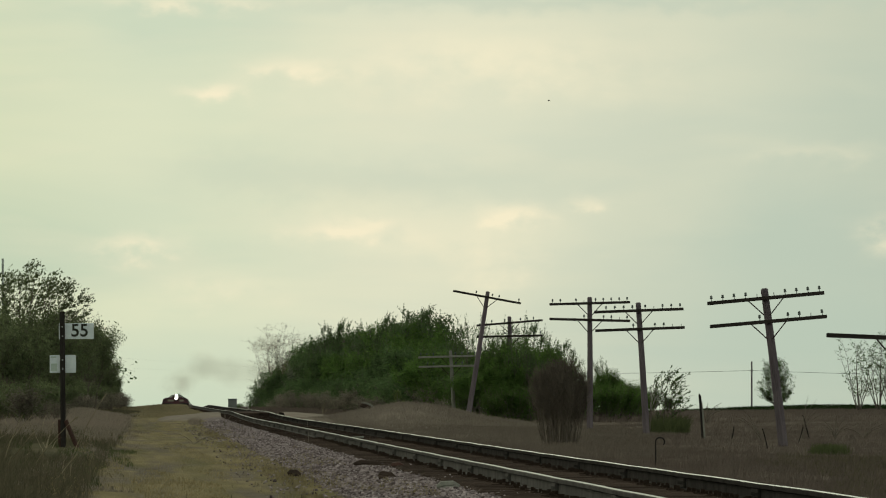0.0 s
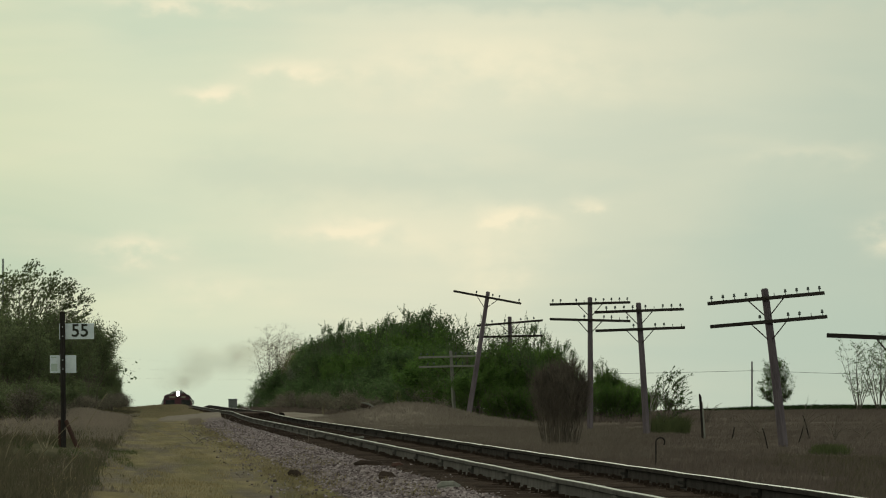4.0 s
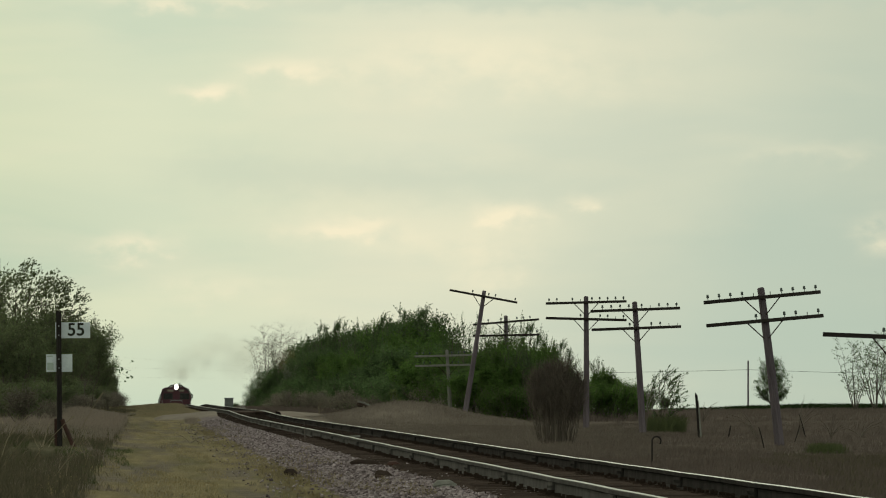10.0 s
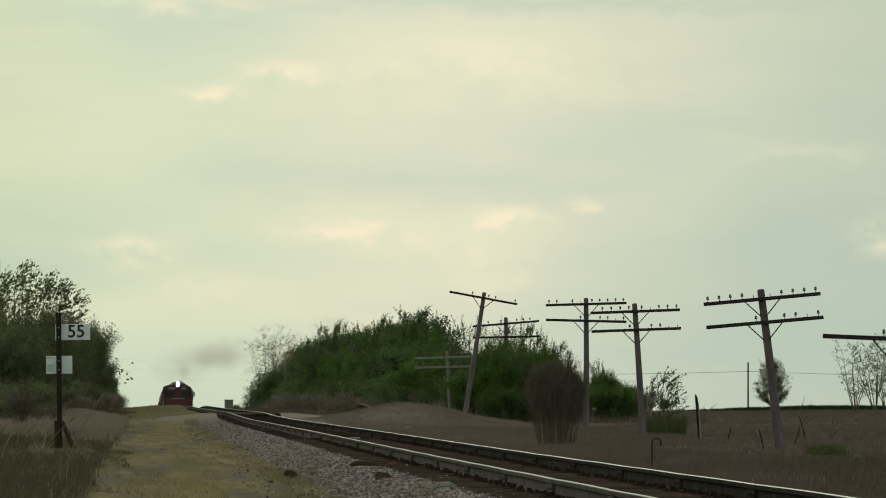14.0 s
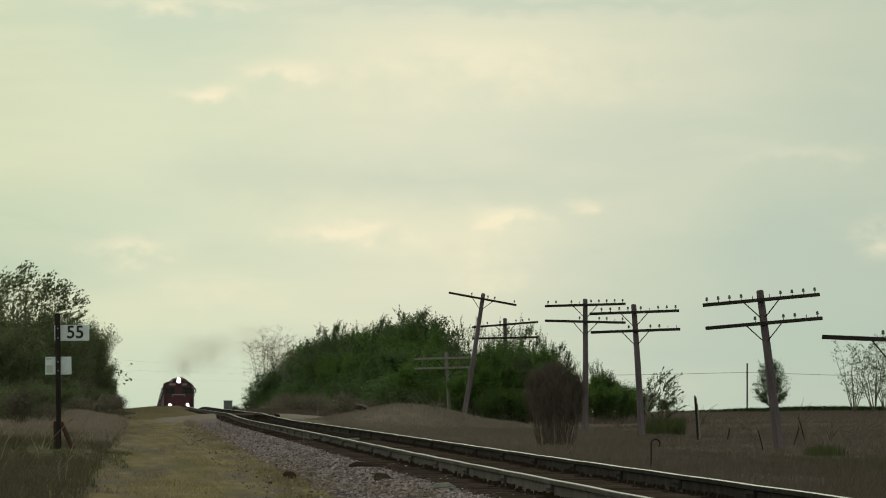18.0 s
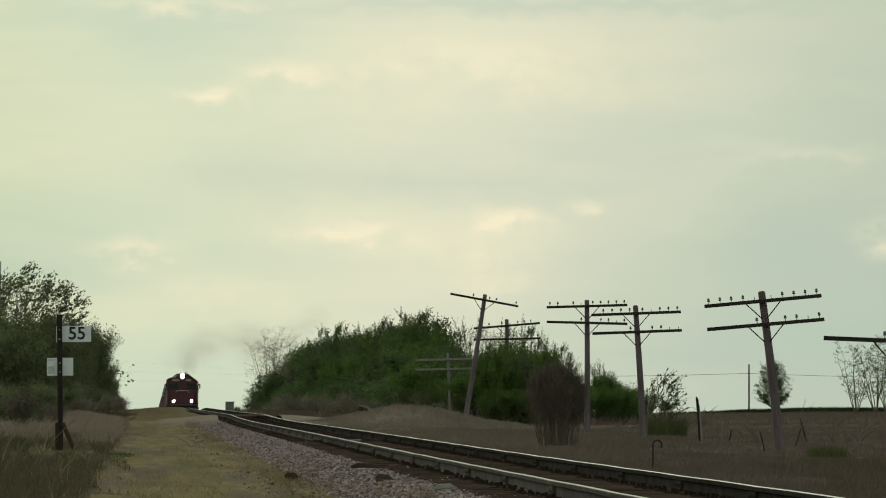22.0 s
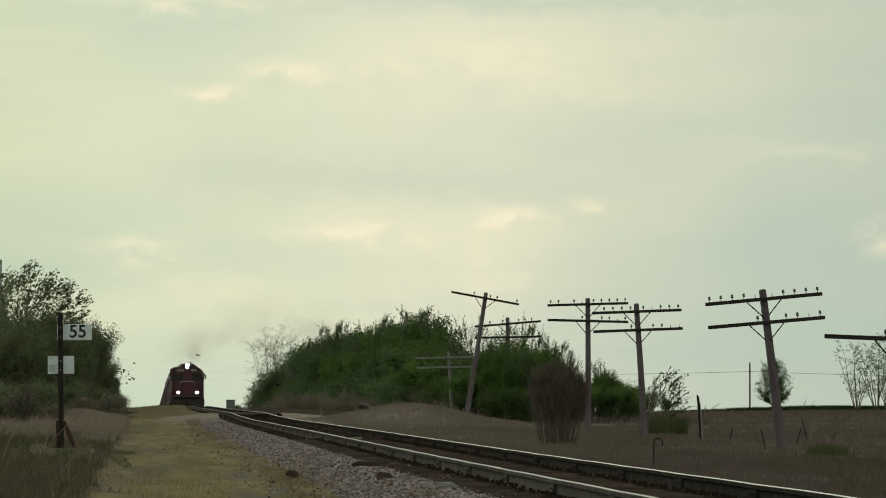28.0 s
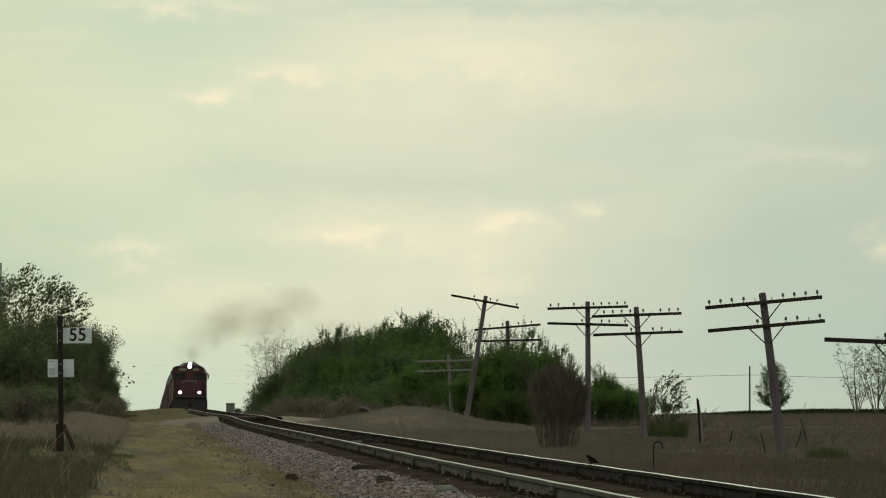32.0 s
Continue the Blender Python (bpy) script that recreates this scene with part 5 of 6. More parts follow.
far_pole = empty("power_pole", pose(117.55, 1920, gz(117.55, 1920)), "distant slim wooden power pole", "utility pole")
h_far = 1.6 + 72 * 1920 / 17501 - gz(117.55, 1920)
part("shaft", Build().tube([(0, 0, -1), (0, 0, h_far)], [0.22, 0.15], 8), M_POLE, far_pole)
part("crossarm", Build().box(-0.3, 0.3, -0.06, 0.06, h_far - 1.85, h_far - 1.72), M_ARM, far_pole)
for x1, z1 in ((-60, -0.6), (70, -1.4)):
    cable = empty("power_line", pose(117.55, 1920, gz(117.55, 1920)), "thin distant power line", "cable", "power lines")
    pts = [(x1 * k / 10, 0, h_far - 1.75 + z1 * k / 10 - 1.2 * (k / 10) * (1 - k / 10)) for k in range(11)]
    part("strand", Build().tube(pts, 0.035, 4), M_WIRE, cable)
for x in (-10.5, 21.0):
    mast = empty("power_pole", pose(x, 1300, gz(x, 1300)), "distant wooden power pole hidden among trees", "utility pole", "line poles beyond the crest")
    top = (8.1 if x < 0 else 5.9) - gz(x, 1300)
    part("shaft", Build().tube([(0, 0, -1), (0, 0, top)], [0.16, 0.11], 8), M_POLE, mast)
for za, zb in ((8.0, 5.8), (6.4, 5.4), (5.0, 4.6)):
    cable = empty("power_line", pose(-10.5, 1300, gz(-10.5, 1300)), "thin distant power line crossing the track", "cable", "power lines")
    g0 = gz(-10.5, 1300)
    part("strand", Build().tube([(31.5 * k / 10, 0, za + (zb - za) * k / 10 - 0.5 * (k / 10) * (1 - k / 10) - g0) for k in range(11)], 0.003, 4), M_WIRE, cable)
lean_tree = empty("sapling", pose(-2.40, 450, gz(-2.55, 450)), "slender sapling arching out of the western row", "sapling")
lz = gz(-2.55, 450)
part("stem", Build().tube([(0, 0, -0.1), (0.15, 0, 1.2), (0.5, 0, 1.9), (1.2, 0, 3.15 - lz), (1.85, 0, 3.0 - lz)], [0.02, 0.017, 0.013, 0.008, 0.004], 5), M_BARK, lean_tree)
lr = random.Random(31)
for k in range(16):
    lx, lzz = lr.uniform(1.15, 1.95), 2.95 - lz + lr.gauss(-0.05, 0.4)
    la = lr.uniform(0, 3.1)
    dx, dz = math.cos(la) * 0.07, math.sin(la) * 0.07
    part("leaf", Build().add([(lx - dx, 0, lzz - dz), (lx - dz * 0.6, -0.012, lzz + dx * 0.6), (lx + dx, 0, lzz + dz), (lx + dz * 0.6, 0.012, lzz - dx * 0.6)], [(0, 1, 2, 3)]), M_LEAF_DARK, lean_tree)
    part("twig", Build().tube([(lx, 0, lzz), (lx - 0.25, 0, 0.5 * lzz + 0.5 * (3.1 - lz))], 0.0025, 3), M_BARK, lean_tree)
cab = empty("relay_cabinet", pose(7.55, 872, gz(7.55, 872)), "small blue-grey lineside relay cabinet", "cabinet")
part("case", Build().box(-0.38, 0.38, -0.30, 0.30, 0.06, 1.28, bevel=0.02), M_CABINET, cab)
part("lid", Build().box(-0.42, 0.42, -0.34, 0.34, 1.28, 1.35, bevel=0.015), M_CABINET, cab)
part("base", Build().box(-0.28, 0.28, -0.24, 0.24, -0.3, 0.06), M_LOCO_GREY, cab)
tree("thicket", 1, 8.25, 876, 1.0, "low bush beside the relay cabinet", turn=10, name="shrub")
west_pole = empty("steel_mast", pose(-6.55, 450, gz(-6.55, 450)), "pale slim steel mast among the trees", "mast")
part("shaft", Build().tube([(0, 0, -0.3), (0, 0, 7.0)], [0.06, 0.05], 8), M_METAL, west_pole)
LOG_X, LOG_Y = 9.36, 418
log = empty("broken_tie", pose(LOG_X, LOG_Y, gz(LOG_X, LOG_Y) + 0.1, 0, 12, 20), "old broken tie lying on the bank", "timber")
part("timber", Build().box(-0.34, 0.10, -0.1, 0.1, -0.09, 0.07, bevel=0.03), M_TIE, log)
part("split_end", Build().tube([(-0.38, -0.05, 0.10), (-0.10, -0.06, 0.11), (0.15, -0.06, 0.04), (0.44, -0.05, -0.06)], [0.02, 0.05, 0.05, 0.025], 6), M_PALE_WOOD, log, "bleached split board")


# ---- the train ----
def rounded(w, z0, z1, shoulder, drop):
    """Half-round body outline as (x, z)."""
    return [(-w, z0), (w, z0), (w, z1 - drop), (w - shoulder * 0.35, z1 - drop * 0.55), (shoulder, z1), (-shoulder, z1), (-w + shoulder * 0.35, z1 - drop * 0.55), (-w, z1 - drop)]


ROLLING = []


def make_locomotive(lit):
    """Heading towards -y, its front coupler at y = 0; origin on the rail top."""
    top = empty("locomotive", pose(0, 1200, 0), "maroon diesel locomotive with lit headlight heading a freight train" if lit else "maroon diesel locomotive coupled behind the leading one", "locomotive", "locomotives")
    part("frame", Build().box(-1.5, 1.5, 0.9, 20.6, 1.25, 1.6, bevel=0.03), M_LOCO_DARK, top)
    part("pilot", Build().extrude_y([(-1.45, 0.2), (1.45, 0.2), (1.5, 1.3), (-1.5, 1.3)], 0.75, 0.95), M_LOCO_DARK, top, "dark pilot plate")
    part("snow_plow", Build().add([(-1.45, 0.72, 0.15), (1.45, 0.72, 0.15), (0, 0.35, 0.15), (-1.45, 0.72, 0.85), (1.45, 0.72, 0.85), (0, 0.5, 0.85)], [(0, 2, 5, 3), (2, 1, 4, 5), (0, 3, 4, 1), (3, 5, 4), (0, 1, 2)]), M_LOCO_DARK, top)
    part("coupler", Build().box(-0.16, 0.16, 0.1, 0.8, 0.72, 1.02, bevel=0.04), M_RUST, top)
    nose = part("nose", Build().extrude_y([(-1.05, 1.6), (1.05, 1.6), (1.05, 2.75), (0.85, 3.0), (-0.85, 3.0), (-1.05, 2.75)], 1.75, 3.3), M_LOCO, top)
    part("nose_door", Build().box(-0.36, 0.36, 1.71, 1.76, 1.65, 2.85, bevel=0.02), M_LOCO, nose)
    part("nose_rail", Build().tube([(-0.6, 1.70, 2.72), (-0.6, 1.66, 2.92), (0.6, 1.66, 2.92), (0.6, 1.70, 2.72)], 0.03, 6), M_METAL, nose, "pale grab rail across the nose")
    part("anti_climber", Build().box(-1.3, 1.3, 0.62, 0.95, 1.42, 1.58, bevel=0.03), M_LOCO_DARK, top)
    cabin = part("cab", Build().extrude_y([(-1.52, 1.6), (1.52, 1.6), (1.52, 3.45), (1.36, 3.75), (0.52, 4.42), (-0.52, 4.42), (-1.36, 3.75), (-1.52, 3.45)], 3.3, 5.7), M_LOCO, top)
    part("cab_roof", Build().extrude_y([(-1.60, 3.46), (-1.39, 3.80), (-0.53, 4.47), (0.53, 4.47), (1.39, 3.80), (1.60, 3.46), (1.63, 3.52), (1.44, 3.88), (0.55, 4.57), (-0.55, 4.57), (-1.44, 3.88), (-1.63, 3.52)], 3.12, 5.75), M_LOCO_GREY, cabin)
    for s in (-1, 1):
        part("windshield", Build().box(min(s * 0.42, s * 1.30), max(s * 0.42, s * 1.30), 3.26, 3.31, 3.1, 3.62, bevel=0.02), M_WINDOW, cabin, "dark glass")
        part("side_window", Build().box(min(s * 1.51, s * 1.54), max(s * 1.51, s * 1.54), 3.8, 5.2, 3.0, 3.7), M_WINDOW, cabin)
        part("number_board", Build().box(min(s * 0.30, s * 0.95), max(s * 0.28, s * 0.82), 3.2, 3.29, 3.86, 4.06), M_CREAM, cabin, "grimy number board")
        mir = part("mirror", Build().box(min(s * 1.58, s * 1.74), max(s * 1.58, s * 1.74), 3.5, 3.55, 3.15, 3.6, bevel=0.01), M_METAL, cabin)
        part("windshield_frame", Build().box(min(s * 0.36, s * 1.36), max(s * 0.36, s * 1.36), 3.272, 3.302, 3.04, 3.68, bevel=0.015), M_LOCO_GREY, cabin)
        part("wiper", Build().tube([(s * 0.75, 3.25, 3.66), (s * 0.95, 3.24, 3.25)], 0.012, 4), M_LOCO_DARK, cabin)
        part("grab_iron", Build().tube([(s * 1.46, 3.28, 1.75), (s * 1.46, 3.22, 1.8), (s * 1.46, 3.22, 2.9), (s * 1.46, 3.28, 2.95)], 0.018, 4), M_METAL, cabin)
        part("handrail", Build().tube([(s * 1.42, 0.95, 1.6), (s * 1.42, 0.95, 2.55), (s * 1.42, 1.6, 2.65), (s * 1.48, 3.3, 2.65)], 0.02, 5), M_LOCO_GREY, top)
        part("steps", Build().box(s * 1.45 - 0.1, s * 1.45 + 0.1, 0.95, 1.5, 0.35, 0.4).box(s * 1.45 - 0.1, s * 1.45 + 0.1, 0.95, 1.5, 0.8, 0.85).box(s * 1.45 - 0.1, s * 1.45 + 0.1, 0.95, 1.0, 0.3, 1.3), M_LOCO_DARK, top)
        hs = part("ditch_light", Build().tube([(s * 0.86, 0.72, 1.90), (s * 0.86, 0.98, 1.90)], 0.15, 12), M_LOCO_DARK, top)
        part("lens", Build().tube([(s * 0.86, 0.70, 1.90), (s * 0.86, 0.73, 1.90)], 0.125, 12), M_DITCH if lit else M_WINDOW, hs)
        part("lamp_bracket", Build().box(s * 0.86 - 0.04, s * 0.86 + 0.04, 0.85, 0.93, 1.55, 1.9), M_LOCO_DARK, hs)
        part("walkway", Build().box(min(s * 1.0, s * 1.52), max(s * 1.0, s * 1.52), 5.7, 20.2, 1.6, 1.64), M_LOCO_DARK, top)
    lamp = part("headlight", Build().box(-0.22, 0.22, 3.02, 3.3, 4.0, 4.66, bevel=0.03), M_LOCO_GREY, cabin)
    for s in (-1, 1):
        part("lens", Build().tube([(0, 2.985, 4.35 + s * 0.10), (0, 3.03, 4.35 + s * 0.10)], 0.15, 14), M_HEADLIGHT if lit else M_WINDOW, lamp)
    part("hood", Build().extrude_y(rounded(1.0, 1.6, 4.30, 0.6, 0.3), 5.7, 18.6), M_LOCO, top)
    part("radiator_section", Build().extrude_y([(-1.0, 1.6), (1.0, 1.6), (1.0, 3.3), (1.45, 3.7), (1.45, 4.3), (1.1, 4.5), (-1.1, 4.5), (-1.45, 4.3), (-1.45, 3.7), (-1.0, 3.3)], 18.6, 20.4), M_LOCO, top)
    part("exhaust_stack", Build().box(-0.3, 0.3, 10.2, 10.9, 4.3, 4.62, bevel=0.03), M_LOCO_DARK, top)
    for k in range(2):
        part("fan", Build().lathe([(0.6, 0), (0.6, 0.12), (0.45, 0.14)], 14, (0, 14.0 + k * 2, 4.33)), M_LOCO_DARK, top)
    part("horn", Build().tube([(0.35, 4.2, 4.5), (0.35, 4.2, 4.66)], 0.03, 5).tube([(0.35, 3.8, 4.68), (0.35, 4.4, 4.68)], [0.09, 0.03], 7), M_METAL, cabin)
    part("fuel_tank", Build().box(-1.35, 1.35, 8.2, 13.4, 0.35, 1.25, bevel=0.2), M_LOCO_DARK, top)
    for yt in (4.6, 17.0):
        truck = part("truck", Build().box(-1.25, -1.0, yt - 2.0, yt + 2.0, 0.45, 0.95, bevel=0.05).box(1.0, 1.25, yt - 2.0, yt + 2.0, 0.45, 0.95, bevel=0.05).box(-1.0, 1.0, yt - 0.3, yt + 0.3, 0.5, 1.25), M_LOCO_DARK, top)
        for dy in (-1.7, 0, 1.7):
            wheel = part("wheelset", Build().tube([(-0.82, 0, 0), (-0.69, 0, 0)], 0.51, 16).tube([(0.69, 0, 0), (0.82, 0, 0)], 0.51, 16).tube([(-0.8, 0, 0), (0.8, 0, 0)], 0.09, 8), M_RUST, truck)
            wheel.matrix_basis = pose(0, yt + dy, 0.51)
            if lit:
                ROLLING.append((wheel, yt + dy))
    return top


def make_car():
    top = empty("freight_car", pose(0, 1300, 0), "dark boxcar of the freight train", "freight car", "freight cars")
    part("body", Build().extrude_y([(-1.48, 1.1), (1.48, 1.1), (1.48, 4.15), (1.3, 4.4), (0, 4.6), (-1.3, 4.4), (-1.48, 4.15)], 0.8, 15.2), M_CAR, top)
    for s in (-1, 1):
        part("door", Build().box(min(s * 1.48, s * 1.54), max(s * 1.48, s * 1.54), 6.3, 9.7, 1.2, 4.1, bevel=0.01), M_CAR, top)
        for k in range(9):
            yb = 1.2 + k * 1.7
            if not 6 < yb < 10:
                part("rib", Build().box(min(s * 1.48, s * 1.53), max(s * 1.48, s * 1.53), yb, yb + 0.1, 1.15, 4.1), M_CAR, top)
        part("ladder", Build().tube([(s * 1.3, 0.75, 1.2), (s * 1.3, 0.75, 4.3)], 0.02, 4).tube([(s * 0.9, 0.75, 1.2), (s * 0.9, 0.75, 4.3)], 0.02, 4), M_LOCO_DARK, top)
    part("roof_walk", Build().box(-0.3, 0.3, 0.7, 15.3, 4.62, 4.68), M_LOCO_GREY, top)
    part("coupler", Build().box(-0.13, 0.13, 0.0, 16.0, 0.75, 1.0), M_RUST, top)
    for yt in (3.0, 13.0):
        truck = part("truck", Build().box(-1.2, -0.95, yt - 1.3, yt + 1.3, 0.4, 0.75).box(0.95, 1.2, yt - 1.3, yt + 1.3, 0.4, 0.75).box(-1.0, 1.0, yt - 0.2, yt + 0.2, 0.4, 1.1), M_LOCO_DARK, top)
        for dy in (-0.85, 0.85):
            part("wheelset", Build().tube([(-0.82, yt + dy, 0.42), (-0.69, yt + dy, 0.42)], 0.42, 14).tube([(0.69, yt + dy, 0.42), (0.82, yt + dy, 0.42)], 0.42, 14).tube([(-0.8, yt + dy, 0.42), (0.8, yt + dy, 0.42)], 0.08, 6), M_RUST, truck)
    return top


lead = make_locomotive(True)
second = make_locomotive(False)
third = copy_thing(second, pose(0, 1250, 0))
car = make_car()
cars = [car] + [copy_thing(car, pose(0, 1300 + 16 * k, 0)) for k in range(1, 14)]
CONSIST = [(lead, 0.0, 20.0), (second, 21.4, 20.0), (third, 42.8, 20.0)] + [(c, 64.2 + 16.0 * k, 16.0) for k, c in enumerate(cars)]


def front_y(t):
    """Where the leading headlight is at t seconds."""
    return 1100.0 - 7.0 * t


def on_track(y, length):
    """A vehicle's pose with its front at y, resting on the rails over its length."""
    a, b = y + 0.15 * length, y + 0.85 * length
    xa, xb, za, zb = float(track_x(a)), float(track_x(b)), float(rail_z(a)), float(rail_z(b))
    rise, turn = math.degrees(math.atan2(zb - za, b - a)), -math.degrees(math.atan2(xb - xa, b - a))
    k = 0.15 * length / (b - a)
    return pose(xa - (xb - xa) * k, y, za - (zb - za) * k, rise, 0, turn)


# ---- exhaust smoke in drifting wisps ----
def smoke_material(name, density):
    m = bpy.data.materials.new(name)
    m.use_nodes = True
    t = m.node_tree
    t.nodes.clear()
    tc = t.nodes.new("ShaderNodeTexCoord")
    s = t.nodes.new("ShaderNodeSeparateXYZ")
    wire(t, tc, "Object", s, 0)
    r2 = maths(t, "ADD", maths(t, "MULTIPLY", s.outputs[0], s.outputs[0]), maths(t, "MULTIPLY", s.outputs[2], s.outputs[2]))
    soft = maths(t, "POWER", maths(t, "SUBTRACT", 1.0, r2, True), 1.6)
    n = node(t, "ShaderNodeTexNoise", Scale=1.8, Detail=4.0)
    wire(t, tc, "Object", n, 0)
    geo = t.nodes.new("ShaderNodeNewGeometry")
    up = t.nodes.new("ShaderNodeSeparateXYZ")
    wire(t, geo, "True Normal", up, 0)
    spread = maths(t, "POWER", maths(t, "SUBTRACT", 1.0, maths(t, "ABSOLUTE", up.outputs[2]), True), 1.5)
    dens = maths(t, "MULTIPLY", maths(t, "MULTIPLY", maths(t, "MULTIPLY", soft, n.outputs[0]), density), spread, True)
    d = node(t, "ShaderNodeBsdfDiffuse", Color=(0.33, 0.20, 0.12, 1))
    e = node(t, "ShaderNodeBsdfTranslucent", Color=(0.42, 0.275, 0.165, 1))
    dm = node(t, "ShaderNodeMixShader", Fac=0.5)
    wire(t, d, 0, dm, 1)
    wire(t, e, 0, dm, 2)
    tr = t.nodes.new("ShaderNodeBsdfTransparent")
    mx = t.nodes.new("ShaderNodeMixShader")
    t.links.new(dens, mx.inputs[0])
    wire(t, tr, 0, mx, 1)
    wire(t, dm, 0, mx, 2)
    wire(t, mx, 0, t.nodes.new("ShaderNodeOutputMaterial"), 0)
    return m


M_SMOKE = smoke_material("exhaust_smoke", 0.25)
M_SMOKE_BURST = smoke_material("dense_exhaust_smoke", 0.36)
M_SMOKE_THIN = smoke_material("thin_exhaust_smoke", 0.16)


def wisp_mesh(seed, mat):
    """A shallow lumpy dome of unit radius, domed towards -y."""
    r = random.Random(seed)
    vs, fs = [(0, -0.025, 0)], []
    for k in range(1, 5):
        for a in range(14):
            w = 2 * math.pi * a / 14
            q = k / 4
            vs.append((math.cos(w) * q, -0.025 * (1 - q * q) + r.uniform(-0.005, 0.005), math.sin(w) * q))
    for a in range(14):
        fs.append((0, 1 + (a + 1) % 14, 1 + a))
        for k in range(3):
            o = 1 + k * 14
            fs.append((o + a, o + (a + 1) % 14, o + 14 + (a + 1) % 14, o + 14 + a))
    return Build().add(vs, fs).mesh("smoke_wisp", mat, True)


WISPS = [wisp_mesh(s, M_SMOKE) for s in range(4)]
THIN = [wisp_mesh(s, M_SMOKE_THIN) for s in range(4)]
BURST = [wisp_mesh(s, M_SMOKE_BURST) for s in range(4)]
PUFFS = []
pr = random.Random(17)
born = -4.0
while born < 31.9:
    strong = 1.0
    thick = born < 4 or 9.5 < born < 17.2 or 29.3 < born < 31.4
    if 29.9 < born < 31.0:
        strong = 1.35
    ob = tagged(new("smoke_puff", (BURST if 29.9 < born < 31.0 else WISPS if thick else THIN)[len(PUFFS) % 4]), "thin brown-grey wisp of diesel exhaust drifting off", "smoke", "exhaust smoke")
    size = pr.uniform(1.5, 2.5)
    ob.scale = (size * pr.uniform(1.2, 1.7), size, size)
    PUFFS.append((ob, born, pr.uniform(0.65, 1.2), pr.uniform(-1.5, 0.5), False))
    if len(PUFFS) % 3 == 0:
        born += 0.25 / strong
        continue
    small = tagged(new("smoke_puff", BURST[(len(PUFFS) + 1) % 4]), "small fresh wisp of brown exhaust over the stack", "smoke", "exhaust smoke")
    size = pr.uniform(0.7, 1.15)
    small.scale = (size, size, size * 1.25)
    PUFFS.append((small, born + 0.12, pr.uniform(0.9, 1.1), pr.uniform(-0.2, 0.2), True))
    born += 0.25 / strong


# ---- birds ----
def make_bird(span, label):
    ob = empty("bird", pose(0, 0, 0), label, "bird")
    b = Build().tube([(0, -0.11, 0.0), (0, -0.08, 0.012), (0, 0, 0), (0, 0.08, -0.01), (0, 0.13, -0.012)], [0.008, 0.03, 0.045, 0.03, 0.01], 8)
    part("body", b, M_BIRD, ob, smooth=True)
    part("head", Build().lathe([(0.005, -0.03), (0.022, -0.022), (0.03, 0), (0.022, 0.022), (0.005, 0.03)], 8, (0, -0.12, 0.025)), M_BIRD, ob, smooth=True)
    part("beak", Build().tube([(0, -0.145, 0.025), (0, -0.175, 0.02)], [0.009, 0.002], 5), M_ARM, ob)
    part("tail", Build().add([(-0.02, 0.12, -0.01), (0.02, 0.12, -0.01), (0.035, 0.22, -0.016), (-0.035, 0.22, -0.016), (0, 0.12, 0.0), (0, 0.22, -0.008)], [(0, 3, 5, 4), (4, 5, 2, 1), (0, 1, 2, 3)]), M_BIRD, ob)
    part("breast", Build().lathe([(0.006, -0.04), (0.03, -0.03), (0.034, 0), (0.02, 0.03)], 8, (0, -0.05, -0.012)), M_BREAST, ob, smooth=True)
    wings = []
    for s in (-1, 1):
        w = part("wing", Build().add([(0, -0.05, 0.0), (s * span * 0.5, -0.05, 0.0), (s * span, 0.02, 0.0), (s * span * 0.5, 0.06, -0.003), (0, 0.05, -0.003), (s * span * 0.3, 0, 0.012)], [(0, 1, 5), (1, 2, 5), (2, 3, 5), (3, 4, 5), (4, 0, 5), (0, 4, 3, 2, 1)]), M_BIRD, ob)
        w.matrix_basis = pose(s * 0.03, 0, 0.015)
        wings.append((w, s))
    return ob, wings


rail_bird, rail_wings = make_bird(0.16, "dark robin-like bird that lands on the far rail")
for s in (-1, 1):
    part("leg", Build().tube([(s * 0.018, 0.0, -0.03), (s * 0.02, -0.01, -0.1)], 0.004, 4), M_BIRD, rail_bird)
rail_bird.scale = (0.6, 0.6, 0.6)
grove_birds = [make_bird(0.22, "small dark bird flying from the grove over the track")[0] for _ in range(2)]


def make_insect():
    ob = empty("insect", pose(0, 0, 0), "tiny dark insect crossing the air", "insect", "flying insects")
    part("body", Build().tube([(0, -0.007, 0), (0, -0.003, 0), (0, 0.004, 0), (0, 0.008, 0)], [0.001, 0.0028, 0.0026, 0.0008], 6), M_BIRD, ob)
    for k in (-1, 1):
        part("wing", Build().add([(0, -0.003, 0.002), (k * 0.009, -0.001, 0.006), (k * 0.010, 0.003, 0.006), (0, 0.002, 0.002), (k * 0.005, 0, 0.0045)], [(0, 1, 4), (1, 2, 4), (2, 3, 4), (3, 0, 4), (0, 3, 2, 1)]), M_BIRD, ob)
    return ob


insects = [make_insect(), make_insect()]


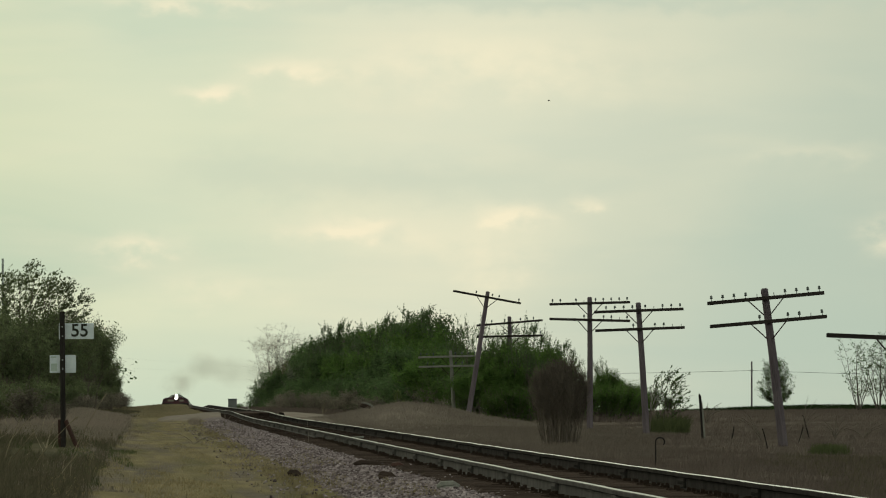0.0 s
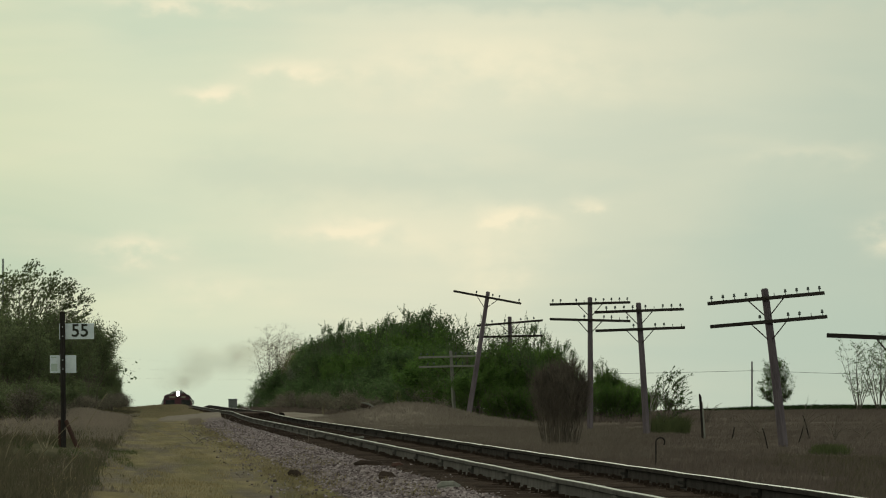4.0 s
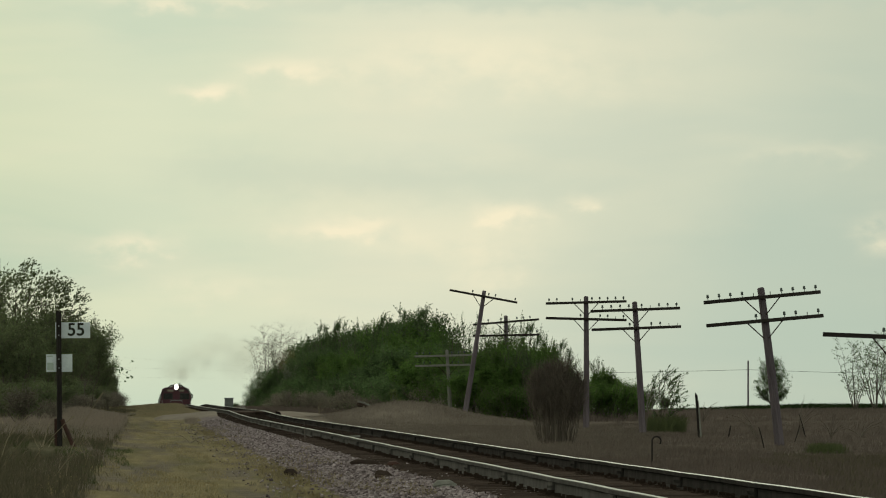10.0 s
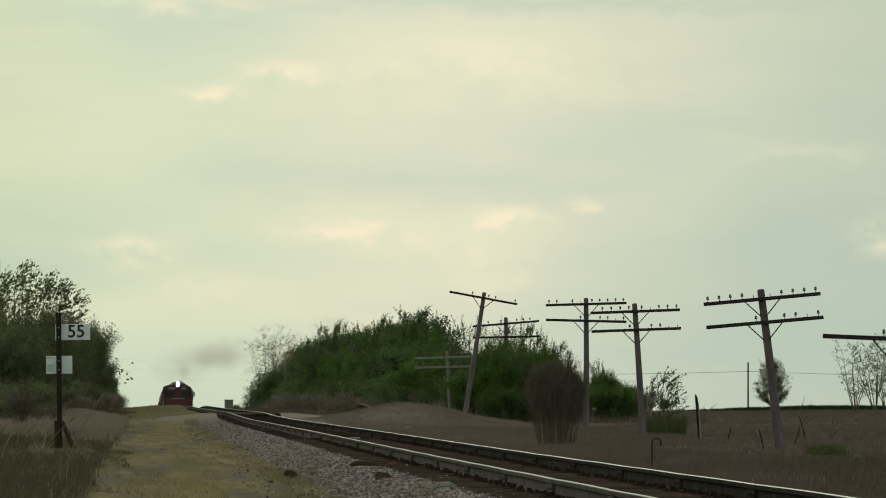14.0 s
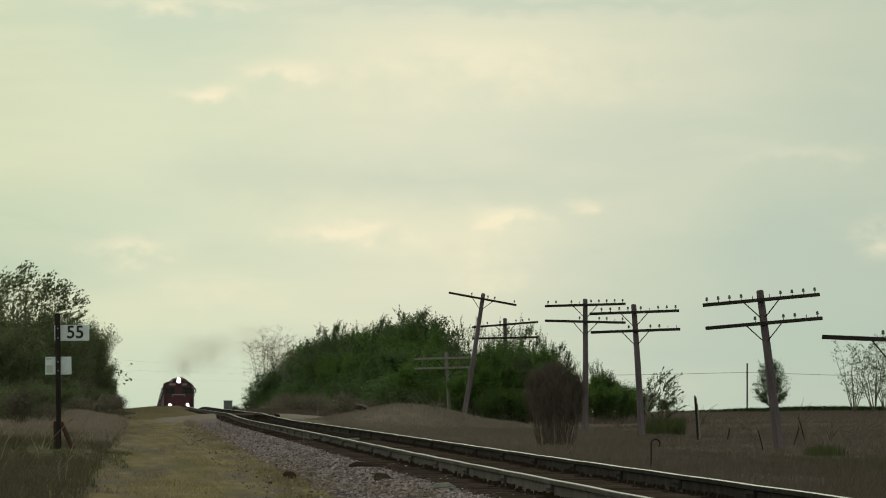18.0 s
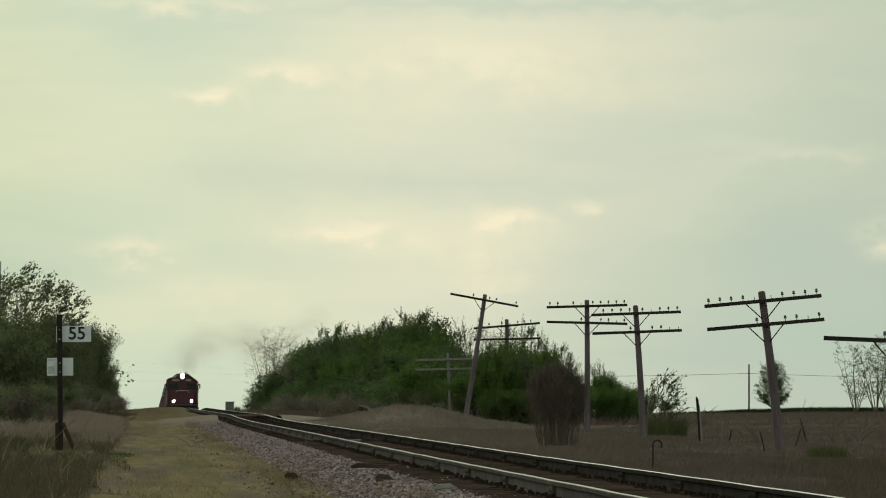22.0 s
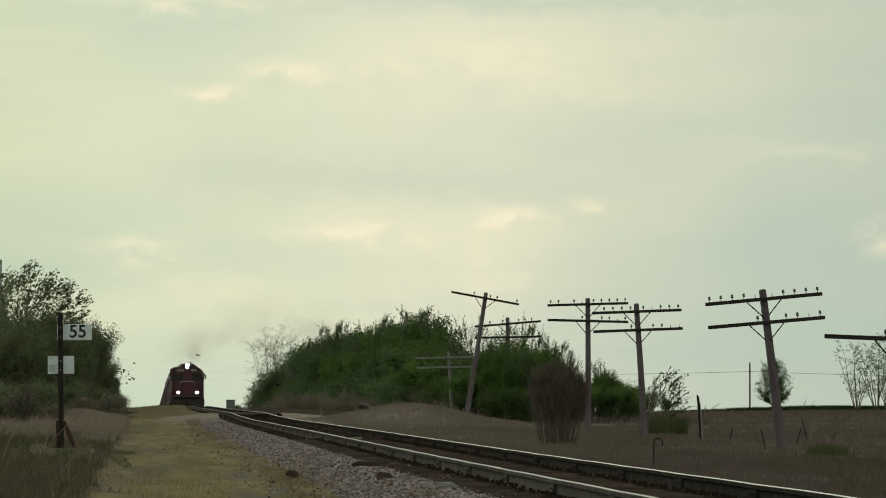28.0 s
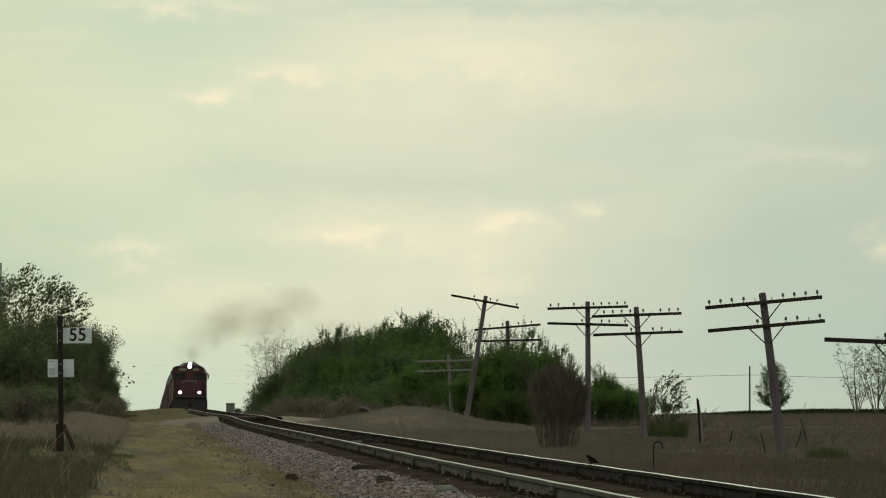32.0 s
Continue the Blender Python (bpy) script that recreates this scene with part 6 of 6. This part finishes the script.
# ---- ground cover and stones ----
def blades(name, seed, x0, x1, y0, y1, count, h0, h1, width, mat, label, power=1.6, lean=0.35, keep=None):
    g = np.random.default_rng(seed)
    x = g.uniform(x0, x1, count)
    y = y0 + (y1 - y0) * g.random(count) ** power
    # tufts: draw the points together
    n = count // 9
    cx, cy = g.uniform(x0, x1, n), y0 + (y1 - y0) * g.random(n) ** power
    pick = g.integers(0, n, count)
    tuft = g.random(count) < 0.55
    x = np.where(tuft, cx[pick] + g.normal(0, 0.09, count), x)
    y = np.where(tuft, cy[pick] + g.normal(0, 0.2, count), y)
    if keep is not None:
        ok = keep(x, y)
        x, y = x[ok], y[ok]
    count = len(x)
    z = ground_z(x, y) - 0.02
    h = h0 + (h1 - h0) * g.random(count) ** 1.5
    w = width * g.uniform(0.6, 1.5, count)
    a = g.uniform(-1.0, 1.0, count)
    lx, ly = g.normal(0.12, lean, count) * h, g.normal(0, lean, count) * h
    p = np.stack([x, y, z], 1)
    dx = np.stack([np.cos(a) * w, np.sin(a) * w, np.zeros(count)], 1)
    mid = p + np.stack([lx * 0.35, ly * 0.35, h * 0.6], 1)
    tip = p + np.stack([lx, ly, h * (1 - 0.25 * np.abs(g.normal(0, 0.4, count)))], 1)
    v = np.stack([p - dx, p + dx, mid + dx * 0.7, mid - dx * 0.7, tip], 1).reshape(-1, 3)
    o = np.arange(count)[:, None] * 5
    f = np.concatenate([o + np.array([[0, 1, 2]]), o + np.array([[0, 2, 3]]), o + np.array([[3, 2, 4]])])
    up = np.repeat(np.stack([g.normal(0, 0.22, count), g.normal(0, 0.22, count) - 0.15, np.ones(count)], 1), 5, axis=0)
    return tagged(new(name, set_normals(bulk(name, v, f, mat), up)), label, "grass", kind="stuff")


def off_road(x, y):
    return ~((y > ROAD_Y0 + 2.0) & (y < ROAD_Y1) & (x > 0.7))


blades("bleached_grass", 26, 6.9, 18.5, 190, 470, 140000, 0.04, 0.16, 0.005, M_GRASS_BANK, "short bleached grass along the railway", keep=lambda x, y: off_road(x, y) & (x + 1.5 * ripple(x, y) < 0.052 * y))
blades("dry_grass", 1, 8.5, 34, 95, 470, 170000, 0.06, 0.17, 0.0045, M_GRASS_DRY, "tall dead brown grass along the railway", keep=lambda x, y: off_road(x, y) & ((x + 1.5 * ripple(x, y) > 0.047 * y) | (y < 200)))
blades("trackside_grass", 2, 7.0, 12, 90, 240, 30000, 0.05, 0.2, 0.0035, M_GRASS_DRY, "dead brown grass beside the ballast")
blades("far_grass", 3, 7.4, 26, 440, 900, 20000, 0.2, 0.5, 0.02, M_GRASS_DRY, "dead grass at the foot of the grove", 1.0, keep=off_road)


def lane_keep(x, y):
    """Patchy straw cover, thin over the wheel marks."""
    patch = ripple(x * 1.5 + 1, y * 0.14) + 0.7 * ripple(x * 3.1 + 4, y * 0.33)
    wheel = np.exp(-((x + 0.15 - 0.25 * np.sin(y * 0.04)) / 0.22) ** 2) + 0.8 * np.exp(-((x - 1.25 - 0.2 * np.sin(y * 0.05)) / 0.2) ** 2)
    return off_road(x, y) & (patch > 0.22 + 0.7 * wheel)


blades("lane_grass", 4, -1.4, 2.45, 95, 760, 90000, 0.02, 0.07, 0.004, M_GRASS_LANE, "short straw-yellow grass on the lane", 2.0, keep=lane_keep)
blades("lane_tufts", 17, -1.2, 2.5, 105, 520, 4000, 0.05, 0.12, 0.004, M_GRASS_LANE, "taller straw tufts standing on the lane", 1.7, keep=lambda x, y: off_road(x, y) & (ripple(x * 7.1, y * 0.8) > 0.3))
blades("lane_weeds", 19, -1.2, 2.6, 105, 420, 900, 0.03, 0.10, 0.006, M_GRASS_WILD, "low dull weeds on the lane", 1.7, keep=lambda x, y: off_road(x, y) & (ripple(x * 5.3 + 2, y * 0.6) > 0.3))
blades("lane_edge_grass", 14, 1.7, 2.95, 95, 420, 20000, 0.03, 0.11, 0.004, M_GRASS_LANE, "straw-yellow tufts at the edge of the ballast", 1.8, keep=lambda x, y: off_road(x, y) & (ripple(x * 3.3, y * 0.5) > (x - 2.0) * 0.45))
blades("verge_grass", 5, -8.5, -0.7, 95, 420, 110000, 0.04, 0.20, 0.0042, M_GRASS_WILD, "rough mixed green and brown verge grass", 1.8, keep=lambda x, y: off_road(x, y) & ~((np.abs(x + 1.65) < 0.7) & (y > 170) & (y < 203)))
blades("verge_stalks", 15, -8.5, -1.0, 110, 420, 260, 0.2, 0.7, 0.006, M_STRAW, "tall dead stalks standing out of the verge", 1.3, 0.5)
blades("verge_weeds", 6, -4.2, -0.6, 105, 300, 16000, 0.03, 0.14, 0.005, M_GRASS_GREEN, "fresh green weeds in the verge", 1.3, keep=lambda x, y: ripple(x * 4.1 + 2, y * 0.35) > 0.15)
blades("verge_fringe", 29, -1.5, 0.1, 110, 420, 14000, 0.03, 0.11, 0.004, M_GRASS_HUMP, "brown dead grass between verge and lane", 1.6, keep=lambda x, y: off_road(x, y) & (ripple(x * 3.1 + 1, y * 0.4) > (x + 0.7) * 0.7))
blades("weed_patch", 16, -1.5, -0.2, 135, 200, 5000, 0.03, 0.09, 0.004, M_GRASS_GREEN, "green weeds between the sign and the lane", 1.0, keep=lambda x, y: ripple(x * 5 + 1, y * 0.4) > -0.2)
blades("verge_dead_grass", 27, -4.2, -0.7, 230, 440, 20000, 0.06, 0.30, 0.006, M_GRASS_HUMP, "brown dead grass under the western brush", 0.8, keep=lambda x, y: off_road(x, y) & (ripple(x * 2.2, y * 0.3) > -0.35))
blades("hump_grass", 31, -4.6, -0.75, 300, 470, 34000, 0.05, 0.30, 0.008, M_GRASS_HUMP, "grey-brown dead grass on the hump under the western brush", 1.0, keep=lambda x, y: x < -0.9 + 0.5 * ripple(x * 2.0, y * 0.5))
blades("shoulder_grass", 32, -0.4, 3.1, 462, 800, 14000, 0.05, 0.12, 0.016, M_GRASS_CREST, "straw grass along the shoulder beyond the road", 1.0)
blades("crest_grass", 28, -2.6, 2.2, 640, 800, 7000, 0.04, 0.14, 0.02, M_GRASS_CREST, "rough tufts of grass along the crest", 1.0)
blades("far_verge_grass", 7, -6.5, 0.9, 420, 900, 30000, 0.04, 0.20, 0.014, M_GRASS_WILD, "rough grass under the western trees", 1.0, keep=lambda x, y: off_road(x, y) & (x < -1.3 + 1.3 * ripple(x * 1.4, y * 0.6)))
blades("bank_grass", 18, 7.6, 16, 396, 440, 26000, 0.06, 0.2, 0.007, M_GRASS_BANK, "dead grass over the bank by the crossing", 1.0)
blades("green_patch", 8, 15.1, 15.62, 220.5, 224.5, 3000, 0.10, 0.3, 0.005, M_GRASS_GREEN, "patch of fresh green grass in the dead field grass", 1.0)
blades("field_weeds", 33, 6.5, 18, 98, 215, 100000, 0.04, 0.15, 0.0035, M_GRASS_WILD, "dull weeds among the dead grass near the track", 1.2, keep=lambda x, y: (x > 7.2) & (x + 2.0 * ripple(x * 0.8, y * 0.08) > 0.064 * y))
blades("far_field_grass", 35, 17, 78, 430, 985, 60000, 0.08, 0.30, 0.010, M_GRASS_DRY, "dead grass across the far field", 0.8)
blades("shrub_foot_growth", 36, 17.4, 19.2, 342, 349, 5200, 0.12, 0.78, 0.008, M_GRASS_GREEN, "dense dull green growth at the foot of the young shrub", 1.0, keep=lambda x, y: (x - 18.3) ** 2 + ((y - 346) / 5) ** 2 < 0.55 + 0.35 * ripple(x * 7, y * 3))
blades("weed_clump", 37, 1.5, 2.15, 378, 392, 1500, 0.06, 0.36, 0.006, M_GRASS_HUMP, "clump of dead weeds beside the road", 1.0, keep=lambda x, y: ((x - 1.83) / 0.22) ** 2 + ((y - 385) / 6) ** 2 < 0.8 + 0.5 * ripple(x * 9, y))
blades("field_edge_crop", 9, 40, 130, 990, 1010, 36000, 0.25, 0.65, 0.05, M_CROP, "dark green strip of young crop across the field", 1.0)


blades("near_lane_grass", 24, -1.3, 2.4, -60, 96, 22000, 0.02, 0.085, 0.006, M_GRASS_LANE, "short straw-yellow grass on the lane", 1.0, keep=lane_keep)
blades("near_verge_grass", 25, -8.5, -0.7, -60, 96, 30000, 0.04, 0.22, 0.007, M_GRASS_WILD, "rough mixed green and brown verge grass", 1.0)
blades("near_dry_grass", 21, 7.0, 22, -60, 96, 36000, 0.1, 0.34, 0.008, M_GRASS_DRY, "tall dead brown grass along the railway", 1.0)


def stones(name, seed, count, label, y0=66, span=330, power=2.0):
    g = np.random.default_rng(seed)
    chip = np.array([(a, b, c) for a in (-1, 1) for b in (-1, 1) for c in (-1, 1)]) * 0.72
    tri = np.array([(0, 1, 3, 2), (4, 6, 7, 5), (0, 4, 5, 1), (2, 3, 7, 6), (0, 2, 6, 4), (1, 5, 7, 3)])
    y = y0 + span * g.random(count) ** power
    u = np.where(g.random(count) < 0.985, -2.42 + 1.57 * g.random(count) ** 0.85, -2.4 - 0.9 * g.random(count) ** 2)
    u = np.where(g.random(count) < 0.02, g.uniform(-0.62, 0.62, count), u)
    x = track_x(y) + u
    z = rail_z(y) + np.interp(u, [-2.6, -2.42, -1.75, -1.3, 0, 1.3], [-0.345, -0.325, -0.21, -0.2, -0.195, -0.2])
    z = np.maximum(z, ground_z(x, y))
    s = 0.010 + 0.017 * g.random(count) ** 3
    v = chip[None] * (1 + g.normal(0, 0.16, (count, 8, 1))) + g.normal(0, 0.18, (count, 8, 3))
    v = v * (s[:, None] * g.uniform(0.6, 1.4, (count, 3)) * np.array([1, 1, 0.75]))[:, None, :]
    # each stone lies at its own tilt
    a, b = g.uniform(0, 2 * math.pi, (2, count))
    ca, sa, cb, sb = np.cos(a)[:, None], np.sin(a)[:, None], np.cos(b * 0.25)[:, None], np.sin(b * 0.25)[:, None]
    vx, vy, vz = v[..., 0] * cb - v[..., 2] * sb, v[..., 1], v[..., 0] * sb + v[..., 2] * cb
    v = np.stack([vx * ca - vy * sa, vx * sa + vy * ca, vz], 2)
    v = v + np.stack([x, y, z + s * 0.25], 1)[:, None, :]
    f = (np.arange(count)[:, None, None] * 8 + tri[None]).reshape(-1, 4)
    return tagged(new(name, bulk(name, v.reshape(-1, 3), f, M_STONE)), label, "stones", kind="stuff")


stones("ballast_stones", 10, 120000, "loose grey and pinkish crushed ballast stones")
stones("near_ballast_stones", 11, 30000, "loose grey and pinkish crushed ballast stones", -50, 116, 1.0)


dr = random.Random(3)
for u, y, l, turn, mat in [(-2.55, 135, 0.18, 20, M_TIE), (-1.50, 136, 0.46, 25, M_TIE), (-1.22, 132, 0.20, -30, M_POST_RED), (-1.74, 116, 0.26, -40, M_TIE), (-1.45, 102, 0.24, 10, M_PALE_WOOD)]:
    x = float(track_x(y)) + u
    z = float(rail_z(y)) + float(np.interp(u, [-2.42, -1.75, -1.3], [-0.325, -0.21, -0.2]))
    junk = empty("tie_fragment", pose(x, y, z + 0.035, dr.uniform(-6, 6), dr.uniform(-8, 8), turn), "bleached flat splinter lying on the ballast" if mat is M_PALE_WOOD else "dark rotted piece of tie lying on the ballast", "timber", "tie fragments on the ballast")
    part("chunk", Build().tube([(-l / 2, 0.01, 0), (-l * 0.3, 0, 0.01), (l * 0.2, -0.01, 0.012), (l / 2, 0, -0.01)], [0.02, 0.05, 0.045, 0.02], 7), mat, junk)
    part("splinter", Build().box(-l * 0.3, l * 0.42, -0.08, -0.04, -0.045, 0.0, bevel=0.012), mat, junk)
slat = empty("loose_board", pose(4.35, 214, float(rail_z(214)) - 0.135, 0, -3, 14), "pale loose board lying between the rails", "timber")
part("board", Build().box(-0.34, 0.34, -0.08, 0.08, -0.02, 0.02, bevel=0.008), M_PALE_WOOD, slat)


# ---- what moves ----
def motions():
    times = [0, 4, 8, 12, 16, 20, 24, 28, 32]
    for vehicle, behind, length in CONSIST:
        walk(vehicle, [(t, on_track(front_y(t) + behind, length)) for t in times])

    for wheel, along in ROLLING:
        walk(wheel, [(k * 0.1, pose(0, along, 0.51, math.degrees(7.0 * k * 0.1 / 0.51), 0, 0)) for k in range(321)])

    def stack(t):
        y = front_y(t) + 10.5
        return Vector((float(track_x(y)), y, float(rail_z(y)) + 4.6))

    for ob, born, fast, rise, fresh in PUFFS:
        rows = []

        def at(t, age):
            s = stack(min(max(born, -6), 32)) if t >= born else stack(t)
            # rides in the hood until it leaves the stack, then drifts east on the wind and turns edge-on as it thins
            if age <= 0:
                return Matrix.Translation(s - Vector((0, 0, 2.2))) @ pose(0, 0, 0, 0, 0, 84)
            dx = 7.0 * fast * (min(age, 9.0) - 0.45 * (1 - math.exp(-2.0 * age)))
            age = min(age, 9.0)
            dz = (3.4 if fresh else 5.2) * (1 - math.exp(-1.6 * age)) + 0.15 * age + rise * min(age, 2.5) - 3.2 * max(0.0, age - 4.8)
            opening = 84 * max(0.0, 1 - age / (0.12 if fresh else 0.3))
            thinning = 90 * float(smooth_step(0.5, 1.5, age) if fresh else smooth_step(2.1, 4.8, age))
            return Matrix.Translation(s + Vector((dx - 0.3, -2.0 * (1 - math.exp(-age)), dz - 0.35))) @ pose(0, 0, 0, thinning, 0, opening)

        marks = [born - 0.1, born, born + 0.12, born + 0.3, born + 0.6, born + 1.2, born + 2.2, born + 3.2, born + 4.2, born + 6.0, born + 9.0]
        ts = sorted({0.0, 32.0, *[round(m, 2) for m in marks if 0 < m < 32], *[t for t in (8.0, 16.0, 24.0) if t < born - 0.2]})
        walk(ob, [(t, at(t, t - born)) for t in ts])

    # the robin waits on a tie end behind the far rail, then hops up onto it
    perch = pose(5.3, 117.0, float(rail_z(117.0)) + 0.064, -32, 0, -80)
    away = pose(5.5, 117.0, float(rail_z(117.0)) - 0.13, 0, 0, -80)
    walk(rail_bird, [(0, away), (30.05, away), (30.18, pose(5.4, 117.0, float(rail_z(117.0)) + 0.1, -45, 0, -78)), (30.3, perch), (30.7, pose(5.3, 117.0, float(rail_z(117.0)) + 0.064, -22, 0, -72)), (31.3, perch), (32, pose(5.3, 117.0, float(rail_z(117.0)) + 0.064, -24, 0, -78))])
    for wing, side in rail_wings:
        spread, folded = pose(side * 0.03, 0, 0.015, 0, side * -25, 0), pose(side * 0.045, 0.02, 0.012, 0, side * 70, side * -75)
        walk(wing, [(0, folded), (30.05, folded), (30.15, spread), (30.22, pose(side * 0.03, 0, 0.015, 0, side * 20, 0)), (30.35, folded), (32, folded)])
    walk(grove_birds[0], [
        (0, pose(15.256, 600, 3.554, 0, 0, -90)),
        (26.9, pose(15.256, 600, 3.554, 0, 0, -90)),
        (27.5, pose(7.851, 600, 4.411, 0, 0, -90)),
        (27.7, pose(6.0, 600, 4.377, 0, 0, -90)),
        (28.0, pose(3.223, 600, 4.514, 0, 0, -90)),
        (28.3, pose(0.103, 600, 5.474, 0, 0, -90)),
        (29.0, pose(-7.371, 600, 6.811, 0, 0, -90)),
        (32, pose(-7.371, 600, 6.811, 0, 0, -90))])
    walk(grove_birds[1], [
        (0, pose(13.199, 600, 2.354, 0, 0, -90)),
        (27.4, pose(13.199, 600, 2.354, 0, 0, -90)),
        (28.2, pose(6.034, 600, 2.903, 0, 0, -90)),
        (28.5, pose(4.388, 600, 3.143, 0, 0, -90)),
        (29.2, pose(0.137, 600, 4.068, 0, 0, -90)),
        (30.2, pose(-6.685, 600, 5.44, 0, 0, -90)),
        (32, pose(-6.685, 600, 5.44, 0, 0, -90))])
    walk(insects[0], [
        (0, pose(2.441, 60, 3.431, 0, 0, 80)),
        (0.2, pose(3.686, 60, 3.414, 0, 0, 80)),
        (0.5, pose(5.64, 60, 3.355, 0, 0, 80)),
        (32, pose(5.64, 60, 3.355, 0, 0, 80))])
    walk(insects[1], [
        (0, pose(1.046, 60, 5.481, 0, 0, 60)),
        (8.2, pose(1.046, 60, 5.481, 0, 0, 60)),
        (9.0, pose(2.678, 60, 3.979, 0, 0, 60)),
        (9.2, pose(3.226, 60, 3.866, 0, 0, 60)),
        (9.8, pose(5.64, 60, 3.492, 0, 0, 60)),
        (32, pose(5.64, 60, 3.492, 0, 0, 60))])

    # the wind rocks the light growth
    r = random.Random(8)
    for ob, amount in [(o, 0.8) for o in SWAYING] + [(sapling, 2.5), (dark_bush, 1.2)]:
        home = ob.matrix_basis.copy()
        place, turn = home.translation.copy(), home.to_quaternion().to_matrix().to_4x4()
        steps = [0.0] + [k * 0.8 + r.uniform(-0.2, 0.2) for k in range(1, 40)] + [32.0]
        walk(ob, [(round(t, 2), Matrix.Translation(place) @ pose(0, 0, 0, r.gauss(0, 0.3) * amount, (0.5 + r.gauss(0, 0.6)) * amount, 0) @ turn) for t in steps])


motions()
